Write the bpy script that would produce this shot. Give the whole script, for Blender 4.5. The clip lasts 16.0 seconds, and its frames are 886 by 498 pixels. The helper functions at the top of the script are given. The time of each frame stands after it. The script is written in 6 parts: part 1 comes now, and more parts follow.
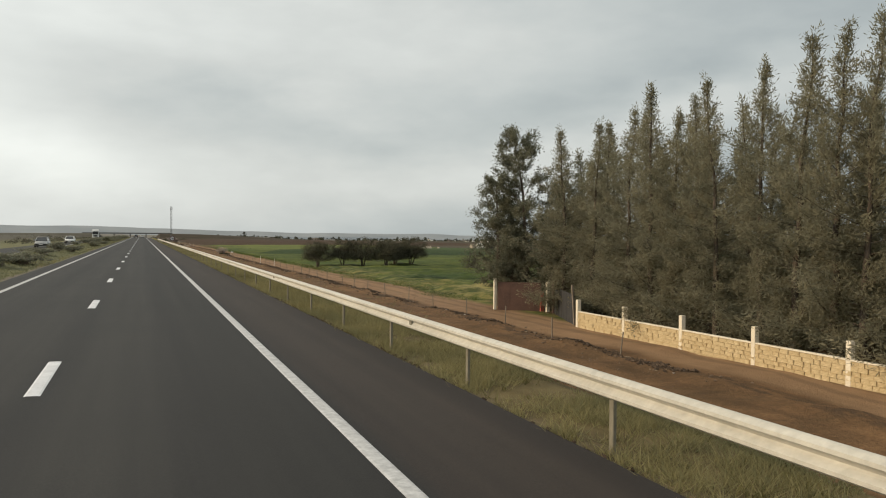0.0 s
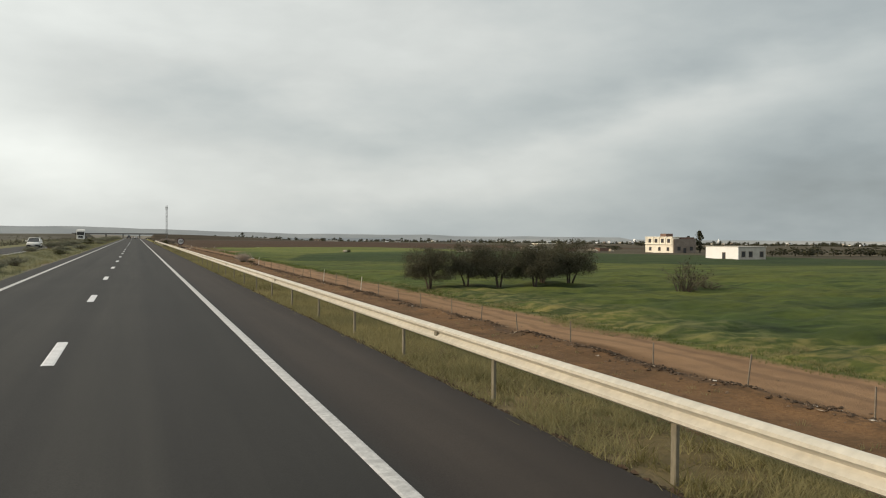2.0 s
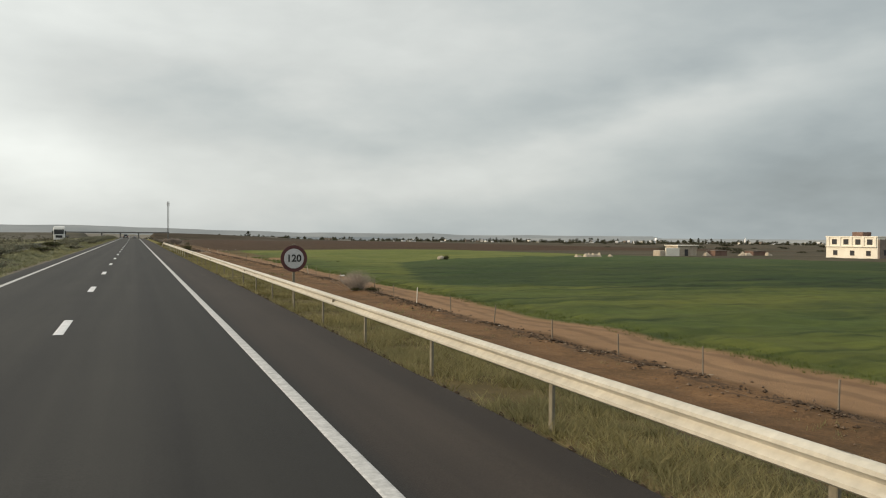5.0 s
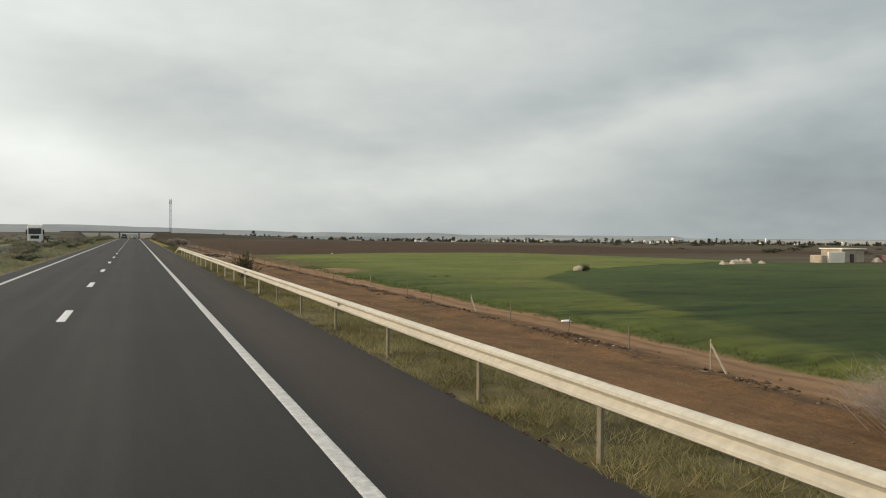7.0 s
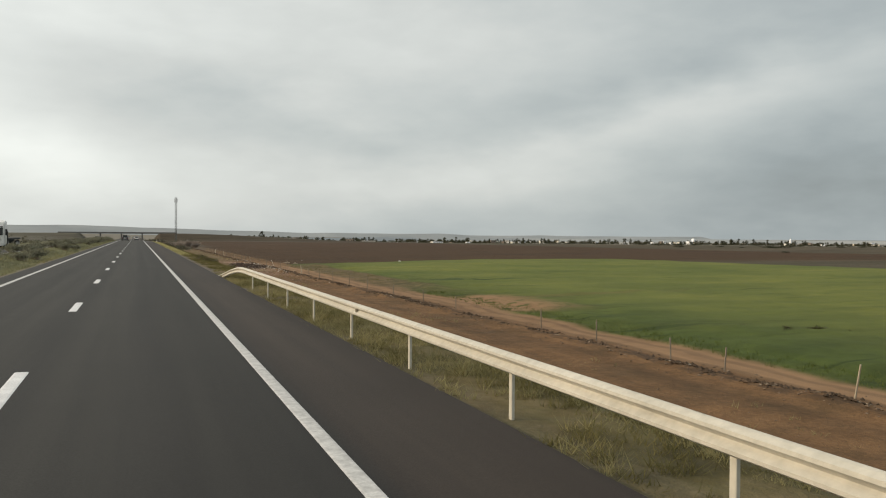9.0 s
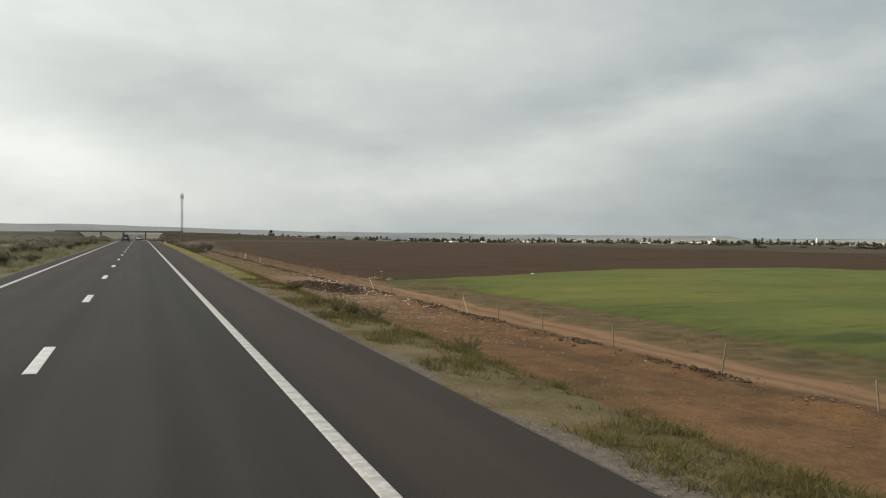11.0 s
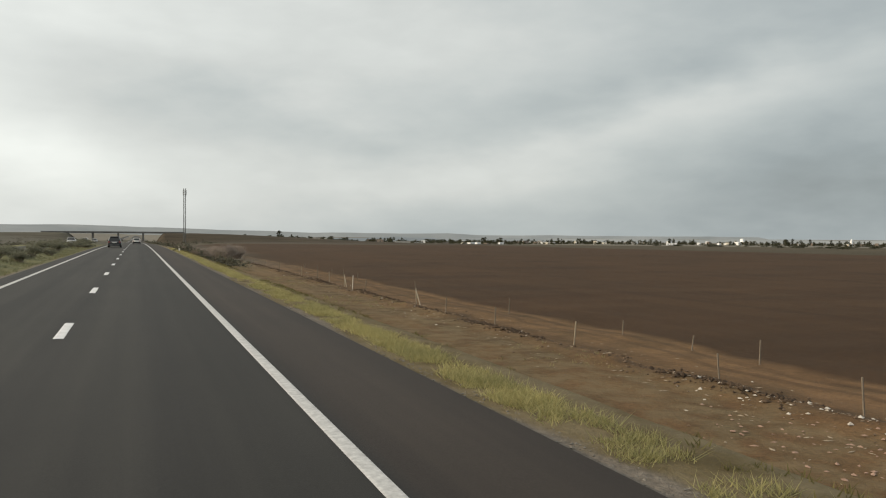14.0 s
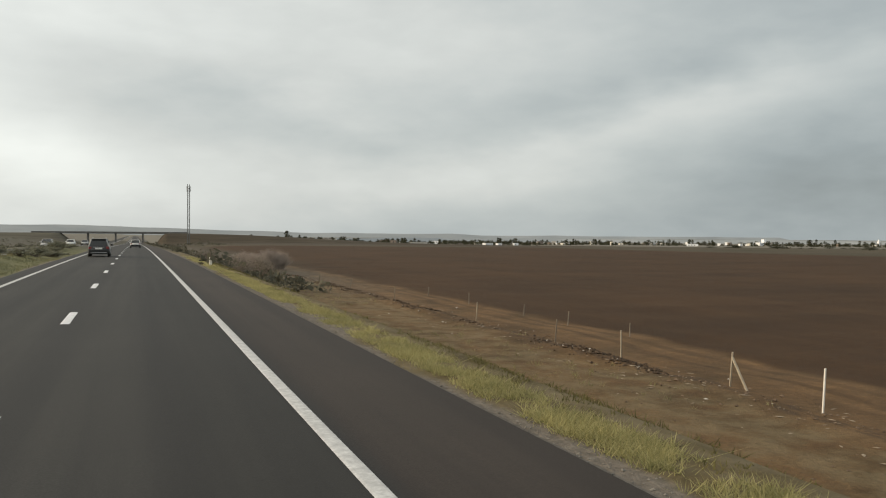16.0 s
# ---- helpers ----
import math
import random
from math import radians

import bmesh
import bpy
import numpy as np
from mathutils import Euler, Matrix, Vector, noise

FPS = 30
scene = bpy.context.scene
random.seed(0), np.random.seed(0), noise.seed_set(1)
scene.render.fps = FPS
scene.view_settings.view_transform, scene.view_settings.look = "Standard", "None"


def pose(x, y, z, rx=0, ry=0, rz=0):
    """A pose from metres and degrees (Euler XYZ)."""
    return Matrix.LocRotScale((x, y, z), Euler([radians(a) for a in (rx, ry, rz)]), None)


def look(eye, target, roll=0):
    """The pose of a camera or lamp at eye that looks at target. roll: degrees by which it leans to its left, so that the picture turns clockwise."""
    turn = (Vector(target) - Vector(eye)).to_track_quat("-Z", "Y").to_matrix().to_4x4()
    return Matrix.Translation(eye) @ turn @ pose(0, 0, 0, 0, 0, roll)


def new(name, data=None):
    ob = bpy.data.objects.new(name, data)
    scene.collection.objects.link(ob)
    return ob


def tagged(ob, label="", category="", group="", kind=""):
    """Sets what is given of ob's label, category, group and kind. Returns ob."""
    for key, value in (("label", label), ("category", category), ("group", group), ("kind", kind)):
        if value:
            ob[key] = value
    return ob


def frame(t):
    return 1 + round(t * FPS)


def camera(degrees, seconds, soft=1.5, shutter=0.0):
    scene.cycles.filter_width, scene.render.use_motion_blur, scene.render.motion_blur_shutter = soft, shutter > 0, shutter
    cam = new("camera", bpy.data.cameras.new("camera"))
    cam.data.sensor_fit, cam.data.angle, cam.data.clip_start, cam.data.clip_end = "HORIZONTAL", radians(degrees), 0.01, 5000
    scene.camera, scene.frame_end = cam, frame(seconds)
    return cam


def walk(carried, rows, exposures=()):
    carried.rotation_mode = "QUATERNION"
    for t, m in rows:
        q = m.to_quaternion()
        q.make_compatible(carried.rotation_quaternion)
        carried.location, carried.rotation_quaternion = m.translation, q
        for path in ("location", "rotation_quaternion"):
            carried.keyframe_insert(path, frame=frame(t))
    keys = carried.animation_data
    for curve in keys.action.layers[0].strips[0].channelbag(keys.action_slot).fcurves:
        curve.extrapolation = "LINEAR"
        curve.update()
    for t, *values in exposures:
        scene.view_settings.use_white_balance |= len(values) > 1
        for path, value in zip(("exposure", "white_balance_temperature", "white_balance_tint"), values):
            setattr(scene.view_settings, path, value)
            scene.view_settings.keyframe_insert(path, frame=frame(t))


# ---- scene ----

# ---------------------------------------------------------------- camera and drive
cam = camera(57.2, 16.0, soft=1.1)
# seconds, x, y, z, tilt, lean, heading
PATH = [
    (0.0, 0.029, -0.000, 2.105, 89.070, -0.391, -20.336),
    (0.5, 0.017, 12.320, 2.105, 89.019, -0.393, -20.564),
    (1.0, -0.018, 24.632, 2.106, 89.125, -0.393, -20.579),
    (1.5, 0.013, 36.975, 2.105, 88.993, -0.393, -20.598),
    (2.0, 0.015, 49.338, 2.105, 89.123, -0.394, -20.738),
    (2.5, 0.055, 61.685, 2.104, 89.093, -0.393, -20.583),
    (3.0, 0.090, 73.972, 2.104, 89.073, -0.393, -20.598),
    (3.5, 0.123, 86.321, 2.103, 89.100, -0.393, -20.594),
    (4.0, 0.142, 98.750, 2.103, 89.066, -0.393, -20.656),
    (4.2, 0.135, 103.686, 2.103, 89.054, -0.394, -20.762),
    (6.3, 0.254, 155.278, 2.101, 89.030, -0.394, -20.842),
    (6.5, 0.268, 160.241, 2.100, 89.082, -0.393, -20.671),
    (7.0, 0.318, 172.776, 2.099, 89.013, -0.394, -20.811),
    (7.5, 0.299, 185.274, 2.100, 88.977, -0.394, -20.835),
    (8.0, 0.296, 197.582, 2.100, 89.137, -0.393, -20.602),
    (8.5, 0.315, 209.801, 2.099, 88.937, -0.393, -20.657),
    (9.0, 0.316, 222.008, 2.099, 89.059, -0.393, -20.633),
    (9.2, 0.313, 226.918, 2.099, 89.194, -0.393, -20.565),
    (11.3, 0.228, 278.717, 2.101, 88.967, -0.391, -20.405),
    (11.5, 0.230, 283.647, 2.101, 89.055, -0.391, -20.335),
    (12.0, 0.185, 295.949, 2.102, 89.022, -0.391, -20.391),
    (12.5, 0.151, 308.246, 2.102, 88.998, -0.392, -20.442),
    (13.0, 0.138, 320.519, 2.103, 88.943, -0.393, -20.584),
    (13.5, 0.102, 332.763, 2.103, 88.987, -0.393, -20.678),
    (14.0, 0.156, 344.989, 2.102, 89.039, -0.393, -20.655),
    (14.5, 0.141, 357.298, 2.103, 89.056, -0.393, -20.708),
    (15.0, 0.182, 369.586, 2.102, 89.052, -0.393, -20.652),
    (15.5, 0.202, 381.884, 2.102, 88.942, -0.394, -20.853),
    (16.0, 0.237, 394.151, 2.101, 89.064, -0.393, -20.698),
]
walk(cam, [(t, pose(x, y, z, a, b, c)) for t, x, y, z, a, b, c in PATH])

# ---------------------------------------------------------------- light
SUN_DIR = Vector((-1.0, 0.12, 0.40)).normalized()      # towards the sun, low on the driver's side
sun_elev = math.asin(SUN_DIR.z)
sun_rot = math.atan2(SUN_DIR.x, SUN_DIR.y)

sun = new("sun", bpy.data.lights.new("sun", "SUN"))
sun.data.energy, sun.data.angle, sun.data.color = 2.6, radians(2.0), (1.0, 0.76, 0.48)
sun.matrix_world = look(SUN_DIR * 100, (0, 0, 0))


def make_world():
    """A sky under high, streaky cloud, brightest on the sun's side."""
    w = bpy.data.worlds.new("sky")
    scene.world = w
    w.use_nodes = True
    nt = w.node_tree
    nt.nodes.clear()
    N, L = nt.nodes.new, nt.links.new
    out, bg = N("ShaderNodeOutputWorld"), N("ShaderNodeBackground")
    L(bg.outputs[0], out.inputs[0])
    sky = N("ShaderNodeTexSky")
    sky.sky_type, sky.sun_disc = "NISHITA", False
    sky.sun_elevation, sky.sun_rotation = sun_elev, sun_rot
    sky.dust_density, sky.air_density = 3.0, 1.0
    co = N("ShaderNodeTexCoord")

    def m(op, a, b=None, c=None, clamp=False):
        n = N("ShaderNodeMath")
        n.operation, n.use_clamp = op, clamp
        for k, v in enumerate((a, b, c)):
            if v is None:
                continue
            if isinstance(v, (int, float)):
                n.inputs[k].default_value = v
            else:
                L(v, n.inputs[k])
        return n.outputs[0]

    nrm = N("ShaderNodeVectorMath")
    nrm.operation = "NORMALIZE"
    L(co.outputs["Generated"], nrm.inputs[0])
    nsep = N("ShaderNodeSeparateXYZ")
    L(nrm.outputs[0], nsep.inputs[0])
    # direction as compass angle and height, ruffled by two sizes of cloud billow
    azim = m("ARCTAN2", nsep.outputs[0], nsep.outputs[1])
    comb = N("ShaderNodeCombineXYZ")
    L(nsep.outputs[0], comb.inputs[0])
    L(nsep.outputs[1], comb.inputs[1])
    L(m("MULTIPLY", nsep.outputs[2], 2.6), comb.inputs[2])

    def billow(scale, detail, off):
        n = N("ShaderNodeTexNoise")
        n.inputs["Scale"].default_value, n.inputs["Detail"].default_value, n.inputs["Roughness"].default_value = scale, detail, 0.5
        sh = N("ShaderNodeVectorMath")
        sh.operation = "ADD"
        sh.inputs[1].default_value = (off, off * 0.6, off * 0.3)
        L(comb.outputs[0], sh.inputs[0])
        L(sh.outputs[0], n.inputs["Vector"])
        return m("SUBTRACT", n.outputs[0], 0.5)

    n1, n2, n3 = billow(3.2, 3, 3.7), billow(8.0, 4, 11.3), billow(5.0, 4, 7.9)
    az = m("MULTIPLY_ADD", n2, 0.14, azim)
    el = m("MULTIPLY_ADD", n3, 0.075, nsep.outputs[2])

    def bank(a0, e0, sa, se, turn, amp):
        """A long soft bank of brighter or duller cloud."""
        c, q = math.cos(turn), math.sin(turn)
        da, de = m("SUBTRACT", az, a0), m("SUBTRACT", el, e0)
        u = m("DIVIDE", m("MULTIPLY_ADD", da, c, m("MULTIPLY", de, q)), sa)
        v = m("DIVIDE", m("MULTIPLY_ADD", da, -q, m("MULTIPLY", de, c)), se)
        g = m("EXPONENT", m("MULTIPLY", m("MULTIPLY_ADD", u, u, m("MULTIPLY", v, v)), -1.0))
        return m("MULTIPLY", g, amp)

    # glow of the veiled sun
    dot = N("ShaderNodeVectorMath")
    dot.operation = "DOT_PRODUCT"
    L(nrm.outputs[0], dot.inputs[0])
    dot.inputs[1].default_value = SUN_DIR
    near_sun = m("POWER", m("MULTIPLY_ADD", dot.outputs["Value"], 0.5, 0.5, clamp=True), 2.0)
    bright = m("MULTIPLY_ADD", near_sun, 0.78, 0.455)
    bright = m("MULTIPLY_ADD", n1, 0.12, bright)
    bright = m("MULTIPLY_ADD", n2, 0.13, bright)
    bright = m("MULTIPLY_ADD", billow(18.0, 5, 2.1), 0.09, bright)
    for row in ((-0.12, 0.088, 0.19, 0.030, -0.22, 0.15), (0.03, 0.158, 0.14, 0.036, -0.15, -0.12), (0.28, 0.074, 0.17, 0.020, 0.0, 0.065), (-0.02, 0.245, 0.24, 0.035, -0.05, 0.06), (0.20, 0.115, 0.10, 0.016, -0.1, -0.035),
                (0.38, 0.250, 0.15, 0.050, 0.0, 0.065), (0.56, 0.175, 0.14, 0.026, 0.2, -0.06), (0.64, 0.135, 0.30, 0.028, 0.27, 0.125),
                (0.80, 0.060, 0.19, 0.055, 0.20, -0.135), (0.86, 0.265, 0.22, 0.060, 0.0, -0.06)):
        bright = m("ADD", bright, bank(*row))
    haze = m("MULTIPLY_ADD", nsep.outputs[2], -22.0, 1.0, clamp=True)
    bright = m("MULTIPLY_ADD", haze, -0.04, bright)
    mixc = N("ShaderNodeMix")
    mixc.data_type = "RGBA"
    ramp = N("ShaderNodeValToRGB")
    el4 = ramp.color_ramp.elements
    el4.new(0.5)
    el4.new(0.6)
    for e, (pos, col) in zip(el4, ((0.38, (0.89, 1.0, 1.02, 1)), (0.52, (0.925, 1.0, 0.985, 1)), (0.66, (0.965, 1.0, 0.96, 1)), (0.90, (0.972, 1.0, 0.95, 1)))):
        e.position, e.color = pos, col
    L(bright, ramp.inputs[0])
    mul = N("ShaderNodeVectorMath")
    mul.operation = "SCALE"
    L(ramp.outputs[0], mul.inputs[0])
    L(m("MULTIPLY", bright, 1.09), mul.inputs["Scale"])
    skys = N("ShaderNodeVectorMath")
    skys.operation = "SCALE"
    skys.inputs["Scale"].default_value = 0.08
    L(sky.outputs[0], skys.inputs[0])
    L(mul.outputs[0], mixc.inputs[6])
    L(skys.outputs[0], mixc.inputs[7])
    mixc.inputs[0].default_value = 0.10
    L(mixc.outputs[2], bg.inputs[0])
    bg.inputs[1].default_value = 1.0


make_world()
scene.view_settings.exposure = 0.0

# ---------------------------------------------------------------- materials
MATS = {}


def nodes_of(name, rough=0.8, metal=0.0, spec=0.5):
    m = bpy.data.materials.new(name)
    m.use_nodes = True
    nt = m.node_tree
    b = nt.nodes["Principled BSDF"]
    b.inputs["Roughness"].default_value = rough
    b.inputs["Metallic"].default_value = metal
    b.inputs["Specular IOR Level"].default_value = spec
    MATS[name] = m
    return m, nt, b


def noise_node(nt, scale, detail=4.0, rough=0.55, coord="Object", stretch=(1, 1, 1)):
    co = nt.nodes.new("ShaderNodeTexCoord")
    mp = nt.nodes.new("ShaderNodeMapping")
    mp.inputs["Scale"].default_value = stretch
    nt.links.new(co.outputs[coord], mp.inputs[0])
    n = nt.nodes.new("ShaderNodeTexNoise")
    n.inputs["Scale"].default_value, n.inputs["Detail"].default_value, n.inputs["Roughness"].default_value = scale, detail, rough
    nt.links.new(mp.outputs[0], n.inputs["Vector"])
    return n.outputs[0]


def ramp_node(nt, fac, stops):
    r = nt.nodes.new("ShaderNodeValToRGB")
    e = r.color_ramp.elements
    while len(e) < len(stops):
        e.new(0.5)
    for k, (pos, col) in enumerate(stops):
        e[k].position, e[k].color = pos, (*col, 1)
    nt.links.new(fac, r.inputs[0])
    return r.outputs[0]


def mix_node(nt, fac, a, b, blend="MIX"):
    x = nt.nodes.new("ShaderNodeMix")
    x.data_type, x.blend_type = "RGBA", blend
    for sock, v in ((0, fac), (6, a), (7, b)):
        if isinstance(v, (int, float)):
            x.inputs[sock].default_value = v
        elif isinstance(v, tuple):
            x.inputs[sock].default_value = (*v, 1)
        else:
            nt.links.new(v, x.inputs[sock])
    return x.outputs[2]


def bump_node(nt, b, height, strength=0.4, dist=0.05):
    n = nt.nodes.new("ShaderNodeBump")
    n.inputs["Strength"].default_value, n.inputs["Distance"].default_value = strength, dist
    nt.links.new(height, n.inputs["Height"])
    nt.links.new(n.outputs[0], b.inputs["Normal"])


def surface(name, lo, hi, scale=6.0, fine=60.0, rough=0.85, metal=0.0, spec=0.4, bump=0.25, dist=0.01, stretch=(1, 1, 1)):
    """Two-scale mottled surface between two colours."""
    m, nt, b = nodes_of(name, rough, metal, spec)
    big, small = noise_node(nt, scale, 4, 0.6, stretch=stretch), noise_node(nt, fine, 3, 0.6, stretch=stretch)
    c = ramp_node(nt, big, [(0.32, lo), (0.68, hi)])
    d = ramp_node(nt, small, [(0.3, tuple(v * 0.8 for v in lo)), (0.7, tuple(min(1, v * 1.1) for v in hi))])
    nt.links.new(mix_node(nt, 0.4, c, d), b.inputs["Base Color"])
    bump_node(nt, b, small, bump, dist)
    return m


def blades(name, lo, hi, rough=0.7, trans=0.35):
    """Leaves or blades, varied from one to the next."""
    m, nt, b = nodes_of(name, rough, 0, 0.08)
    g = nt.nodes.new("ShaderNodeNewGeometry")
    c = ramp_node(nt, g.outputs["Random Per Island"], [(0.0, lo), (1.0, hi)])
    patch = noise_node(nt, 0.35, 3, 0.6)
    c2 = mix_node(nt, 1.0, c, ramp_node(nt, patch, [(0.3, (0.7, 0.72, 0.7)), (0.7, (1.2, 1.15, 1.05))]), "MULTIPLY")
    nt.links.new(c2, b.inputs["Base Color"])
    tr = nt.nodes.new("ShaderNodeBsdfTranslucent")
    nt.links.new(c2, tr.inputs[0])
    mx = nt.nodes.new("ShaderNodeMixShader")
    mx.inputs[0].default_value = trans
    out = nt.nodes["Material Output"]
    nt.links.new(b.outputs[0], mx.inputs[1])
    nt.links.new(tr.outputs[0], mx.inputs[2])
    nt.links.new(mx.outputs[0], out.inputs[0])
    return m


def make_asphalt():
    m, nt, b = nodes_of("asphalt", 0.80, 0, 0.28)
    co = nt.nodes.new("ShaderNodeTexCoord")
    sep = nt.nodes.new("ShaderNodeSeparateXYZ")
    nt.links.new(co.outputs["Object"], sep.inputs[0])
    grain = noise_node(nt, 55, 4, 0.7)
    streak = noise_node(nt, 1.0, 4, 0.6, stretch=(2.2, 0.05, 1))
    patch = noise_node(nt, 0.22, 4, 0.6)
    c = ramp_node(nt, grain, [(0.3, (0.0194, 0.0188, 0.0180)), (0.72, (0.0394, 0.0380, 0.0358))])
    c = mix_node(nt, 1.0, c, ramp_node(nt, streak, [(0.3, (0.80, 0.80, 0.81)), (0.7, (1.15, 1.14, 1.12))]), "MULTIPLY")
    c = mix_node(nt, 1.0, c, ramp_node(nt, patch, [(0.3, (0.9, 0.9, 0.9)), (0.7, (1.1, 1.09, 1.08))]), "MULTIPLY")
    trk = nt.nodes.new("ShaderNodeMath")
    trk.operation = "SINE"
    ph = nt.nodes.new("ShaderNodeMath")
    ph.operation = "MULTIPLY_ADD"
    ph.inputs[1].default_value, ph.inputs[2].default_value = 3.5, -0.4
    nt.links.new(sep.outputs[0], ph.inputs[0])
    nt.links.new(ph.outputs[0], trk.inputs[0])
    c = mix_node(nt, 1.0, c, ramp_node(nt, trk.outputs[0], [(0.0, (1.09, 1.09, 1.07)), (0.9, (0.86, 0.86, 0.87))]), "MULTIPLY")
    film = nt.nodes.new("ShaderNodeMapRange")
    film.inputs[1].default_value, film.inputs[2].default_value = 0.3, 1.3
    nt.links.new(sep.outputs[0], film.inputs[0])
    c = mix_node(nt, film.outputs[0], c, mix_node(nt, 1.0, c, (0.69, 0.69, 0.69), "MULTIPLY"))
    # the hard shoulder is an older, browner mix
    sh = nt.nodes.new("ShaderNodeMapRange")
    sh.inputs[1].default_value, sh.inputs[2].default_value = 2.25, 2.45
    nt.links.new(sep.outputs[0], sh.inputs[0])
    c = mix_node(nt, sh.outputs[0], c, mix_node(nt, 1.0, c, (1.56, 1.27, 1.12), "MULTIPLY"))
    nt.links.new(c, b.inputs["Base Color"])
    bump_node(nt, b, grain, 0.5, 0.006)
    return m


def make_ground():
    """One sheet of land: verge, bare earth, farm track, green wheat, ploughed soil and far strips, told apart by place."""
    m, nt, b = nodes_of("land", 0.95, 0, 0.2)
    L = nt.links.new
    co = nt.nodes.new("ShaderNodeTexCoord")
    wob = nt.nodes.new("ShaderNodeTexNoise")
    wob.inputs["Scale"].default_value, wob.inputs["Detail"].default_value = 0.12, 4
    L(co.outputs["Object"], wob.inputs["Vector"])
    wsub = nt.nodes.new("ShaderNodeVectorMath")
    wsub.operation = "SUBTRACT"
    wsub.inputs[1].default_value = (0.5, 0.5, 0.5)
    L(wob.outputs["Color"], wsub.inputs[0])
    wsc = nt.nodes.new("ShaderNodeVectorMath")
    wsc.operation = "SCALE"
    wsc.inputs["Scale"].default_value = 3.4
    L(wsub.outputs[0], wsc.inputs[0])
    wadd = nt.nodes.new("ShaderNodeVectorMath")
    wadd.operation = "ADD"
    L(co.outputs["Object"], wadd.inputs[0])
    L(wsc.outputs[0], wadd.inputs[1])
    sep = nt.nodes.new("ShaderNodeSeparateXYZ")
    L(wadd.outputs[0], sep.inputs[0])
    X, Y = sep.outputs[0], sep.outputs[1]

    def mth(op, a, c=None, d=None):
        n = nt.nodes.new("ShaderNodeMath")
        n.operation = op
        for k, v in enumerate((a, c, d)):
            if v is None:
                continue
            if isinstance(v, (int, float)):
                n.inputs[k].default_value = v
            else:
                L(v, n.inputs[k])
        return n.outputs[0]

    def step(v, lo, hi):
        n = nt.nodes.new("ShaderNodeMapRange")
        n.interpolation_type = "SMOOTHSTEP"
        n.inputs[1].default_value, n.inputs[2].default_value = lo, hi
        L(v, n.inputs[0])
        return n.outputs[0]

    fine, mid, big = noise_node(nt, 9, 5, 0.65), noise_node(nt, 0.9, 5, 0.6), noise_node(nt, 0.06, 4, 0.55)
    furrow = noise_node(nt, 1.0, 4, 0.6, stretch=(0.9, 0.06, 1))
    cross = noise_node(nt, 1.0, 4, 0.6, stretch=(0.03, 0.22, 1))
    clod = noise_node(nt, 3.2, 6, 0.7)
    gravel = ramp_node(nt, fine, [(0.3, (0.105, 0.103, 0.108)), (0.7, (0.205, 0.200, 0.210))])
    grass = ramp_node(nt, mid, [(0.3, (0.088, 0.076, 0.045)), (0.5, (0.138, 0.120, 0.070)), (0.7, (0.198, 0.174, 0.102))])
    earth = mix_node(nt, 0.5, ramp_node(nt, clod, [(0.3, (0.108, 0.070, 0.047)), (0.7, (0.210, 0.140, 0.096))]),
                     ramp_node(nt, mid, [(0.3, (0.125, 0.085, 0.056)), (0.7, (0.205, 0.143, 0.10))]))
    earth = mix_node(nt, 1.0, earth, ramp_node(nt, noise_node(nt, 0.35, 5, 0.65), [(0.32, (0.66, 0.70, 0.70)), (0.5, (1.0, 1.0, 1.0)), (0.68, (1.25, 1.22, 1.18))]), "MULTIPLY")
    earth = mix_node(nt, 1.0, earth, ramp_node(nt, furrow, [(0.32, (0.78, 0.78, 0.78)), (0.6, (1.1, 1.1, 1.1))]), "MULTIPLY")
    earth = mix_node(nt, 1.0, earth, ramp_node(nt, fine, [(0.3, (0.75, 0.75, 0.75)), (0.7, (1.2, 1.2, 1.2))]), "MULTIPLY")
    earth = mix_node(nt, 1.0, earth, (0.89, 0.855, 0.765), "MULTIPLY")
    track = mix_node(nt, 0.5, ramp_node(nt, furrow, [(0.3, (0.19, 0.130, 0.090)), (0.7, (0.32, 0.228, 0.162))]),
                     ramp_node(nt, mid, [(0.3, (0.172, 0.117, 0.082)), (0.7, (0.295, 0.207, 0.145))]))
    wheat = ramp_node(nt, cross, [(0.28, (0.050, 0.080, 0.029)), (0.5, (0.073, 0.110, 0.037)), (0.72, (0.102, 0.144, 0.048))])
    dry_edge = mth("MULTIPLY", step(X, 21.5, 23.0), mth("SUBTRACT", 1.0, step(X, 26.0, 31.0)))
    dry_edge = mth("MULTIPLY", dry_edge, mth("SUBTRACT", 1.0, step(Y, 112.0, 124.0)))
    dry_edge = mth("MULTIPLY", mth("MULTIPLY", dry_edge, step(mid, 0.42, 0.58)), 0.60)
    wheat = mix_node(nt, 1.0, wheat, (1.10, 1.04, 0.86), "MULTIPLY")
    wheat = mix_node(nt, dry_edge, wheat, (0.235, 0.215, 0.115))
    wheat = mix_node(nt, 1.0, wheat, ramp_node(nt, mid, [(0.3, (0.8, 0.8, 0.8)), (0.7, (1.2, 1.2, 1.15))]), "MULTIPLY")
    wheat = mix_node(nt, 1.0, wheat, ramp_node(nt, big, [(0.35, (0.72, 0.85, 0.85)), (0.65, (1.25, 1.15, 1.05))]), "MULTIPLY")
    rut = noise_node(nt, 1.0, 3, 0.55, stretch=(0.035, 0.55, 1))
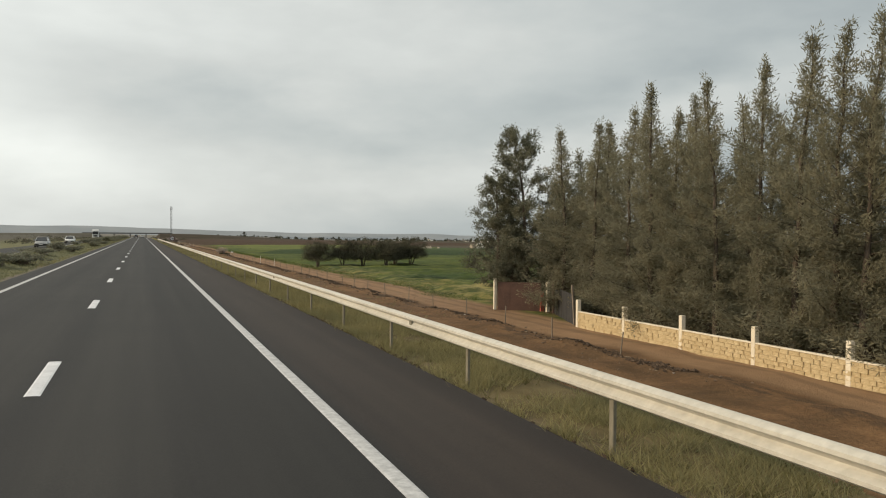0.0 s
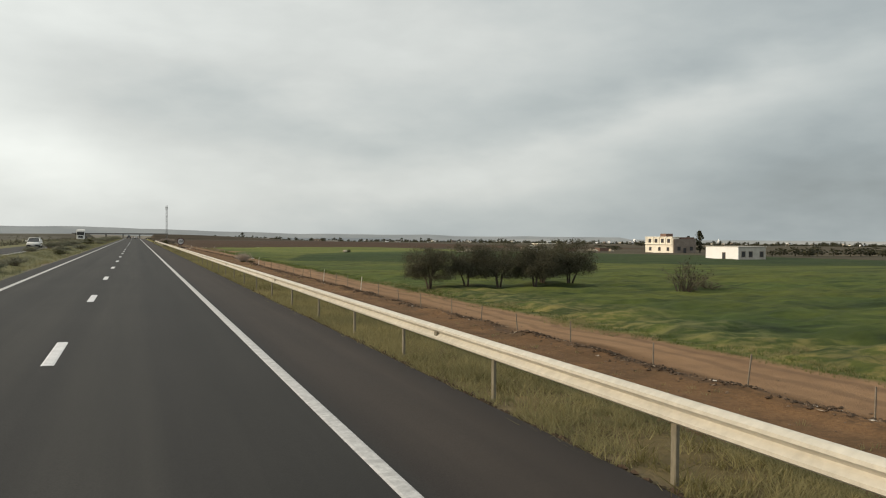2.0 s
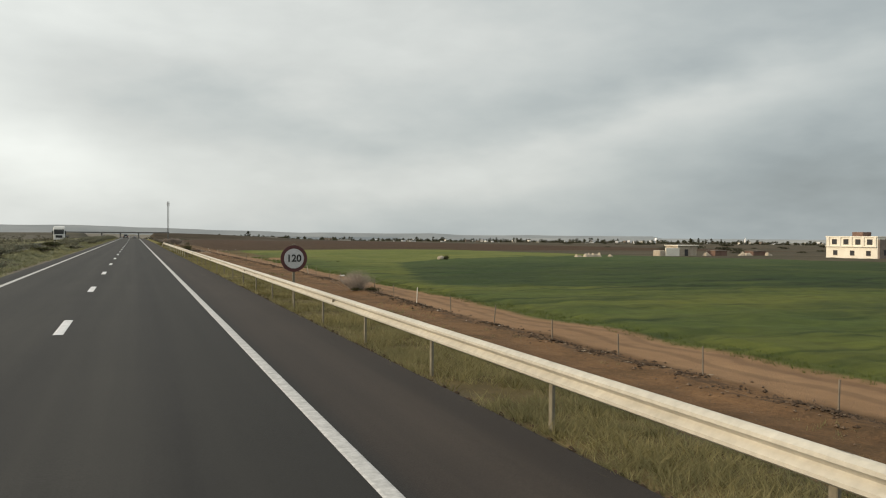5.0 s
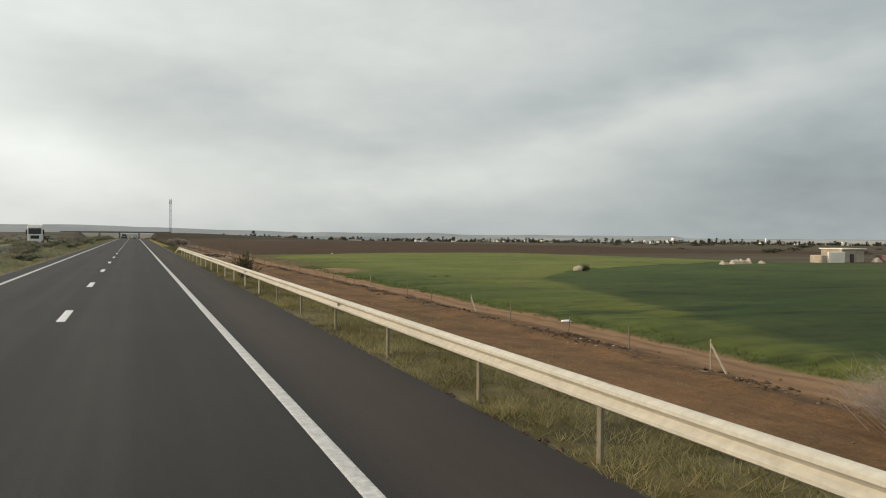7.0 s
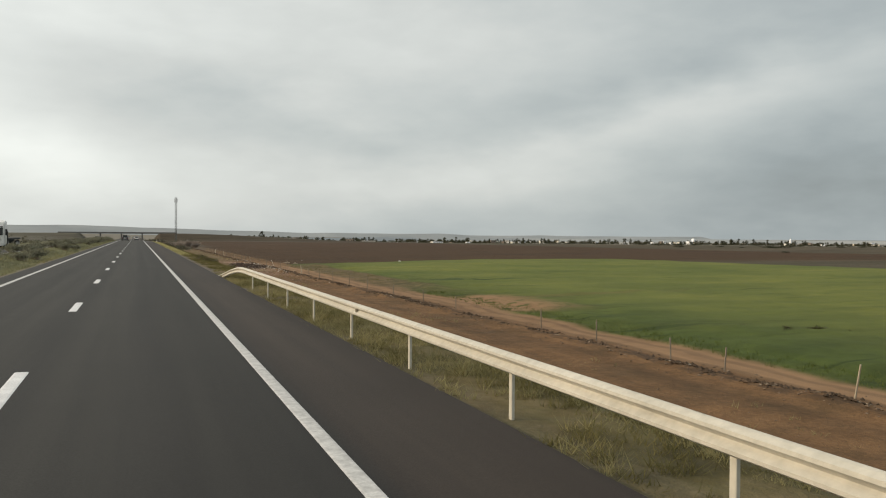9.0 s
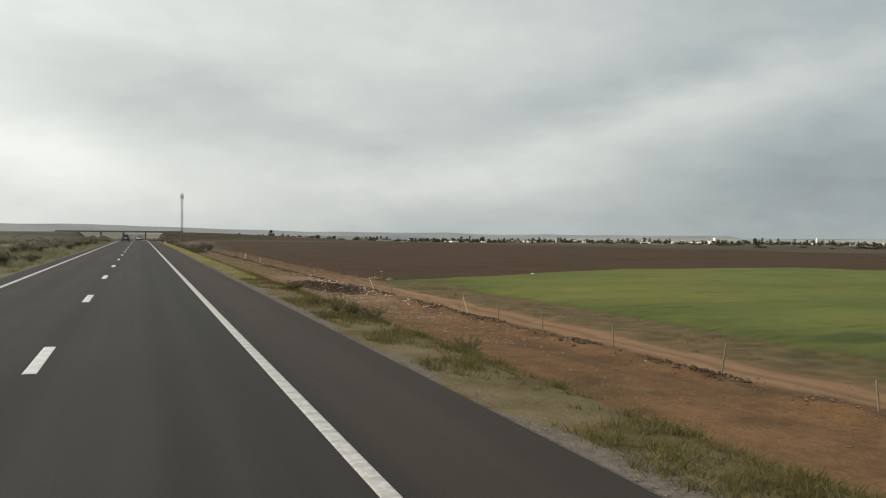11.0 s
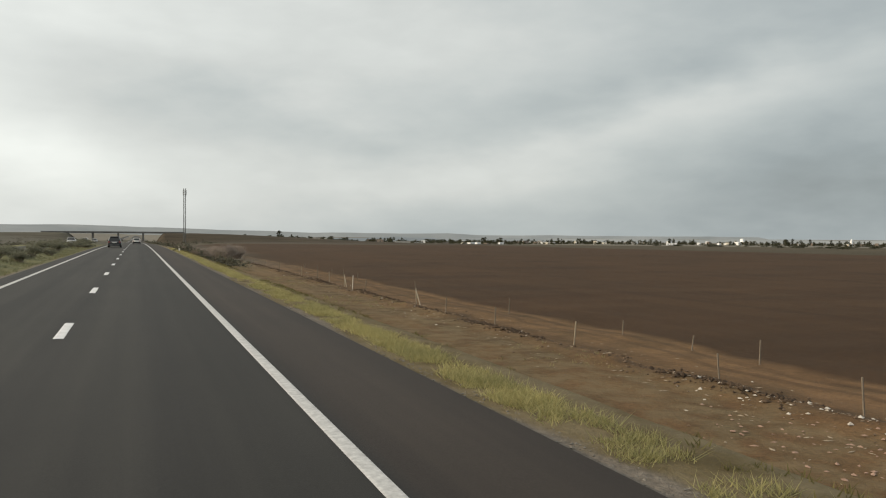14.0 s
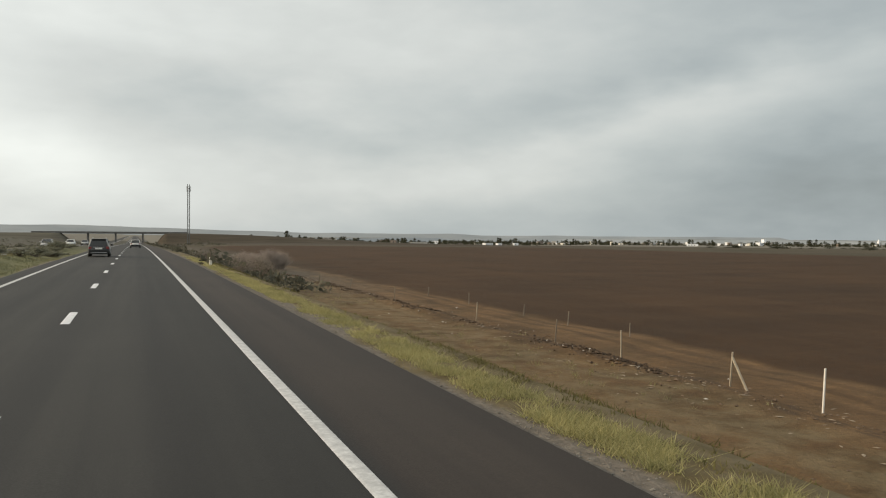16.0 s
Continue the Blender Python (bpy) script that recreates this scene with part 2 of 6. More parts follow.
    wheat = mix_node(nt, 1.0, wheat, ramp_node(nt, rut, [(0.30, (0.50, 0.58, 0.55)), (0.42, (1, 1, 1)), (0.62, (1, 1, 1)), (0.74, (1.15, 1.15, 1.08))]), "MULTIPLY")
    tuss = noise_node(nt, 1.0, 5, 0.6, stretch=(0.30, 0.75, 1))
    near_w = mth("SUBTRACT", 1.0, step(Y, 90.0, 150.0))
    wheat = mix_node(nt, near_w, wheat, mix_node(nt, 1.0, wheat, ramp_node(nt, tuss, [(0.32, (0.50, 0.60, 0.62)), (0.48, (0.95, 0.97, 0.97)), (0.60, (1.05, 1.05, 1.0)), (0.72, (1.35, 1.28, 1.2))]), "MULTIPLY"))
    lodge = noise_node(nt, 1.0, 5, 0.6, stretch=(0.10, 0.26, 1))
    wheat = mix_node(nt, 1.0, wheat, ramp_node(nt, lodge, [(0.32, (0.52, 0.60, 0.62)), (0.46, (0.98, 0.98, 0.98)), (0.62, (1.04, 1.04, 1.0)), (0.74, (1.18, 1.18, 1.08))]), "MULTIPLY")
    lite = mth("MULTIPLY", step(Y, 205.0, 275.0), step(X, 21.0, 34.0))
    wheat = mix_node(nt, 1.0, wheat, (0.90, 0.88, 0.90), "MULTIPLY")
    pale_crop = mix_node(nt, 1.0, wheat, (1.68, 1.48, 1.60), "MULTIPLY")
    even_crop = ramp_node(nt, big, [(0.35, (0.098, 0.136, 0.042)), (0.65, (0.132, 0.172, 0.054))])
    wheat = mix_node(nt, lite, wheat, mix_node(nt, 0.66, pale_crop, even_crop))
    # a darker, denser strip across the wheat
    a1 = mth("MAXIMUM", mth("MULTIPLY_ADD", mth("SUBTRACT", X, 40.0), -1.25, mth("SUBTRACT", Y, 249.0)), mth("MULTIPLY_ADD", mth("SUBTRACT", X, 54.0), -0.62, mth("SUBTRACT", Y, 267.0)))
    a2 = mth("MULTIPLY_ADD", mth("SUBTRACT", X, 32.0), 0.42, Y)
    dark = mth("MULTIPLY", mth("SUBTRACT", 1.0, step(a1, -0.8, 0.8)), step(a2, 186.0, 190.0))
    dark = mth("MULTIPLY", dark, step(mth("MULTIPLY_ADD", mth("SUBTRACT", 249.0, Y), 0.258, X), 38.5, 41.0))
    wheat = mix_node(nt, dark, wheat, mix_node(nt, 1.0, wheat, (0.43, 0.56, 0.64), "MULTIPLY"))
    # wheat beside and just past the yard, toned a little darker
    near_dark = mth("MULTIPLY", step(X, 24.0, 30.0), mth("SUBTRACT", 1.0, step(Y, 84.0, 100.0)))
    wheat = mix_node(nt, near_dark, wheat, mix_node(nt, 1.0, wheat, (0.82, 0.90, 0.92), "MULTIPLY"))
    nick = noise_node(nt, 1.0, 4, 0.6, stretch=(0.11, 1.3, 1))
    wheat = mix_node(nt, 1.0, wheat, ramp_node(nt, nick, [(0.30, (0.55, 0.60, 0.60)), (0.40, (1, 1, 1)), (0.66, (1, 1, 1)), (0.76, (1.12, 1.10, 1.04))]), "MULTIPLY")
    # dry yellowed patch near the yard, and a darker band beyond it
    dry = mth("ADD", mth("POWER", mth("ABSOLUTE", mth("DIVIDE", mth("SUBTRACT", X, 30.5), 6.5)), 2.0), mth("POWER", mth("ABSOLUTE", mth("DIVIDE", mth("SUBTRACT", Y, 63.5), 4.6)), 2.0))
    dry = mth("MULTIPLY", mth("SUBTRACT", 1.0, step(dry, 0.3, 1.1)), step(tuss, 0.34, 0.52))
    wheat = mix_node(nt, mth("MULTIPLY", dry, 0.85), wheat, (0.290, 0.265, 0.125))
    dark_band = mth("ABSOLUTE", mth("MULTIPLY_ADD", mth("SUBTRACT", X, 31.4), 1.25, mth("SUBTRACT", Y, 77.0)))
    dark_band = mth("MULTIPLY", mth("MULTIPLY", mth("SUBTRACT", 1.0, step(dark_band, 1.2, 3.4)), step(X, 26.0, 30.0)), mth("MULTIPLY", mth("SUBTRACT", 1.0, step(X, 40.0, 50.0)), 0.75))
    wheat = mix_node(nt, dark_band, wheat, mix_node(nt, 1.0, wheat, (0.52, 0.60, 0.60), "MULTIPLY"))
    ditch = mth("MULTIPLY", mth("SUBTRACT", 1.0, step(mth("ABSOLUTE", mth("ADD", a1, 0.6)), 0.5, 1.1)), step(X, 50.0, 58.0))
    wheat = mix_node(nt, mth("MULTIPLY", ditch, 0.7), wheat, mix_node(nt, 1.0, wheat, (0.45, 0.55, 0.6), "MULTIPLY"))
    # a long clump of taller, darker crop
    cl = mth("ADD", mth("POWER", mth("ABSOLUTE", mth("DIVIDE", mth("SUBTRACT", X, 33.0), 6.5)), 2.0), mth("POWER", mth("ABSOLUTE", mth("DIVIDE", mth("SUBTRACT", Y, 298.0), 2.0)), 2.0))
    wheat = mix_node(nt, mth("SUBTRACT", 1.0, step(cl, 0.4, 1.2)), wheat, mix_node(nt, 1.0, wheat, (0.50, 0.62, 0.70), "MULTIPLY"))
    # worn lane entering the wheat from the farm track
    lane = mth("ABSOLUTE", mth("MULTIPLY_ADD", X, -0.33, mth("SUBTRACT", Y, 265.8)))
    lane = mth("MULTIPLY", mth("SUBTRACT", 1.0, step(lane, 0.4, 1.5)), mth("SUBTRACT", 1.0, step(X, 34.0, 50.0)))
    wheat = mix_node(nt, mth("MULTIPLY", lane, 0.75), wheat, mix_node(nt, 0.6, earth, wheat))
    bare = mth("MULTIPLY", mth("SUBTRACT", 1.0, step(mth("ABSOLUTE", mth("SUBTRACT", Y, 272.0)), 4.0, 8.0)), mth("SUBTRACT", 1.0, step(X, 23.5, 28.5)))
    wheat = mix_node(nt, mth("MULTIPLY", bare, step(mid, 0.30, 0.50)), wheat, track)
    rows_n = noise_node(nt, 1.0, 4, 0.6, stretch=(0.5, 0.012, 1))
    plough = mix_node(nt, 0.5, ramp_node(nt, clod, [(0.3, (0.042, 0.026, 0.016)), (0.7, (0.088, 0.055, 0.034))]),
                      ramp_node(nt, cross, [(0.3, (0.050, 0.032, 0.020)), (0.7, (0.082, 0.053, 0.034))]))
    plough = mix_node(nt, 1.0, plough, ramp_node(nt, rows_n, [(0.3, (0.86, 0.86, 0.86)), (0.7, (1.14, 1.13, 1.12))]), "MULTIPLY")
    plough = mix_node(nt, 1.0, plough, ramp_node(nt, big, [(0.3, (0.85, 0.86, 0.88)), (0.7, (1.18, 1.15, 1.12))]), "MULTIPLY")
    plough = mix_node(nt, 1.0, plough, (0.79, 0.79, 0.735), "MULTIPLY")
    far = ramp_node(nt, noise_node(nt, 1.0, 4, 0.6, stretch=(0.006, 0.045, 1)), [(0.30, (0.046, 0.042, 0.036)), (0.42, (0.090, 0.080, 0.066)), (0.50, (0.052, 0.052, 0.040)), (0.58, (0.075, 0.070, 0.058)), (0.70, (0.130, 0.112, 0.090))])
    left_c = ramp_node(nt, mid, [(0.3, (0.092, 0.106, 0.066)), (0.5, (0.138, 0.154, 0.096)), (0.7, (0.195, 0.204, 0.142))])
    left_far = ramp_node(nt, cross, [(0.3, (0.064, 0.067, 0.066)), (0.5, (0.086, 0.090, 0.088)), (0.7, (0.112, 0.115, 0.112))])

    drift = mth("MULTIPLY_ADD", step(Y, 165.0, 205.0), -1.5, X)
    drift = mth("MULTIPLY_ADD", step(Y, 245.0, 305.0), 0.9, drift)
    drift = mth("MULTIPLY_ADD", step(Y, 338.0, 375.0), 1.0, drift)
    # right of the road, from the asphalt outwards
    grass = mix_node(nt, mth("MULTIPLY", mth("MULTIPLY", step(Y, 130.0, 220.0), step(mid, 0.35, 0.6)), 0.30), grass, gravel)
    lush_v = mth("MULTIPLY", mth("MULTIPLY", step(Y, 120.0, 170.0), mth("SUBTRACT", 1.0, step(Y, 245.0, 265.0))), 0.8)
    grass = mix_node(nt, lush_v, grass, mix_node(nt, 1.0, grass, ramp_node(nt, noise_node(nt, 0.5, 4, 0.6), [(0.34, (0.38, 0.44, 0.36)), (0.5, (0.70, 0.78, 0.60)), (0.66, (1.0, 1.0, 0.86))]), "MULTIPLY"))
    c = mix_node(nt, step(X, 4.62, 4.95), mix_node(nt, step(Y, 248.0, 262.0), mix_node(nt, 0.8, gravel, grass), gravel), grass)
    weedy = mth("MULTIPLY", mth("MULTIPLY", step(Y, 300.0, 352.0), step(mid, 0.30, 0.60)), 0.55)
    weedy = mth("MULTIPLY", weedy, mth("SUBTRACT", 1.0, step(X, 14.5, 16.5)))
    shift = mth("MULTIPLY_ADD", step(Y, 255.0, 285.0), 1.1, X)
    earth = mix_node(nt, mth("MULTIPLY", step(Y, 352.0, 376.0), 0.5), earth, mix_node(nt, 1.0, earth, (0.74, 0.84, 0.84), "MULTIPLY"))
    c = mix_node(nt, step(shift, 7.2, 12.0), c, mix_node(nt, weedy, earth, grass))
    late = mth("MULTIPLY", step(Y, 325.0, 372.0), 0.95)
    c = mix_node(nt, step(drift, 17.5, 18.4), c, mix_node(nt, late, track, earth))
    rut_at = mth("MULTIPLY_ADD", mth("SUBTRACT", noise_node(nt, 0.05, 3, 0.5), 0.5), 0.8, X)
    for rx in (19.55, 20.75):
        wheel_rut = mth("SUBTRACT", 1.0, step(mth("ABSOLUTE", mth("SUBTRACT", rut_at, rx)), 0.10, 0.34))
        c = mix_node(nt, mth("MULTIPLY", wheel_rut, 0.7), c, mix_node(nt, 1.0, c, (0.66, 0.66, 0.68), "MULTIPLY"))
    torn = mth("SUBTRACT", 1.0, step(mth("ABSOLUTE", mth("SUBTRACT", drift, 16.85)), 0.25, 0.8))
    torn = mth("MULTIPLY", torn, step(noise_node(nt, 1.0, 6, 0.72, stretch=(2.4, 0.9, 1)), 0.44, 0.58))
    c = mix_node(nt, mth("MULTIPLY", torn, 0.8), c, (0.062, 0.046, 0.036))
    for cx, cy, rx, ry in ((14.6, 350.5, 2.6, 5.5), (14.2, 325.5, 2.6, 4.5)):
        ash = mth("ADD", mth("POWER", mth("ABSOLUTE", mth("DIVIDE", mth("SUBTRACT", X, cx), rx)), 2.0), mth("POWER", mth("ABSOLUTE", mth("DIVIDE", mth("SUBTRACT", Y, cy), ry)), 2.0))
        ash = mth("MULTIPLY", mth("SUBTRACT", 1.0, step(ash, 0.3, 1.2)), step(mid, 0.32, 0.55))
        c = mix_node(nt, mth("MULTIPLY", ash, 0.8), c, ramp_node(nt, clod, [(0.3, (0.20, 0.140, 0.115)), (0.7, (0.36, 0.265, 0.225))]))
    # far edge of the wheat, its outer side, and the ploughed land beyond
    edge = mth("MULTIPLY_ADD", mth("MINIMUM", mth("SUBTRACT", X, 21.0), 41.0), -0.46, Y)
    is_plough = step(edge, 346.4, 347.4)
    outer = mth("MULTIPLY_ADD", mth("SUBTRACT", Y, 350.0), 0.32, X)
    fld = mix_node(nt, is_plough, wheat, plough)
    side = mix_node(nt, step(mth("MULTIPLY_ADD", X, 0.10, Y), 352.0, 372.0), far, plough)
    fld = mix_node(nt, step(outer, 95.5, 98.0), fld, side)
    fld = mix_node(nt, step(mth("MULTIPLY_ADD", X, 0.30, Y), 735.0, 750.0), fld, far)
    fld = mix_node(nt, step(mth("MULTIPLY_ADD", mth("SUBTRACT", Y, 480.0), 0.17, X), 184.0, 194.0), fld, far)
    bay = mth("MULTIPLY", step(Y, 285.0, 310.0), mth("SUBTRACT", 1.0, step(Y, 326.0, 341.0)))
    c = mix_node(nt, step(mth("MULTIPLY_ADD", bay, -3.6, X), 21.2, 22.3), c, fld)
    idle = mth("MULTIPLY", mth("MULTIPLY", step(Y, 278.0, 296.0), mth("SUBTRACT", 1.0, step(Y, 338.0, 350.0))), mth("MULTIPLY", step(X, 20.2, 21.4), mth("SUBTRACT", 1.0, step(X, 25.2, 26.2))))
    c = mix_node(nt, mth("MULTIPLY", idle, 0.9), c, ramp_node(nt, mid, [(0.32, (0.058, 0.056, 0.032)), (0.5, (0.098, 0.088, 0.052)), (0.66, (0.150, 0.118, 0.078))]))
    # the wooded yard: the bare earth toned down to about half
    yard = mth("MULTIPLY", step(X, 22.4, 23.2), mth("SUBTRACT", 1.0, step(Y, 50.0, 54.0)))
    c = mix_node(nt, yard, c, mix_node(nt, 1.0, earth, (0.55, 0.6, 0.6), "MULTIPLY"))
    # left of the road
    lc = mix_node(nt, step(X, -60.0, -24.0), left_far, left_c)
    lc = mix_node(nt, step(X, -6.2, -5.4), lc, gravel)
    c = mix_node(nt, step(X, -3.0, 3.0), lc, c)
    c = mix_node(nt, step(Y, 500.0, 560.0), c, mix_node(nt, step(X, 22.0, 30.0), mix_node(nt, step(X, 2.0, 8.0), left_far, mix_node(nt, 1.0, left_far, (0.78, 0.70, 0.64), "MULTIPLY")), c))
    rough = mth("MULTIPLY", step(Y, 440.0, 500.0), mth("MULTIPLY", step(X, 5.6, 7.5), mth("SUBTRACT", 1.0, step(X, 17.0, 24.0))))
    c = mix_node(nt, rough, c, ramp_node(nt, mid, [(0.3, (0.060, 0.060, 0.058)), (0.5, (0.095, 0.092, 0.090)), (0.7, (0.135, 0.130, 0.125))]))
    dark_far = mix_node(nt, 1.0, left_far, (0.70, 0.62, 0.58), "MULTIPLY")
    c = mix_node(nt, step(Y, 820.0, 880.0), c, mix_node(nt, step(X, 2.0, 8.0), left_far, dark_far))
    # land past the overpass lightened, distance haze put into its colour
    pale = ramp_node(nt, cross, [(0.3, (0.12, 0.125, 0.13)), (0.7, (0.20, 0.207, 0.215))])
    c = mix_node(nt, step(Y, 1000.0, 1090.0), c, pale)
    c = mix_node(nt, 1.0, c, (1.0, 0.885, 0.70), "MULTIPLY")
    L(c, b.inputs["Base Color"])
    hgt = nt.nodes.new("ShaderNodeMath")
    hgt.operation = "ADD"
    L(clod, hgt.inputs[0])
    L(fine, hgt.inputs[1])
    bump_node(nt, b, hgt.outputs[0], 0.7, 0.09)
    return m


make_asphalt()
make_ground()
surface("road_paint", (0.50, 0.505, 0.52), (0.76, 0.77, 0.79), 3.0, 40, 0.7, bump=0.2)
def make_ribbed_paint():
    """Edge-line paint laid in ribs, worn thin between them here and there."""
    m, nt, bs = nodes_of("ribbed_paint", 0.7, 0, 0.4)
    co = nt.nodes.new("ShaderNodeTexCoord")
    sep = nt.nodes.new("ShaderNodeSeparateXYZ")
    nt.links.new(co.outputs["Object"], sep.inputs[0])

    def mm(op, a, v=None):
        n = nt.nodes.new("ShaderNodeMath")
        n.operation = op
        nt.links.new(a, n.inputs[0])
        if v is not None:
            n.inputs[1].default_value = v
        return n.outputs[0]

    cyc = mm("FRACT", mm("MULTIPLY", sep.outputs[1], 2.2))
    gap = mm("GREATER_THAN", cyc, 0.72)
    wear = ramp_node(nt, noise_node(nt, 0.055, 3, 0.6, stretch=(0.2, 1, 1)), [(0.45, (0.12, 0.12, 0.12)), (0.70, (0.55, 0.55, 0.55))])
    mul = nt.nodes.new("ShaderNodeMath")
    mul.operation = "MULTIPLY"
    nt.links.new(gap, mul.inputs[0])
    nt.links.new(wear, mul.inputs[1])
    base = ramp_node(nt, noise_node(nt, 14, 4, 0.65), [(0.3, (0.36, 0.36, 0.36)), (0.7, (0.60, 0.60, 0.595))])
    c = mix_node(nt, mul.outputs[0], base, (0.26, 0.26, 0.26))
    nt.links.new(c, bs.inputs["Base Color"])
    bump_node(nt, bs, noise_node(nt, 60, 3, 0.6), 0.3, 0.004)


make_ribbed_paint()
surface("zinc_rail", (0.40, 0.382, 0.328), (0.54, 0.516, 0.448), 0.7, 9, 0.5, metal=0.0, bump=0.05)
surface("zinc_post", (0.115, 0.104, 0.074), (0.215, 0.195, 0.145), 2.0, 30, 0.6, bump=0.1)
surface("bark", (0.05, 0.040, 0.030), (0.12, 0.096, 0.075), 5, 40, 0.95, bump=0.6, dist=0.03, stretch=(1, 1, 0.25))
surface("pale_twig", (0.22, 0.185, 0.160), (0.36, 0.310, 0.270), 6, 40, 0.95)
surface("twig", (0.15, 0.122, 0.102), (0.27, 0.228, 0.19), 6, 40, 0.95)
blades("pine_leaf", (0.212, 0.206, 0.148), (0.305, 0.294, 0.220), trans=0.55)
blades("gate_leaf", (0.125, 0.130, 0.094), (0.230, 0.232, 0.178), trans=0.45)
blades("far_leaf", (0.035, 0.038, 0.024), (0.095, 0.096, 0.066))
blades("scrub_leaf", (0.072, 0.072, 0.058), (0.150, 0.146, 0.116))
blades("olive_leaf", (0.062, 0.062, 0.044), (0.130, 0.126, 0.092))
blades("shrub_leaf", (0.035, 0.042, 0.018), (0.085, 0.090, 0.040))
blades("median_leaf", (0.150, 0.156, 0.120), (0.285, 0.290, 0.228))
blades("dry_grass", (0.215, 0.200, 0.106), (0.330, 0.305, 0.170), trans=0.5)
blades("green_grass", (0.110, 0.102, 0.046), (0.190, 0.174, 0.080), trans=0.45)
blades("verge_blade", (0.085, 0.085, 0.040), (0.220, 0.205, 0.110), trans=0.45)
blades("median_blade", (0.140, 0.150, 0.092), (0.260, 0.264, 0.174), trans=0.45)
blades("wheat_blade", (0.065, 0.090, 0.026), (0.115, 0.140, 0.042))
blades("lime_grass", (0.25, 0.245, 0.115), (0.50, 0.465, 0.25), trans=0.5)
surface("concrete", (0.33, 0.31, 0.28), (0.50, 0.48, 0.44), 1.5, 25, 0.9)
surface("old_post", (0.13, 0.11, 0.085), (0.24, 0.205, 0.165), 3, 30, 0.9)
surface("straw_post", (0.26, 0.22, 0.165), (0.42, 0.37, 0.29), 3, 30, 0.9)
surface("white_post", (0.62, 0.60, 0.55), (0.82, 0.80, 0.75), 3, 30, 0.8)
surface("wall_stone", (0.40, 0.31, 0.17), (0.60, 0.48, 0.29), 3, 22, 0.95, bump=0.6, dist=0.03)
surface("wall_mortar", (0.36, 0.28, 0.16), (0.48, 0.38, 0.23), 3, 22, 0.95)
surface("pillar_paint", (0.58, 0.52, 0.40), (0.76, 0.70, 0.58), 3, 30, 0.85)
surface("white_wall", (0.66, 0.63, 0.55), (0.80, 0.77, 0.69), 0.6, 8, 0.9)
surface("lime_wall", (0.72, 0.74, 0.76), (0.82, 0.84, 0.87), 0.6, 8, 0.9)
surface("rubble", (0.24, 0.20, 0.155), (0.46, 0.41, 0.33), 0.8, 5, 0.95, bump=0.6, dist=0.05)
surface("grey_plaster", (0.15, 0.125, 0.105), (0.24, 0.205, 0.175), 0.7, 8, 0.95)
surface("red_block", (0.12, 0.075, 0.06), (0.20, 0.13, 0.105), 0.9, 9, 0.95)
surface("dark_opening", (0.02, 0.02, 0.022), (0.045, 0.045, 0.05), 1, 8, 0.35)
surface("rust_gate", (0.05, 0.028, 0.022), (0.10, 0.055, 0.042), 2, 20, 0.8)
surface("dark_sheet", (0.020, 0.020, 0.021), (0.042, 0.041, 0.041), 2, 20, 0.7)
surface("red_paint", (0.30, 0.07, 0.05), (0.42, 0.12, 0.09), 2, 20, 0.7)
surface("mast_steel", (0.10, 0.10, 0.095), (0.17, 0.17, 0.16), 1, 10, 0.6)
surface("bridge_concrete", (0.11, 0.108, 0.10), (0.18, 0.175, 0.165), 0.3, 5, 0.9)
surface("stone", (0.085, 0.060, 0.043), (0.19, 0.14, 0.10), 3, 30, 0.95, spec=0.15)
surface("grey_gravel", (0.12, 0.112, 0.10), (0.24, 0.225, 0.20), 3, 30, 0.95, spec=0.15)
surface("brick_rubble", (0.20, 0.125, 0.092), (0.38, 0.265, 0.205), 2, 20, 0.9)
surface("litter", (0.34, 0.31, 0.27), (0.62, 0.58, 0.52), 3, 30, 0.8)
surface("char", (0.010, 0.008, 0.008), (0.090, 0.062, 0.050), 1.3, 9, 0.95, spec=0.1, bump=0.8, dist=0.05)
surface("sign_white", (0.40, 0.40, 0.40), (0.52, 0.52, 0.52), 2, 20, 0.6)
surface("sign_red", (0.060, 0.022, 0.022), (0.105, 0.034, 0.034), 2, 20, 0.6)
surface("sign_black", (0.02, 0.02, 0.02), (0.04, 0.04, 0.04), 2, 20, 0.5)


def make_hill():
    """Far ridge, its emission standing in for kilometres of bright air before it."""
    m, nt, bs = nodes_of("hill_haze_glow", 1.0, 0, 0.0)
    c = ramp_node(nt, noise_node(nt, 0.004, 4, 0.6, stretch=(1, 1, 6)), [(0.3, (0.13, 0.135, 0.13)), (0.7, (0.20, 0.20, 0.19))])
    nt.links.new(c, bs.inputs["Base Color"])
    # faint blue-grey glow in place of distance haze
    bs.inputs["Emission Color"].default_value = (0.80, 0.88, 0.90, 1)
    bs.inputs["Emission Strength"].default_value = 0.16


make_hill()


# ---------------------------------------------------------------- mesh helpers
def mesh_of(name, bm, *mats, smooth=False):
    me = bpy.data.meshes.new(name)
    bm.to_mesh(me)
    bm.free()
    for k in mats:
        me.materials.append(MATS[k])
    if smooth:
        me.polygons.foreach_set("use_smooth", [True] * len(me.polygons))
    return me


def part(name, bm, material, parent=None, label="", smooth=False):
    me = bm if isinstance(bm, bpy.types.Mesh) else mesh_of(name, bm, material, smooth=smooth)
    ob = new(name, me)
    ob.parent = parent
    return tagged(ob, label)


def thing(name, m, label, category, group="", kind=""):
    ob = new(name)
    ob.empty_display_size = 0.2
    ob.matrix_world = m
    return tagged(ob, label, category, group, kind)


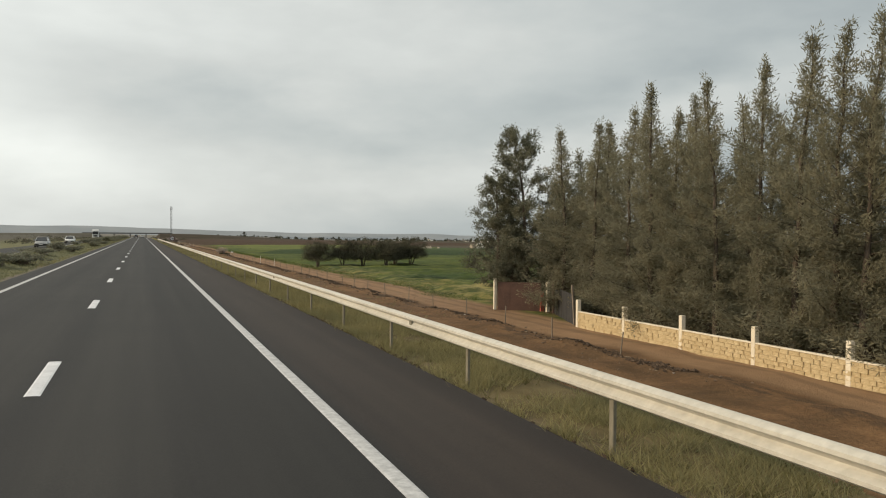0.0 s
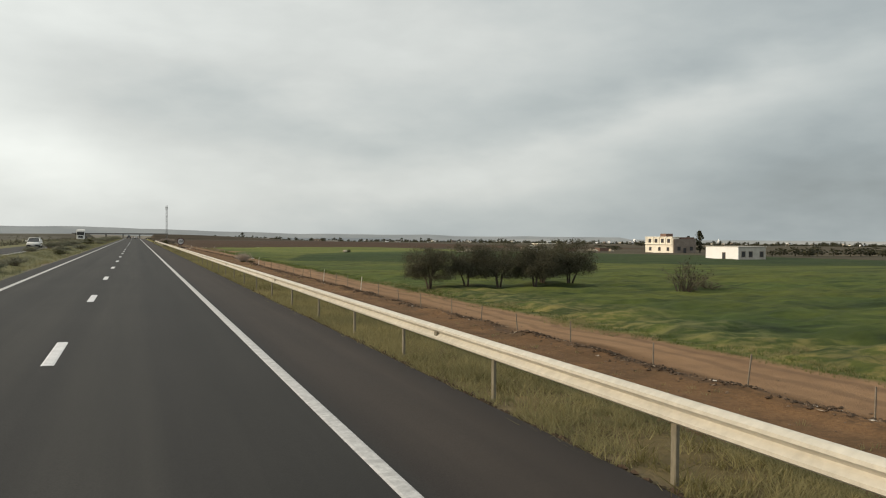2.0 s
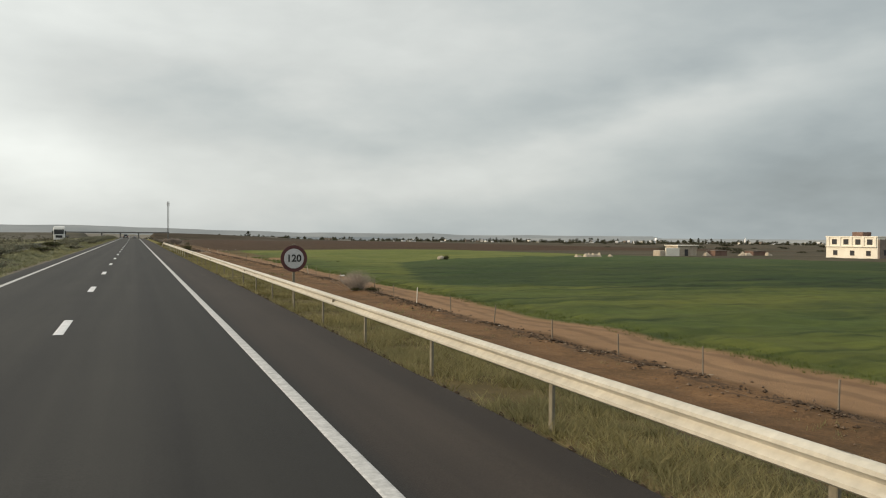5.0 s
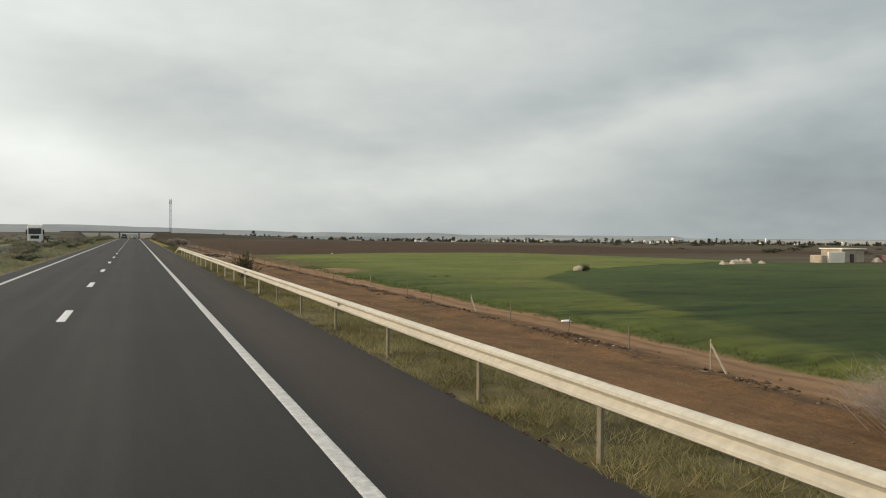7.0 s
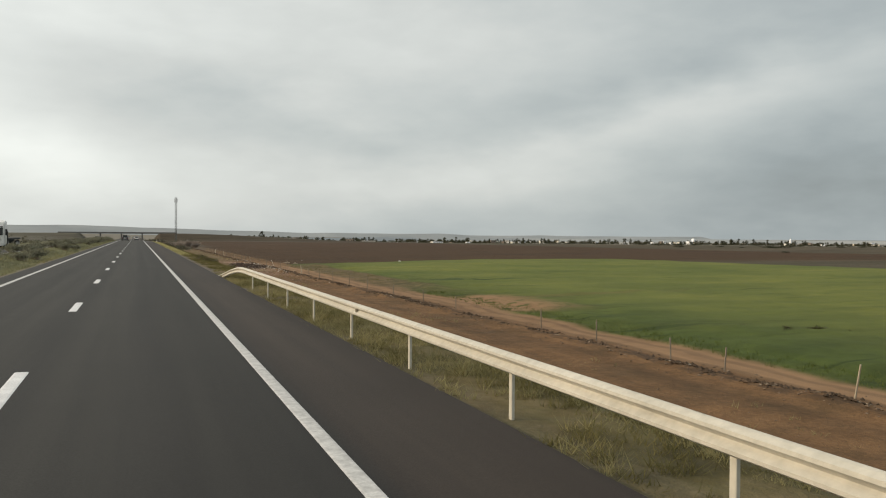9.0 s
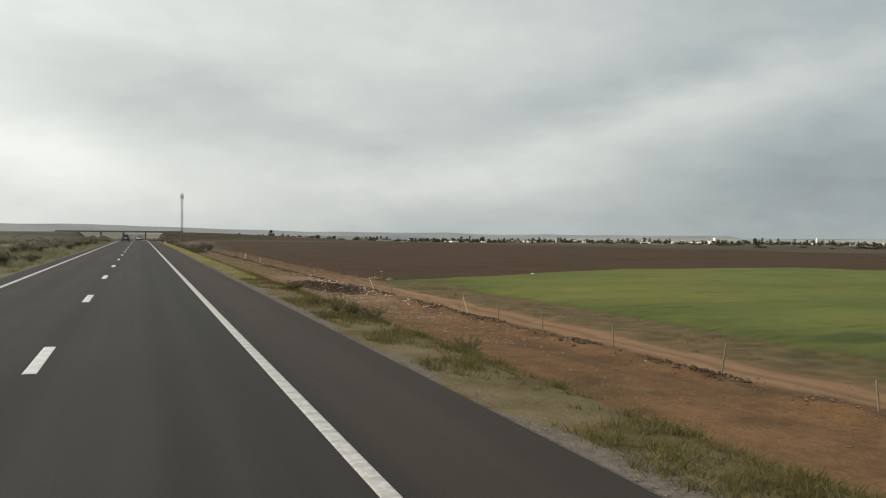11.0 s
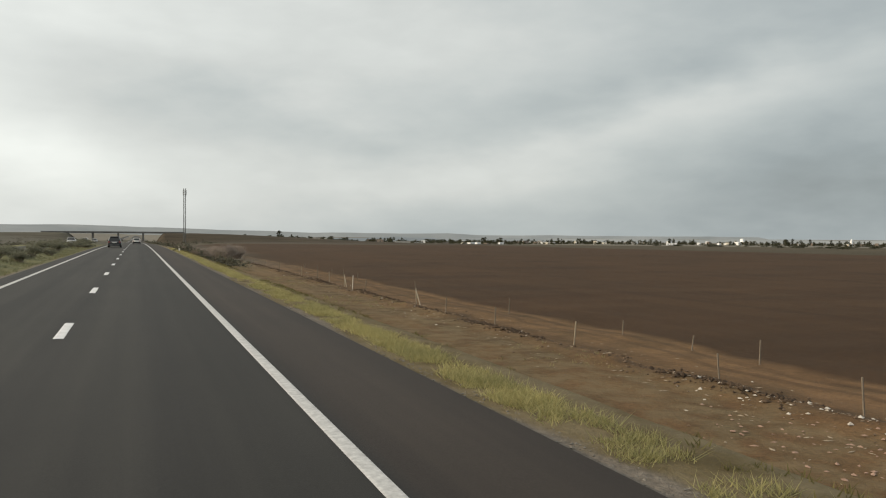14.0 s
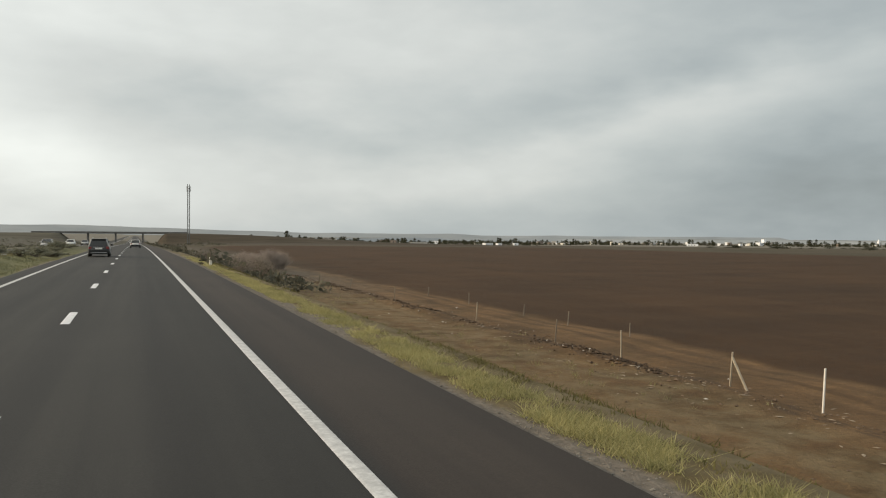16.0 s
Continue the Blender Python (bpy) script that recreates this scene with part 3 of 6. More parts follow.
def add_box(bm, x0, x1, y0, y1, z0, z1, bevel=0.0, m=None):
    r = bmesh.ops.create_cube(bm, size=1)
    for v in r["verts"]:
        v.co = Vector(((x0 + x1) / 2 + v.co.x * (x1 - x0), (y0 + y1) / 2 + v.co.y * (y1 - y0), (z0 + z1) / 2 + v.co.z * (z1 - z0)))
    if bevel:
        es = list({e for v in r["verts"] for e in v.link_edges})
        out = bmesh.ops.bevel(bm, geom=es, offset=bevel, segments=1, affect="EDGES")
        if m is not None:
            bmesh.ops.transform(bm, matrix=m, verts=out["verts"])
    elif m is not None:
        bmesh.ops.transform(bm, matrix=m, verts=r["verts"])
    return bm


def box(x0, x1, y0, y1, z0, z1, bevel=0.0, m=None):
    return add_box(bmesh.new(), x0, x1, y0, y1, z0, z1, bevel, m)


def raw(name, verts, faces, mat, smooth=False):
    me = bpy.data.meshes.new(name)
    me.from_pydata(verts, [], faces)
    me.materials.append(MATS[mat])
    if smooth:
        me.polygons.foreach_set("use_smooth", [True] * len(me.polygons))
    me.update()
    return me


def tube(verts, faces, pts, radii, sides=6):
    """A tapered limb through pts, added to verts and faces."""
    base = len(verts)
    for k, (p, r) in enumerate(zip(pts, radii)):
        d = (pts[min(k + 1, len(pts) - 1)] - pts[max(k - 1, 0)]).normalized()
        a = d.orthogonal().normalized()
        c = d.cross(a)
        for s in range(sides):
            w = 2 * math.pi * s / sides
            verts.append(p + (a * math.cos(w) + c * math.sin(w)) * r)
    for k in range(len(pts) - 1):
        for s in range(sides):
            q = (s + 1) % sides
            faces.append((base + k * sides + s, base + k * sides + q, base + (k + 1) * sides + q, base + (k + 1) * sides + s))
    faces.append(tuple(base + (len(pts) - 1) * sides + s for s in range(sides)))


# ---------------------------------------------------------------- land
CROSS = 0.0187          # crossfall of the carriageway


def smooth(a, b, v):
    t = min(1.0, max(0.0, (v - a) / (b - a)))
    return t * t * (3 - 2 * t)


def road_fall(y):
    """The road's level along its length: even, then dipping under the overpass."""
    return -3.4 * smooth(430, 930, y)


def noise2(x, y, s, seed=0.0):
    return noise.noise(Vector((x * s, y * s, seed)))


def fence_x(y):
    """How far out the old fence and the torn furrow run."""
    return 17.4 + 1.5 * smooth(165, 205, y) - 0.9 * smooth(245, 305, y) - 1.0 * smooth(338, 375, y)


def ground_z(x, y):
    f = road_fall(y)
    if x >= 0:
        z = -CROSS * x - 0.06
        if x > 4.3:
            z = -0.13 - 0.05 * (x - 4.3) + 0.03 * noise2(x, y, 0.9)
        if x > 6.0:
            z = z + (-2.28 - z) * smooth(6.0, 10.2, x)
        if x > 10.0:
            z += 0.10 * noise2(x, y, 0.25, 3.0) + 0.05 * noise2(x, y, 1.1, 5.0)
        z += 0.24 * math.exp(-((x - fence_x(y) + 0.9) / 0.7) ** 2) * (0.6 + noise2(x, y, 0.45, 9.0))
        z -= 0.18 * smooth(12, 19, x)
        low = 1 - smooth(6.0, 40.0, x)
        z += f * low + min(0, f + 2.2) * (1 - low)
        # overpass ramp
        if y > 860:
            w = smooth(10.5, 19, x) * math.exp(-(max(0.0, abs(y - 955) - 7) / 10.0) ** 2)
            z += max(0.0, 2.4 - 4.6 * smooth(30, 190, x) - z) * w
    else:
        z = -CROSS * x - 0.06
        if x < -5.35:
            z = 0.04 - 0.12 * math.exp(-((x + 6.6) / 0.7) ** 2) + 0.36 * math.exp(-((x + 9.0) / 1.0) ** 2)
        if x < -10.4:
            z = 0.02
        if x < -20.4:
            z = 0.02 - 0.5 * smooth(20.4, 24, -x) + 0.5 * smooth(26, 130, -x)
            z += 0.12 * noise2(x, y, 0.08, 2.0)
        z += f * (1 - smooth(22, 90, -x))
        if y > 860:
            w = smooth(36, 45, -x) * math.exp(-(max(0.0, abs(y - 955) - 7) / 10.0) ** 2)
            z += max(0.0, 2.3 - 0.6 * smooth(60, 400, -x) - z) * w
    if x > 60:
        z -= 6.6 * smooth(350, 1150, math.hypot(x, y - 300)) * smooth(60, 300, x)
    if x > 40 or x < -40:
        z += 0.25 * noise2(x, y, 0.012, 7.0)
    return z


def build_ground():
    xs = [-4200, -2600, -1500, -900, -600, -400, -280, -200, -150, -120, -95, -75, -60, -50, -44, -39, -34, -30, -27, -24, -22, -20.4]
    xs += [-10.4, -9.6, -8.8, -8.0, -7.2, -6.4, -5.8, -5.35, -3, 0, 3, 4.3, 4.7, 5.1, 5.5, 6.0]
    xs += [6.0 + 0.42 * k for k in range(1, 41)]
    xs += [24, 25, 26.5, 28, 30, 33, 36, 40, 45, 50, 56, 62, 70, 80, 92, 105, 120, 140, 165, 200, 250, 320, 420, 560, 750, 1000, 1400, 2000, 3000, 4200]
    ys = [-400, -200, -120, -80, -50, -30, -20] + [-12 + 1.6 * k for k in range(0, 340)]
    ys += list(range(536, 860, 12)) + list(range(862, 1060, 6)) + [1080, 1120, 1180, 1260, 1360, 1500, 1700, 2000, 2400, 2900, 3500, 4200, 4950]
    verts = [(x, y, ground_z(x, y)) for y in ys for x in xs]
    n = len(xs)
    faces = [(j * n + i, j * n + i + 1, (j + 1) * n + i + 1, (j + 1) * n + i) for j in range(len(ys) - 1) for i in range(n - 1)]
    me = raw("ground", verts, faces, "land", smooth=True)
    tagged(new("ground", me), "flat farmland with grass verge, bare red earth, green wheat and ploughed soil", "ground", kind="structure")


build_ground()


# ---------------------------------------------------------------- carriageways
def strip(x0, x1, ys, lift, slope=-CROSS, base=0.0):
    verts, faces = [], []
    for y in ys:
        for x in (x0, x1):
            verts.append((x, y, base + slope * x + road_fall(y) + lift))
    for k in range(len(ys) - 1):
        faces.append((2 * k, 2 * k + 1, 2 * k + 3, 2 * k + 2))
    return verts, faces


def slab(name, x0, x1, ys, lift, mat, slope=-CROSS, base=0.0, thick=0.05):
    """A strip with a thickness."""
    top, f = strip(x0, x1, ys, lift, slope, base)
    n = len(top)
    bot = [(x + (-0.03 if x == x0 else 0.03), y, z - thick) for x, y, z in top]
    faces = list(f)
    for k in range(len(ys) - 1):
        faces.append((2 * k, 2 * k + 2, n + 2 * k + 2, n + 2 * k))
        faces.append((2 * k + 1, n + 2 * k + 1, n + 2 * k + 3, 2 * k + 3))
    return raw(name, top + bot, faces, mat)


ROAD_YS = [-300, -100, 0] + list(range(20, 430, 30)) + list(range(430, 960, 10)) + [960, 1100, 1300, 1600, 2200]
road = tagged(new("road", slab("road", -5.35, 4.32, ROAD_YS, 0.0, "asphalt", thick=0.07)),
              "dark asphalt motorway carriageway with a browner hard shoulder", "road", kind="structure")
road_far = tagged(new("road_opposite", slab("road_opposite", -20.2, -10.5, ROAD_YS, 0.0, "asphalt", slope=0.015, base=0.30)),
                  "asphalt carriageway for the opposite direction", "road", kind="structure")
for nm, x in (("edge_line", 2.147), ("edge_line", -4.50)):
    part(nm, slab(nm, x - 0.058, x + 0.060, ROAD_YS, 0.006, "ribbed_paint", thick=0.005), None, road, "solid white painted edge line")
for x in (-11.4, -18.6):
    part("edge_line", slab("edge_line", x - 0.09, x + 0.09, ROAD_YS, 0.006, "road_paint", slope=0.015, base=0.30, thick=0.005), None, road_far)
for k in range(-2, 68):
    y = 12.966 + 13 * k
    part("lane_dash", slab("lane_dash", -1.283 - 0.068, -1.283 + 0.068, [y - 1.5, y, y + 1.5], 0.006, "road_paint", thick=0.005), None, road)

# ---------------------------------------------------------------- crash barrier
RAIL_X, RAIL_TOP = 4.52, 0.785


def rail_profile():
    """The corrugated beam seen end on: offset towards the road, height below the top."""
    front = [(0.00, 0.0), (-0.030, -0.012), (-0.080, -0.045), (-0.082, -0.085), (-0.030, -0.128), (-0.006, -0.155),
             (-0.030, -0.182), (-0.082, -0.225), (-0.080, -0.265), (-0.030, -0.298), (0.00, -0.310)]
    s = 0.94
    front = [(a * s, h * s * 0.86) for a, h in front]
    back = [(a + 0.012, h) for a, h in reversed(front)]
    return front + back


def rail_level(y):
    """Height of the beam's top above the road; it dives into the verge at its far end."""
    return RAIL_TOP - 0.98 * smooth(256.5, 271.5, y)


# the posts stand a little before or behind their even spacing
SLIP_Y = (20, 45, 64, 68, 72, 96, 104, 108, 112, 120, 165, 176, 180, 182.5, 187, 197, 210, 222, 236, 250)
SLIP = (0.0, 0.2, 0.23, -0.3, -0.42, -0.4, -0.25, -0.2, 0.05, 0.24, 0.25, 0.3, 0.44, -0.6, -0.4, -0.2, -0.1, -0.2, -0.3, -0.4)


def build_barrier():
    root = thing("crash_barrier", pose(0, 0, 0), "pale galvanised corrugated steel crash barrier along the hard shoulder", "crash barrier")
    prof = rail_profile()
    n = len(prof)
    post_me, new_post_me = (mesh_of("post", box(-0.022, 0.022, -0.04, 0.04, -0.5, 0.0, 0.006), k) for k in ("zinc_post", "zinc_rail"))
    # every beam length runs between two posts
    y = 11.27 - 4.0 * 9
    end_y = 270.5
    while y < end_y - 0.5:
        y1 = min(y + 4.0, end_y)
        verts, faces = [], []
        cuts = [y + 0.0, (y + y1) / 2, y1 + 0.15] if y < 250 else [y + (y1 - y) * q / 4 for q in range(5)]
        for yy in cuts:
            for a, h in prof:
                jog = 0.0 if yy < y1 else -0.004
                verts.append((RAIL_X + a + jog, yy, rail_level(yy) - CROSS * RAIL_X + h))
        for q in range(len(cuts) - 1):
            for i in range(n):
                j = (i + 1) % n
                faces.append((q * n + i, q * n + j, (q + 1) * n + j, (q + 1) * n + i))
        faces += [tuple(range(n)), tuple(len(verts) - n + i for i in reversed(range(n)))]
        part("beam", raw("beam", verts, faces, "zinc_rail"), None, root)
        if y < 258:
            fresh = y > 203
            p = part("post", new_post_me if fresh else post_me, None, root, "bright zinc post" if fresh else "weathered steel post")
            slip = float(np.interp(y, SLIP_Y, SLIP))
            p.location = (RAIL_X + 0.10, y + slip, rail_level(y) - 0.16)
            p.scale.z = 1.9
        y += 4.0
    for yy in (13.6, 29.5, 45.4, 61.4, 77.3, 93.3, 109.5, 125.6, 141.8, 158.0, 174.1, 190.1, 206.0, 222.0, 238.0):
        bm = box(-0.012, 0.012, -0.06, 0.06, -0.06, 0.06, 0.006)
        r = part("reflector", bm, "zinc_post", root, "small grey reflector plate")
        r.location = (RAIL_X - 0.045, yy, rail_level(yy) - CROSS * RAIL_X - 0.155)


build_barrier()


# ---------------------------------------------------------------- trees and shrubs
def leaf_quad(verts, faces, p, d, length, width, rnd):
    """One folded leaf spray at p along d."""
    side = d.cross(Vector((rnd.uniform(-1, 1), rnd.uniform(-1, 1), rnd.uniform(-1, 1))))
    if side.length < 1e-4:
        side = d.orthogonal()
    side = side.normalized() * width
    b = len(verts)
    verts += [p, p + d * length * 0.5 + side, p + d * length, p + d * length * 0.5 - side]
    faces.append((b, b + 1, b + 2, b + 3))


def clump(lv, lf, rnd, o, along, r, count, length, width):
    """A tuft of leaves round o, drawn out along the twig that bears it."""
    for _ in range(count):
        p = o + Vector((rnd.gauss(0, 0.5), rnd.gauss(0, 0.5), rnd.gauss(0, 0.5))) * r + along * (rnd.uniform(-0.9, 1.0) * r)
        d = along * 0.9 + Vector((rnd.gauss(0, 0.65), rnd.gauss(0, 0.65), rnd.gauss(0, 0.65)))
        if d.length > 0.1:
            leaf_quad(lv, lf, p, d.normalized(), rnd.uniform(0.6, 1.3) * length, rnd.uniform(0.6, 1.3) * width, rnd)


def limb(tv, tf, base, tip, sag, r0):
    mid = base.lerp(tip, 0.5) + Vector((0, 0, sag))
    tube(tv, tf, [base, mid, tip], [r0, r0 * 0.6, 0.006], 4)
    return lambda t: base.lerp(mid, t * 2) if t < 0.5 else mid.lerp(tip, t * 2 - 1)


def belt_tree_mesh(seed, height, spread, leaves, size=1.0):
    """A feathery shelter-belt evergreen: a broad skirt of drooping sprays to the ground, narrowing to an airy, broken spire."""
    rnd = random.Random(seed)
    tv, tf, lv, lf = [], [], [], []
    bend = Vector((rnd.uniform(-0.5, 0.5), rnd.uniform(-0.5, 0.5), 0))
    spine = [Vector((bend.x * (q / 8) ** 2 + rnd.uniform(-0.10, 0.10), bend.y * (q / 8) ** 2 + rnd.uniform(-0.10, 0.10), height * q / 8)) for q in range(9)]
    spine[0] = Vector((0, 0, -0.3))
    tube(tv, tf, spine, [0.15 * (1 - q / 8.4) + 0.010 for q in range(9)], 7)

    def on_spine(u):
        q = min(7, int(u * 8))
        return spine[q].lerp(spine[q + 1], u * 8 - q)

    count = 92
    spots = []
    for k in range(count):
        u = 0.04 + 0.95 * (k + rnd.random()) / count
        base = on_spine(u)
        az = k * 2.399 + rnd.uniform(-0.7, 0.7)
        full = max(0.0, 1 - u / 0.95) ** 0.95 * (0.92 + 0.25 * math.sin(9.0 * u + seed))
        ln = (spread * full + 0.34 * (1.06 - u) ** 0.5) * rnd.uniform(0.40, 1.2) * (1.4 if rnd.random() < 0.12 else 1.0)
        rise = rnd.uniform(0.05, 0.55) + 1.3 * max(0.0, u - 0.35)
        tip = base + Vector((math.cos(az) * ln, math.sin(az) * ln, ln * rise))
        at = limb(tv, tf, base, tip, -0.06 * ln, 0.030 * (1.12 - u))
        out = (tip - base).normalized()
        n = 2 + int(ln * 4.6)
        for c in range(n):
            t = 0.22 + 0.80 * (c + rnd.random()) / n
            hang = Vector((rnd.gauss(0, 0.5), rnd.gauss(0, 0.5), rnd.gauss(-0.25 if u < 0.45 else 0.6, 0.45)))
            spots.append((at(min(t, 1.0)), (out + hang).normalized(), rnd.uniform(0.16, 0.36) * (1.2 - 0.55 * u), 1.0 - 0.35 * u))
    for k in range(9):
        t = 0.74 + 0.26 * k / 8
        spots.append((on_spine(t) + Vector((rnd.gauss(0, 0.10), rnd.gauss(0, 0.10), 0.1)), Vector((rnd.gauss(0, 0.4), rnd.gauss(0, 0.4), 1)).normalized(), rnd.uniform(0.11, 0.19), 0.8))
    per = leaves / len(spots)
    for o, along, r, w in spots:
        clump(lv, lf, rnd, o, along, r, int(per * w * rnd.uniform(0.4, 1.6)), 0.19 * size, 0.019 * size)
    return raw("trunk", tv, tf, "bark", True), raw("crown", lv, lf, "pine_leaf")


def gate_tree_mesh(seed, height, spread, leaves, lean=0.0, size=1.0, clear=0.07):
    """A dark ragged evergreen, broad below: rising limbs set with dense leafy shoots to near the ground, jagged arms at the top."""
    rnd = random.Random(seed)
    tv, tf, lv, lf = [], [], [], []
    spine = [Vector((lean * (q / 6) ** 2 + rnd.uniform(-0.15, 0.15), rnd.uniform(-0.15, 0.15), height * 0.95 * q / 6)) for q in range(7)]
    spine[0] = Vector((0, 0, -0.3))
    tube(tv, tf, spine, [0.17 * (1 - q / 6.5) + 0.012 for q in range(7)], 7)
    spots = []
    for k in range(58):
        u = clear + (0.98 - clear) * (k + rnd.random()) / 58
        q = min(5, int(u * 6))
        base = spine[q].lerp(spine[q + 1], u * 6 - q)
        az = k * 2.399 + rnd.uniform(-0.7, 0.7)
        env = spread * (0.16 + 0.88 * (1 - u) ** 0.62) * min(1.0, 0.75 + 1.6 * u)
        ln = env * rnd.uniform(0.55, 1.15)
        tip = base + Vector((math.cos(az) * ln, math.sin(az) * ln, ln * (rnd.uniform(-0.22, 0.45) + 0.6 * u)))
        at = limb(tv, tf, base, tip, 0.08 * ln, 0.045 * (1.1 - u))
        for b in range(3 + int(ln * 2.0)):
            root = at(rnd.uniform(0.35, 1.0))
            along = ((tip - base).normalized() * 0.6 + Vector((rnd.gauss(0, 0.5), rnd.gauss(0, 0.5), rnd.gauss(0.35, 0.45)))).normalized()
            end = root + along * rnd.uniform(0.30, 0.75)
            tube(tv, tf, [root, end], [0.012, 0.004], 3)
            for c in (0.3, 0.7, 1.05):
                spots.append((root.lerp(end, c), along, rnd.uniform(0.14, 0.28)))
    # ragged arms at the crown's tip, thrown to one side
    for k in range(6):
        base = spine[5].lerp(spine[6], 0.2 + 0.8 * rnd.random())
        end = base + Vector((rnd.uniform(-0.9, 0.3), rnd.uniform(-0.5, 0.5), rnd.uniform(0.1, 0.7)))
        tube(tv, tf, [base, end], [0.02, 0.005], 3)
        for c in (0.4, 0.7, 1.0):
            spots.append((base.lerp(end, c), (end - base).normalized(), rnd.uniform(0.10, 0.18)))
    per = leaves / len(spots)
    for o, along, r in spots:
        clump(lv, lf, rnd, o, along, r, int(per * rnd.uniform(0.5, 1.5)), 0.15 * size, 0.026 * size)
    return raw("trunk", tv, tf, "bark", True), raw("crown", lv, lf, "gate_leaf")


def olive_mesh(seed, height, spread, leaves):
    rnd = random.Random(seed)
    tv, tf, lv, lf = [], [], [], []
    tips = []
    for s in range(rnd.choice((3, 3, 4))):
        az = s * 2.1 + rnd.uniform(-0.4, 0.4)
        foot = Vector((math.cos(az) * 0.06, math.sin(az) * 0.06, -0.2))
        fork = Vector((math.cos(az) * rnd.uniform(0.20, 0.42), math.sin(az) * rnd.uniform(0.20, 0.42), rnd.uniform(0.7, 1.1)))
        tube(tv, tf, [foot, foot.lerp(fork, 0.5) + Vector((0.04, -0.03, 0)), fork], [0.10, 0.075, 0.055], 7)
        for b in range(5):
            a2 = az + rnd.uniform(-1.2, 1.2)
            rr = spread * rnd.uniform(0.35, 0.95)
            tip = Vector((math.cos(a2) * rr, math.sin(a2) * rr, rnd.uniform(0.5, 0.95) * height))
            m2 = fork.lerp(tip, 0.5) + Vector((0, 0, 0.15))
            tube(tv, tf, [fork, m2, tip], [0.06, 0.035, 0.01], 5)
            tips += [tip, m2]
    for _ in range(90):
        az, rr = rnd.uniform(0, 6.283), 0.92 * spread * math.sqrt(rnd.random())
        top = height * (1.0 - 0.38 * (rr / spread) ** 2)
        tips.append(Vector((math.cos(az) * rr, math.sin(az) * rr, rnd.uniform(0.26 * height, top))))
    per = leaves // len(tips)
    for o in tips:
        r = rnd.uniform(0.16, 0.34)
        for _ in range(per):
            p = o + Vector((rnd.triangular(-2.2, 2.2) * r, rnd.triangular(-2.2, 2.2) * r, rnd.triangular(-1.7, 1.7) * r))
            p.z = min(max(p.z, rnd.uniform(0.55, 0.95)), height * 1.08)
            d = Vector((rnd.gauss(0, 1), rnd.gauss(0, 1), rnd.gauss(0.1, 0.7))).normalized()
            leaf_quad(lv, lf, p, d, rnd.uniform(0.06, 0.12), rnd.uniform(0.015, 0.028), rnd)
    return raw("trunk", tv, tf, "bark", True), raw("crown", lv, lf, "olive_leaf")


def shrub_mesh(seed, height, spread, leaves, leaf_mat, stems=60, wood="twig"):
    """Many thin stems from one root, with few or many leaves."""
    rnd = random.Random(seed)
    tv, tf, lv, lf = [], [], [], []
    for _ in range(stems):
        az, tilt = rnd.uniform(0, 6.283), rnd.uniform(0.05, 1.0)
        ln = height * rnd.uniform(0.55, 1.1)
        foot = Vector((rnd.gauss(0, spread * 0.16), rnd.gauss(0, spread * 0.16), -0.1))
        tip = foot + Vector((math.cos(az) * spread * tilt, math.sin(az) * spread * tilt, ln * (1.05 - 0.4 * tilt)))
        mid = foot.lerp(tip, 0.5) + Vector((rnd.gauss(0, 0.06), rnd.gauss(0, 0.06), 0.12 * height))
        tube(tv, tf, [foot, mid, tip], [0.016, 0.010, 0.003], 3)
        for b in range(4):
            o = mid.lerp(tip, rnd.random())
            e = o + Vector((rnd.gauss(0, 0.22), rnd.gauss(0, 0.22), rnd.uniform(0.05, 0.3))) * (height * 0.6)
            tube(tv, tf, [o, e], [0.007, 0.002], 3)
            for _ in range(leaves // (stems * 4)):
                p = o.lerp(e, rnd.random()) + Vector((rnd.gauss(0, 0.07), rnd.gauss(0, 0.07), rnd.gauss(0, 0.07)))
                d = Vector((rnd.gauss(0, 1), rnd.gauss(0, 1), rnd.gauss(0.2, 0.8))).normalized()
                leaf_quad(lv, lf, p, d, rnd.uniform(0.05, 0.13), rnd.uniform(0.015, 0.035), rnd)
    return raw("brushwood", tv, tf, wood), (raw("foliage", lv, lf, leaf_mat) if lf else None)


def twiggy_mesh(seed, height, spread, thick=1.0):
    """A dense leafless fan of hair-thin pale twigs."""
    rnd = random.Random(seed)
    tv, tf = [], []
    for _ in range(230):
        az, tilt = rnd.uniform(0, 6.283), math.sqrt(rnd.random())
        foot = Vector((rnd.gauss(0, spread * 0.14), rnd.gauss(0, spread * 0.14), -0.1))
        tip = foot + Vector((math.cos(az) * spread * tilt * 0.8, math.sin(az) * spread * tilt * 0.8, height * rnd.uniform(0.55, 0.92) * (1.0 - 0.42 * tilt * tilt)))
        mid = foot.lerp(tip, 0.5) + Vector((rnd.gauss(0, 0.05), rnd.gauss(0, 0.05), 0.06 * height))
        tube(tv, tf, [foot, mid, tip], [0.010 * thick, 0.006 * thick, 0.002 * thick], 3)
        for b in range(13):
            o = foot.lerp(mid, rnd.uniform(0.4, 1)) if b < 3 else mid.lerp(tip, rnd.random())
            e = o + Vector((rnd.gauss(0, 0.16), rnd.gauss(0, 0.16), rnd.uniform(0.0, 0.26))) * (height * 0.7)
            tube(tv, tf, [o, e], [0.0035 * thick, 0.0012 * thick], 3)
    return raw("brushwood", tv, tf, "pale_twig"), None


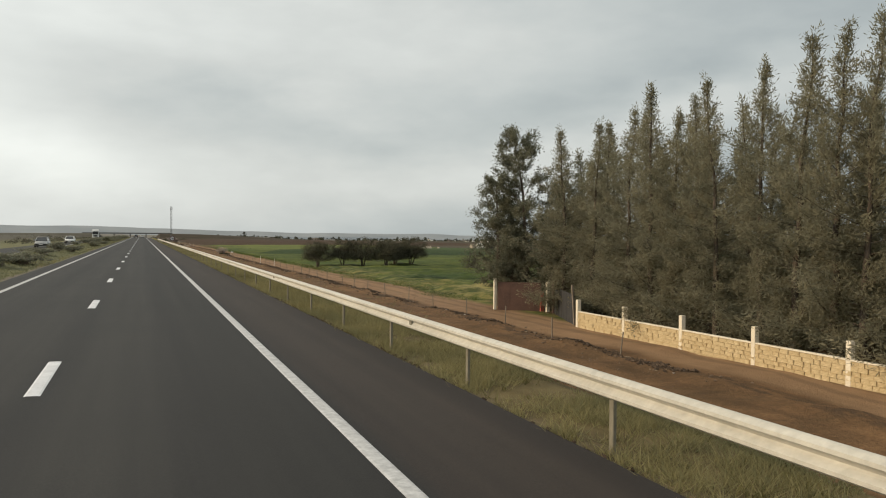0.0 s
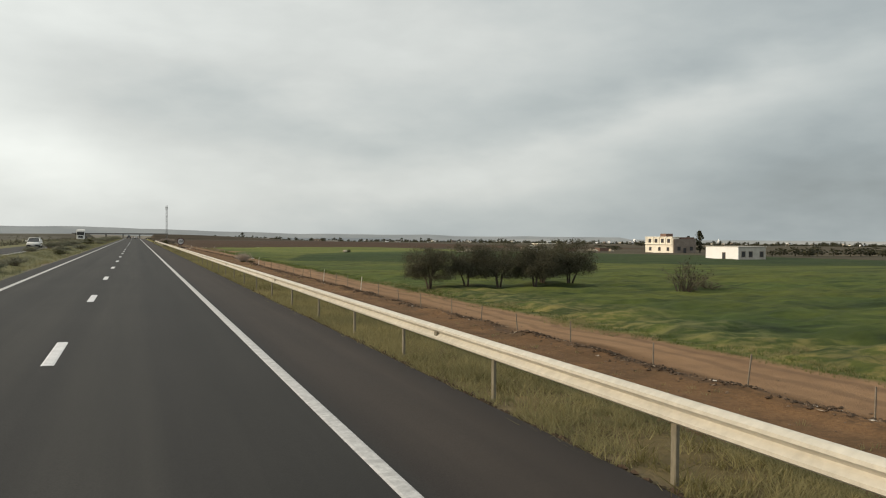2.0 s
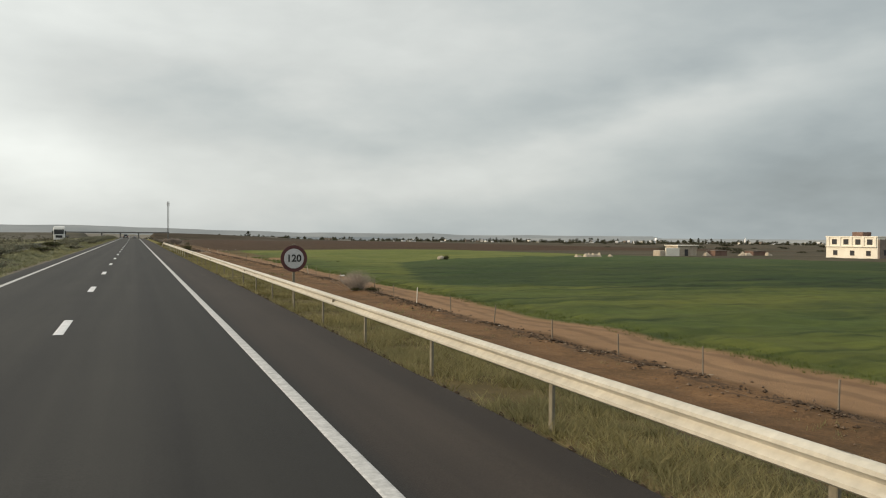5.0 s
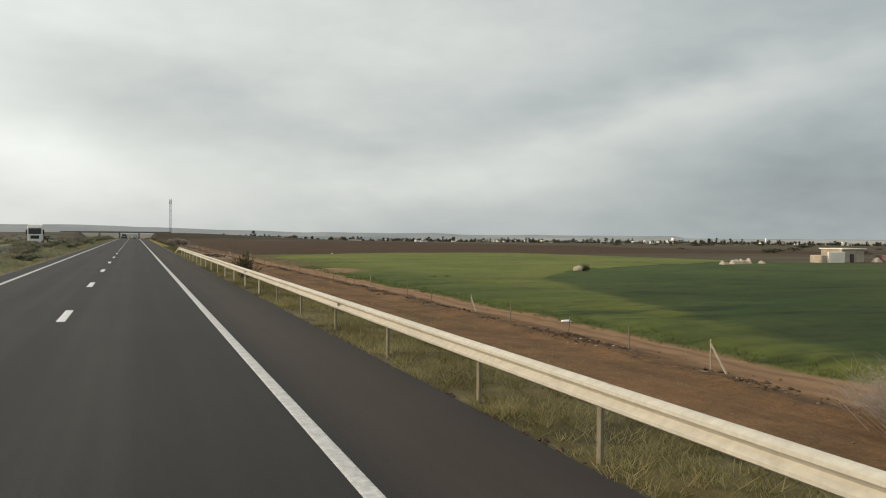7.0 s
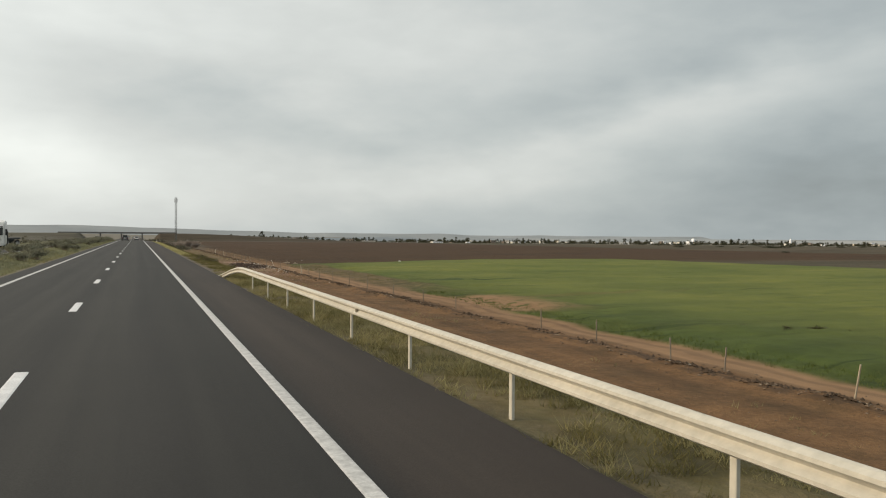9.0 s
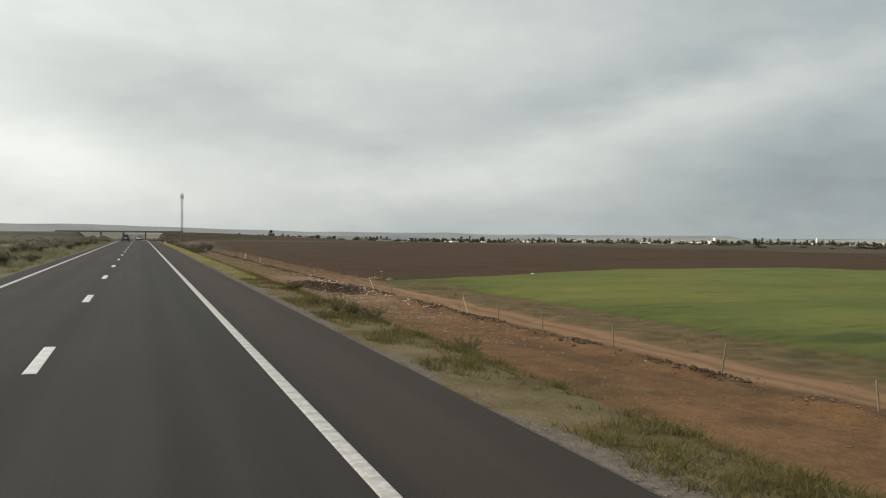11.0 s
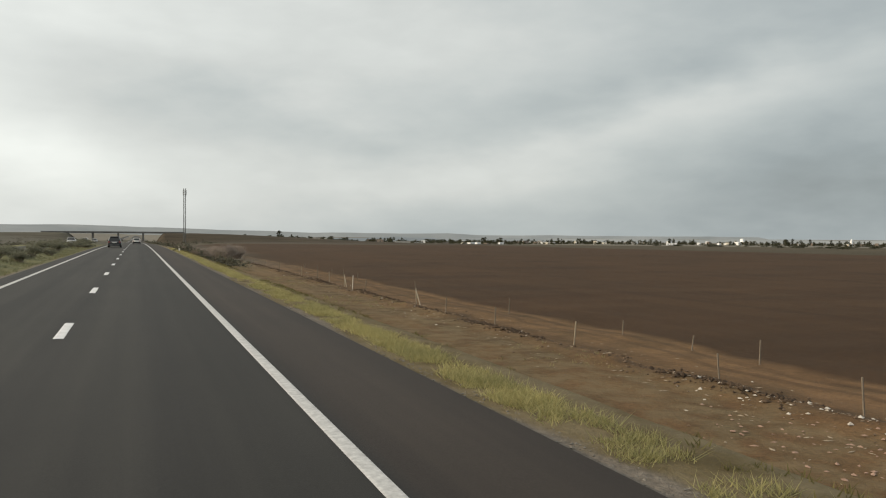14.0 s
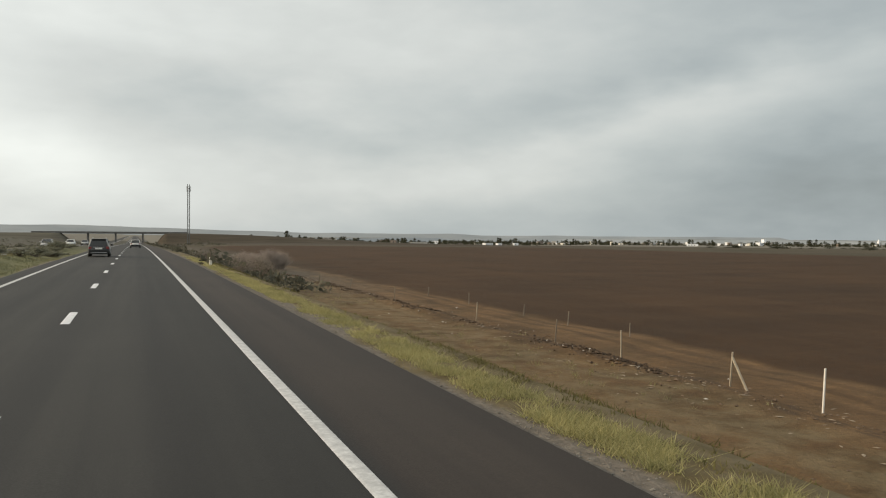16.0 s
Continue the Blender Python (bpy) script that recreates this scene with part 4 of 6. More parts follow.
def spiky_mesh(seed, leaf="shrub_leaf"):
    """A clump of stiff rising stems set with long narrow leaves, dense and dark at the foot."""
    rnd = random.Random(seed)
    tv, tf, lv, lf = [], [], [], []
    for _ in range(34):
        az, tilt = rnd.uniform(0, 6.283), rnd.uniform(0.05, 0.75)
        foot = Vector((rnd.gauss(0, 0.16), rnd.gauss(0, 0.16), -0.1))
        tip = foot + Vector((math.cos(az) * tilt, math.sin(az) * tilt, rnd.uniform(0.8, 1.75) * (1.0 - 0.45 * tilt)))
        mid = foot.lerp(tip, 0.5) + Vector((0, 0, 0.1))
        tube(tv, tf, [foot, mid, tip], [0.014, 0.009, 0.003], 3)
        for b in range(42):
            t = rnd.random() ** 0.8
            o = foot.lerp(mid, t * 2) if t < 0.5 else mid.lerp(tip, t * 2 - 1)
            d = (tip - foot).normalized() * 0.9 + Vector((rnd.gauss(0, 0.55), rnd.gauss(0, 0.55), rnd.gauss(0.1, 0.4)))
            leaf_quad(lv, lf, o, d.normalized(), rnd.uniform(0.12, 0.28), rnd.uniform(0.008, 0.016), rnd)
    return raw("brushwood", tv, tf, "twig"), raw("foliage", lv, lf, leaf)


def plant(name, meshes, m, label, category, group=""):
    root = thing(name, m, label, category, group)
    for me in meshes:
        if me:
            part(me.name.split(".")[0], me, None, root)
    return root


def build_woods():
    rnd = random.Random(11)
    shapes = ((11.6, 2.7), (11.6, 2.4), (11.6, 3.0), (11.6, 2.5))
    # fullest in the front row
    rows = [[belt_tree_mesh(20 + k + 10 * r, h, w, n, q) for k, (h, w) in enumerate(shapes)] for r, (n, q) in enumerate(((25000, 1.0), (15000, 1.25), (7500, 1.8)))]

    def stand(row, x, y, tall):
        wide = rnd.uniform(0.90, 1.12)
        plant("tree", rows[row][rnd.randrange(4)], Matrix.Translation((x, y, ground_z(x, y))) @ pose(0, 0, 0, 0, 0, rnd.uniform(0, 360)) @ Matrix.Diagonal((wide, wide, tall / 11.6, 1)),
              "tall brownish feathery evergreen in a roadside shelter belt", "tree", "trees of the shelter belt")

    for y, tall in ((41.6, 10.6), (38.9, 10.7), (35.6, 11.1), (33.3, 11.6), (31.3, 10.3), (29.9, 10.8), (28.2, 11.2), (25.9, 11.6), (23.9, 12.1), (22.1, 11.9), (20.8, 12.2), (18.6, 12.4), (16.4, 11.8), (14.0, 12.2), (11.6, 12.0), (9.0, 12.2), (6.4, 11.8)):
        stand(0, 23.0 + rnd.uniform(-0.35, 0.35), y, tall)
    for row, (x, gap) in ((1, (26.0, 2.4)), (2, (29.6, 2.8))):
        y = 3.0 + row * 0.9
        while y < 46.4 + row * 1.0:
            stand(row, x + rnd.uniform(-0.8, 0.8), y + rnd.uniform(-0.5, 0.5), rnd.uniform(8.6, 11.6))
            y += gap + rnd.uniform(-0.5, 0.6)
    # the clump at the gate
    big, low, side = gate_tree_mesh(91, 11.6, 3.0, 42000, -0.9), gate_tree_mesh(92, 8.3, 2.3, 21000, -0.3, clear=0.2), gate_tree_mesh(95, 8.2, 2.4, 21000, 0.2)
    for kind, x, y, sc, turn, lab in ((big, 23.3, 47.3, 1.0, 0, "tall dark ragged evergreen beside the yard gate"), (low, 21.95, 48.5, 1.0, 20, "lower dark evergreen at the corner of the yard"),
                                      (side, 25.3, 46.4, 0.98, 40, "dark dense evergreen behind the yard gate"), (low, 23.6, 49.6, 0.80, 200, "low dark evergreen behind the yard gate"),
                                      (side, 27.0, 47.8, 0.85, 150, "dark dense evergreen behind the yard gate"),
                                      (low, 22.2, 46.9, 0.62, 110, "low leafy evergreen overhanging the yard gate"), (side, 24.2, 45.4, 0.66, 250, "low leafy evergreen overhanging the yard gate")):
        plant("tree", kind, Matrix.Translation((x, y, ground_z(x, y))) @ pose(0, 0, 0, 0, 0, turn) @ Matrix.Diagonal((sc, sc, sc, 1)), lab, "tree", "trees at the gate")


build_woods()

OLIVES = [olive_mesh(60 + k, 3.1 + 0.2 * k, 1.85 + 0.12 * k, 22000) for k in range(3)]
for k, (x, y, sc) in enumerate(((23.5, 114.8, 1.04), (27.4, 115.8, 1.02), (30.3, 115.2, 1.06), (33.7, 114.6, 1.16), (37.9, 115.8, 1.14), (35.9, 117.6, 0.95))):
    plant("olive_tree", OLIVES[k % 3], Matrix.Translation((x, y, ground_z(x, y))) @ pose(0, 0, 0, 0, 0, 50 * k) @ Matrix.Diagonal((sc * 1.14, sc * 1.14, sc * 1.12, 1)),
          "low grey-green olive tree with forked trunk in the wheat", "tree", "row of olive trees")

BARE = [shrub_mesh(80 + k, 1.6, 1.3, 500, "olive_leaf", 110) for k in range(2)]
GREEN = [shrub_mesh(90 + k, 1.0, 0.8, 1600, "shrub_leaf", 50) for k in range(3)]


def shrub(x, y, sx, sz, kind, turn, label, group=""):
    return plant("shrub", kind, Matrix.Translation((x, y, ground_z(x, y))) @ pose(0, 0, 0, 0, 0, turn) @ Matrix.Diagonal((sx, sx, sz, 1)), label, "shrub", group)


shrub(16.7, 186.0, 1.0, 1.0, twiggy_mesh(84, 1.95, 1.9), 10, "leafless pale grey-brown shrub of fine twigs on the earth bank")
shrub(17.7, 185.0, 1.0, 0.40, GREEN[1], 80, "low dark weeds at the foot of the bare shrub")
shrub(16.5, 185.3, 0.7, 0.30, GREEN[2], 20, "low dark weeds at the foot of the bare shrub")
DEAD = shrub_mesh(86, 1.6, 1.3, 300, "olive_leaf", 64, "bark")
shrub(44.0, 107.0, 2.0, 1.8, DEAD, 40, "bare dark brown shrub standing in the wheat")
shrub(47.2, 108.2, 1.7, 0.7, DEAD, 140, "bare dark brown shrub standing in the wheat")
shrub(5.5, 214.6, 1.0, 0.9, spiky_mesh(87), 20, "dark upright spiky shrub growing behind the crash barrier")
for k, (x, y, sx, sz) in enumerate(((8.6, 474, 1.3, 1.1), (10.2, 478, 1.5, 1.2), (12.4, 476, 1.3, 1.1), (9.4, 484, 1.4, 1.3), (12.8, 483, 1.4, 1.3), (8.0, 492, 1.4, 1.2), (7.2, 454, 0.6, 0.5))):
    shrub(x, y, sx, sz, BARE[k % 2], 57 * k, "bare grey-brown roadside shrub on the slope", "shrubs on the slope")
THICKET = twiggy_mesh(88, 2.4, 1.9, 2.4)
for k, (x, y, sx, sz) in enumerate(((13.2, 489, 1.0, 1.25), (15.6, 495, 1.1, 1.35), (17.9, 503, 1.1, 1.3), (11.2, 497, 0.9, 1.0), (14.0, 507, 1.1, 1.15), (10.4, 511, 1.0, 1.0), (19.5, 520, 1.2, 1.2))):
    shrub(x, y, sx, sz, THICKET, 63 * k, "tall leafless grey thicket of fine twigs below the verge", "thickets below the verge")
TUSSOCK = [spiky_mesh(150 + k, "verge_blade") for k in range(2)]
for x, y, sx, sz, kd in ((5.9, 294.1, 0.62, 0.31, TUSSOCK[0]), (6.3, 293.2, 0.6, 0.27, TUSSOCK[1]), (5.7, 294.9, 0.45, 0.26, TUSSOCK[1]), (6.2, 294.6, 0.4, 0.2, GREEN[0]), (5.4, 297.0, 0.4, 0.24, TUSSOCK[0]), (6.0, 304.4, 0.55, 0.30, TUSSOCK[1]), (6.4, 305.6, 0.4, 0.3, GREEN[2]), (7.2, 301.4, 0.5, 0.35, TUSSOCK[0]), (7.4, 289.0, 0.6, 0.4, TUSSOCK[1])):
    shrub(x, y, sx, sz, kd, 40 * y, "straggling olive tussock of stiff stems on the verge", "shrubs on the verge")
rnd = random.Random(5)
GREY = [shrub_mesh(140 + k, 1.1, 0.9, 2600, "median_leaf", 46) for k in range(3)]
for k in range(96):
    y = 18 + k * 5.6 + rnd.uniform(-2.4, 2.4)
    x = rnd.choice((-7.2, -8.0, -8.8, -9.4)) + rnd.uniform(-0.4, 0.4)
    if noise2(x, y, 0.05, 3.0) < -0.22:
        continue
    shrub(x, y, rnd.uniform(0.8, 1.8), rnd.uniform(0.45, 0.95), (GREY if rnd.random() < 0.95 else GREEN)[k % 3], rnd.uniform(0, 360), "low dull-green shrub on the central reserve", "shrubs of the central reserve")


# ---------------------------------------------------------------- grasses
def grass_patch(name, seed, count, xr, yr, hr, mat, label, dens=None, lean=0.35, clump=7, wide=(0.004, 0.009)):
    """Tufts of bent blades standing on the land."""
    rnd = random.Random(seed)
    verts, faces = [], []
    k = 0
    while k < count:
        x, y = rnd.uniform(*xr), rnd.uniform(*yr)
        if dens and rnd.random() > dens(x, y):
            k += 1
            continue
        z = ground_z(x, y) - 0.02
        hh = rnd.uniform(*hr)
        for _ in range(clump):
            k += 1
            bx, by = x + rnd.gauss(0, 0.07), y + rnd.gauss(0, 0.07)
            h = hh * rnd.uniform(0.6, 1.1)
            dx, dy = rnd.gauss(0, lean) * h, rnd.gauss(0, lean) * h
            w = rnd.uniform(*wide)
            az = rnd.uniform(0, 3.1416)
            ax, ay = math.cos(az) * w * 1.5, math.sin(az) * w * 1.5
            b = len(verts)
            verts += [(bx - ax, by - ay, z), (bx + ax, by + ay, z), (bx + dx, by + dy, z + h)]
            faces.append((b, b + 1, b + 2))
    tagged(new(name, raw(name, verts, faces, mat)), label, "grass", kind="stuff")


def patchy(s, lo, seed):
    return lambda x, y: max(0.0, min(1.0, lo + 1.6 * noise2(x, y, s, seed)))


grass_patch("verge_grass", 1, 270000, (4.40, 6.4), (4, 272), (0.07, 0.25), "dry_grass", "dry olive-yellow weeds under the crash barrier", (lambda x, y: patchy(0.5, 0.8 - 0.45 * smooth(110, 180, y), 1.0)(x, y) * (1 - 0.55 * smooth(110, 190, y))), 0.75, 16, (0.003, 0.007))
grass_patch("verge_grass", 2, 80000, (4.42, 7.0), (4, 272), (0.05, 0.24), "green_grass", "green weeds under the crash barrier", (lambda x, y: patchy(0.35, 0.4, 4.0)(x, y) * (0.7 + 0.5 * smooth(120, 215, y))), 0.75, 16, (0.003, 0.007))
grass_patch("verge_grass", 3, 155000, (4.78, 5.65), (312, 484), (0.05, 0.19), "lime_grass", "pale yellow-green grass on the verge", (lambda x, y: patchy(0.9, 0.48, 8.0)(x, y) * (1 - 0.75 * smooth(425, 462, y))), 0.75, 16, (0.003, 0.007))
grass_patch("verge_grass", 9, 34000, (4.78, 6.6), (258, 322), (0.05, 0.20), "green_grass", "patchy olive weeds on the verge", patchy(0.5, 0.35, 31.0), 0.7, 14)
grass_patch("verge_grass", 4, 80000, (5.4, 10.0), (255, 480), (0.04, 0.14), "green_grass", "low olive weeds on the slope", patchy(0.25, 0.55, 14.0), 0.7, 12)
grass_patch("median_grass", 5, 60000, (-10.0, -5.7), (18, 470), (0.10, 0.34), "median_blade", "rough dull-green grass on the central reserve", patchy(0.15, 0.7, 21.0), 0.45, 9)
grass_patch("median_grass", 6, 12000, (-10.0, -5.6), (18, 470), (0.12, 0.34), "dry_grass", "dry grass on the central reserve", patchy(0.1, 0.25, 24.0), 0.45, 9)
grass_patch("wheat", 7, 60000, (21.4, 27), (52, 334), (0.08, 0.22), "wheat_blade", "young green wheat at the field's edge", (lambda x, y: 0.0 if 284 < y else 1.0 - (x - 21.4) / 6.0), 0.4, 6)


def wheat_sheet():
    """Tussocky young wheat: the crop's uneven top, waving across the field and sinking at its margins."""
    xs = [22.2 + 0.6 * k for k in range(60)] + [58.4 + 1.4 * k for k in range(1, 24)]
    ys = [53 + 0.6 * k for k in range(160)] + [149 + 1.0 * k for k in range(0, 196)]
    verts = []
    for y in ys:
        for x in xs:
            inner = smooth(22.4, 24.5, x - 3.6 * smooth(285, 310, y) * (1 - smooth(326, 341, y))) * (1 - smooth(84, 90, x)) * smooth(53.2, 56, y) * (1 - smooth(-4, -1, y - 345.6 - 0.46 * min(x - 21, 41)))
            amp = 0.34 - 0.20 * smooth(100, 160, y)
            h = 0.16 + amp * (noise2(x * 0.55, y, 0.42, 12.0) + 0.6 * noise2(x * 0.6, y, 1.0, 15.0))
            verts.append((x, y, ground_z(x, y) - 0.10 + max(0.0, h + 0.10) * inner))
    n = len(xs)
    faces = [(j * n + i, j * n + i + 1, (j + 1) * n + i + 1, (j + 1) * n + i) for j in range(len(ys) - 1) for i in range(n - 1)]
    tagged(new("wheat", raw("wheat", verts, faces, "land", True)), "uneven green young wheat covering the field", "wheat", kind="stuff")


wheat_sheet()
grass_patch("dry_weeds", 12, 30000, (20.4, 26.0), (54, 132), (0.06, 0.26), "dry_grass", "dry pale weeds along the wheat's ragged margin", patchy(0.22, 0.10, 51.0), 0.6, 9)
grass_patch("dry_weeds", 13, 5000, (20.6, 25.6), (282, 344), (0.05, 0.20), "green_grass", "olive weeds on idle ground beside the wheat", patchy(0.25, 0.15, 61.0), 0.6, 9)
grass_patch("dry_weeds", 8, 26000, (8.6, 16.0), (40, 470), (0.06, 0.22), "dry_grass", "sparse dry weeds on bare earth", patchy(0.12, 0.05, 41.0), 0.5, 8)


# ---------------------------------------------------------------- earth bank litter
def clods(name, seed, count, where, size, mat, label, category, flat=0.7, long=1.3, level=ground_z):
    rnd = random.Random(seed)
    verts, faces = [], []
    base = [(1, 0, 0), (-1, 0, 0), (0, 1, 0), (0, -1, 0), (0, 0, 1), (0, 0, -1)]
    tri = [(0, 2, 4), (2, 1, 4), (1, 3, 4), (3, 0, 4), (2, 0, 5), (1, 2, 5), (3, 1, 5), (0, 3, 5)]
    for _ in range(count):
        x, y = where(rnd)
        s = rnd.uniform(*size) * rnd.uniform(0.6, 1.4)
        z = level(x, y) + s * 0.2
        b = len(verts)
        az = rnd.uniform(0, 6.28)
        ca, sa = math.cos(az), math.sin(az)
        for vx, vy, vz in base:
            q = s * rnd.uniform(0.6, 1.25)
            px, py = vx * q * long, vy * q
            verts.append((x + px * ca - py * sa, y + px * sa + py * ca, z + vz * q * flat))
        faces += [tuple(b + i for i in f) for f in tri]
    tagged(new(name, raw(name, verts, faces, mat)), label, category, kind="stuff")


def along(r, y0, y1, off, wide):
    """A spot beside the fence line."""
    y = r.uniform(y0, y1)
    return fence_x(y) + off + r.gauss(0, wide), y


def torn(r):
    """A spot in the torn furrow, which is broken into lengths."""
    while True:
        y = r.uniform(22, 486)
        if noise2(0.0, y, 0.13, 17.0) + 0.7 * noise2(3.0, y, 0.6, 19.0) + r.uniform(-0.25, 0.25) > 0.08:
            return fence_x(y) - 0.55 + 0.3 * noise2(0, y, 0.16, 3.0) + r.gauss(0, 0.36), y


surface("dark_soil", (0.034, 0.025, 0.018), (0.105, 0.074, 0.052), 1.6, 14, 0.95, spec=0.15, bump=0.8, dist=0.03)
surface("straw", (0.19, 0.15, 0.105), (0.40, 0.33, 0.245), 3, 30, 0.9)
clods("earth_clods", 1, 5500, lambda r: along(r, 20, 486, -0.7, 0.7), (0.015, 0.06), "stone", "brown clods and stones along the earth ridge", "stones")
clods("dark_clods", 7, 13000, torn, (0.018, 0.085), "dark_soil", "dark crumbling clods heaped along a torn furrow on the bank", "clods")
clods("straw_debris", 9, 1500, torn, (0.02, 0.05), "straw", "dry stalks strewn along the torn furrow", "debris", 0.3, 3.2)
clods("litter", 4, 300, torn, (0.02, 0.06), "litter", "pale scraps of litter along the fence", "litter", 0.4, 1.4)
clods("edge_soil", 11, 3400, lambda r: (4.37 + abs(r.gauss(0, 0.06)), r.triangular(4, 200, 30)), (0.012, 0.050), "dark_soil", "dark crumbled soil along the asphalt edge", "soil")
clods("loose_stones", 2, 3000, lambda r: (r.uniform(9, 16), r.uniform(20, 486)), (0.012, 0.04), "stone", "loose stones scattered on bare earth", "stones")
clods("shoulder_gravel", 3, 6000, lambda r: (r.gauss(4.56, 0.13), r.uniform(250, 486)), (0.006, 0.020), "grey_gravel", "grey gravel along the asphalt edge", "gravel")
clods("straw_debris", 8, 1300, lambda r: along(r, 300, 486, -1.4, 1.3), (0.015, 0.045), "straw", "dry stalks and broken pieces strewn along the bank", "debris", 0.3, 3.2)
clods("straw_debris", 10, 1700, lambda r: (15.0 + r.gauss(0, 1.9), 338.0 + r.gauss(0, 8.5)), (0.018, 0.055), "straw", "straw, splinters and broken pieces strewn round the burnt heap", "debris", 0.35, 2.8)
clods("litter", 23, 70, lambda r: along(r, 345, 486, -1.2, 1.2), (0.025, 0.06), "litter", "pale scraps of litter on the bare bank", "litter", 0.4, 1.4)
clods("litter", 5, 520, lambda r: (15.2 + r.gauss(0, 1.7), 338.0 + r.gauss(0, 8.5)), (0.015, 0.055), "litter", "pale scraps of litter round the burnt heap", "litter", 0.4, 1.5)


# ---------------------------------------------------------------- fence
def fence_post(x, y, h, mat, lean=(0, 0), brace=None, label="thin weathered fence post on the earth bank"):
    z = ground_z(x, y)
    root = thing("fence_post", Matrix.Translation((x, y, z)) @ pose(0, 0, 0, lean[0], lean[1], 0), label, "fence post", "fence posts")
    part("post", box(-0.022, 0.022, -0.022, 0.022, -0.3, h, 0.005), mat, root)
    if brace:
        bm = box(-0.03, 0.03, -0.03, 0.03, 0, math.hypot(brace, h * 0.85), 0.006)
        p = part("brace", bm, mat, root, "slanting brace")
        p.matrix_local = pose(0, -brace, 0, -math.degrees(math.atan2(brace, h * 0.85)), 0, 0)
    return root


rnd = random.Random(9)
POSTS = (27.0, 32.4, 37.7, 43.0, 48.4, 53.7, 59.1, 64.5, 69.0, 74.0, 79.6, 85.0, 89.2, 93.4, 99.2, 104.0, 108.7, 118.5, 123.5, 134.2, 139.5, 144.9, 149.8, 155.0, 161.0, 167.0, 180.0, 186.0,
         200.6, 205.6, 211.4, 223.5, 229.0, 244.3, 247.3, 252.5, 257.5, 268.0, 274.0, 280.0, 287.0, 293.0, 299.5, 305.6, 310.4, 330.1, 341.3, 360.3, 365.7, 382.3, 389.2, 406.8, 424.8, 448.0, 460.0, 471.6)
for yy in POSTS:
    fence_post(fence_x(yy) + rnd.uniform(-0.12, 0.12), yy, rnd.uniform(0.8, 1.05), "old_post", (rnd.gauss(0, 3), rnd.gauss(0, 3)))
for yy, white in ((113.6, 1.25), (127.6, 1.2), (173.3, 1.1), (410.2, 1.15)):
    fence_post(fence_x(yy) - 0.2, yy, white, "white_post", (9 if yy < 130 else 1, 2), None, "whitish concrete fence post beside the farm track")
for yy, rx in ((195.4, 2), (217.0, 4), (239.0, 12), (315.6, 4), (335.1, 6), (355.9, 4), (374.4, 12), (394.6, 1), (414.0, 8), (433.6, 12), (419.9, 2)):
    fence_post(fence_x(yy) + 0.05, yy, 1.05, "white_post" if yy == 335.1 else "straw_post", (rx, {335.1: -24, 355.9: -17}.get(yy, -2)), 0.8 if yy in (195.4, 217.0, 315.6, 394.6, 414.0) else None, "leaning pale wooden fence post" + (" with a slanting brace" if yy in (195.4, 217.0, 315.6, 394.6, 414.0) else ""))
for yy in (344.0, 352.0, 359.0, 368.0, 372.1, 376.9, 388.6, 407.1, 425.7, 430.9, 435.7, 444.2, 451.9):
    fence_post(21.0 + rnd.uniform(-0.4, 0.3), yy, rnd.uniform(0.6, 0.9), "old_post", (rnd.gauss(0, 4), rnd.gauss(0, 4)), None, "thin stake at the ploughed field's edge")

# ---------------------------------------------------------------- burnt heap
def heap_level(x, y):
    """Top of the burnt heap, or of the land beside it."""
    v = (y - 337.4) / 8.8
    u = (x - 14.7 + 0.5 * v) / 2.4
    r = math.sqrt(u * u + v * v)
    up = max(0.0, 1 - r)
    rough = 0.30 * (1 + 1.1 * noise2(x, y, 1.1, 2.0)) * up + (0.20 * noise2(x, y, 2.0, 6.0) + 0.12 * noise2(x, y, 5.0, 1.0)) * min(1.0, 2.2 * up)
    return ground_z(x, y) + rough - 0.02 - 0.14 * max(0.0, r - 0.94)


def burnt_mound():
    verts, faces = [], []
    nx, ny = 44, 110
    for j in range(ny + 1):
        for i in range(nx + 1):
            v = j / ny * 2 - 1
            x, y = 14.7 - 0.5 * v + (i / nx * 2 - 1) * 2.6, 337.4 + v * 9.0
            verts.append((x, y, heap_level(x, y)))
    for j in range(ny):
        for i in range(nx):
            faces.append((j * (nx + 1) + i, j * (nx + 1) + i + 1, (j + 1) * (nx + 1) + i + 1, (j + 1) * (nx + 1) + i))
    tagged(new("burnt_mound", raw("burnt_mound", verts, faces, "char", False)), "low heap of charred rubbish on bare earth", "mound")


def boulder():
    bm = bmesh.new()
    bmesh.ops.create_icosphere(bm, subdivisions=3, radius=0.62)
    for v in bm.verts:
        v.co *= 1 + 0.35 * noise2(v.co.x + v.co.z, v.co.y - v.co.z, 1.4, 4.0)
        v.co.z *= 0.75
    x, y = 52.6, 262.4
    ob = new("boulder", mesh_of("boulder", bm, "rubble", smooth=True))
    ob.matrix_world = Matrix.Translation((x, y, ground_z(x, y) + 0.38))
    tagged(ob, "pale boulder standing in the green wheat", "boulder")
    shrub(x + 1.1, y + 0.1, 1.0, 1.0, GREEN[0], 30, "dark low bush beside the boulder in the wheat")


boulder()
for k, (x, y, s) in enumerate(((30.0, 253.2, 0.5), (31.0, 252.2, 0.6), (32.0, 251.4, 0.45), (28.6, 254.6, 0.4), (29.4, 252.4, 0.4), (31.4, 253.0, 0.35))):
    shrub(x, y, s, s * 0.5, GREEN[k % 3], 70 * k, "low dark weeds standing in the wheat", "weeds in the wheat")


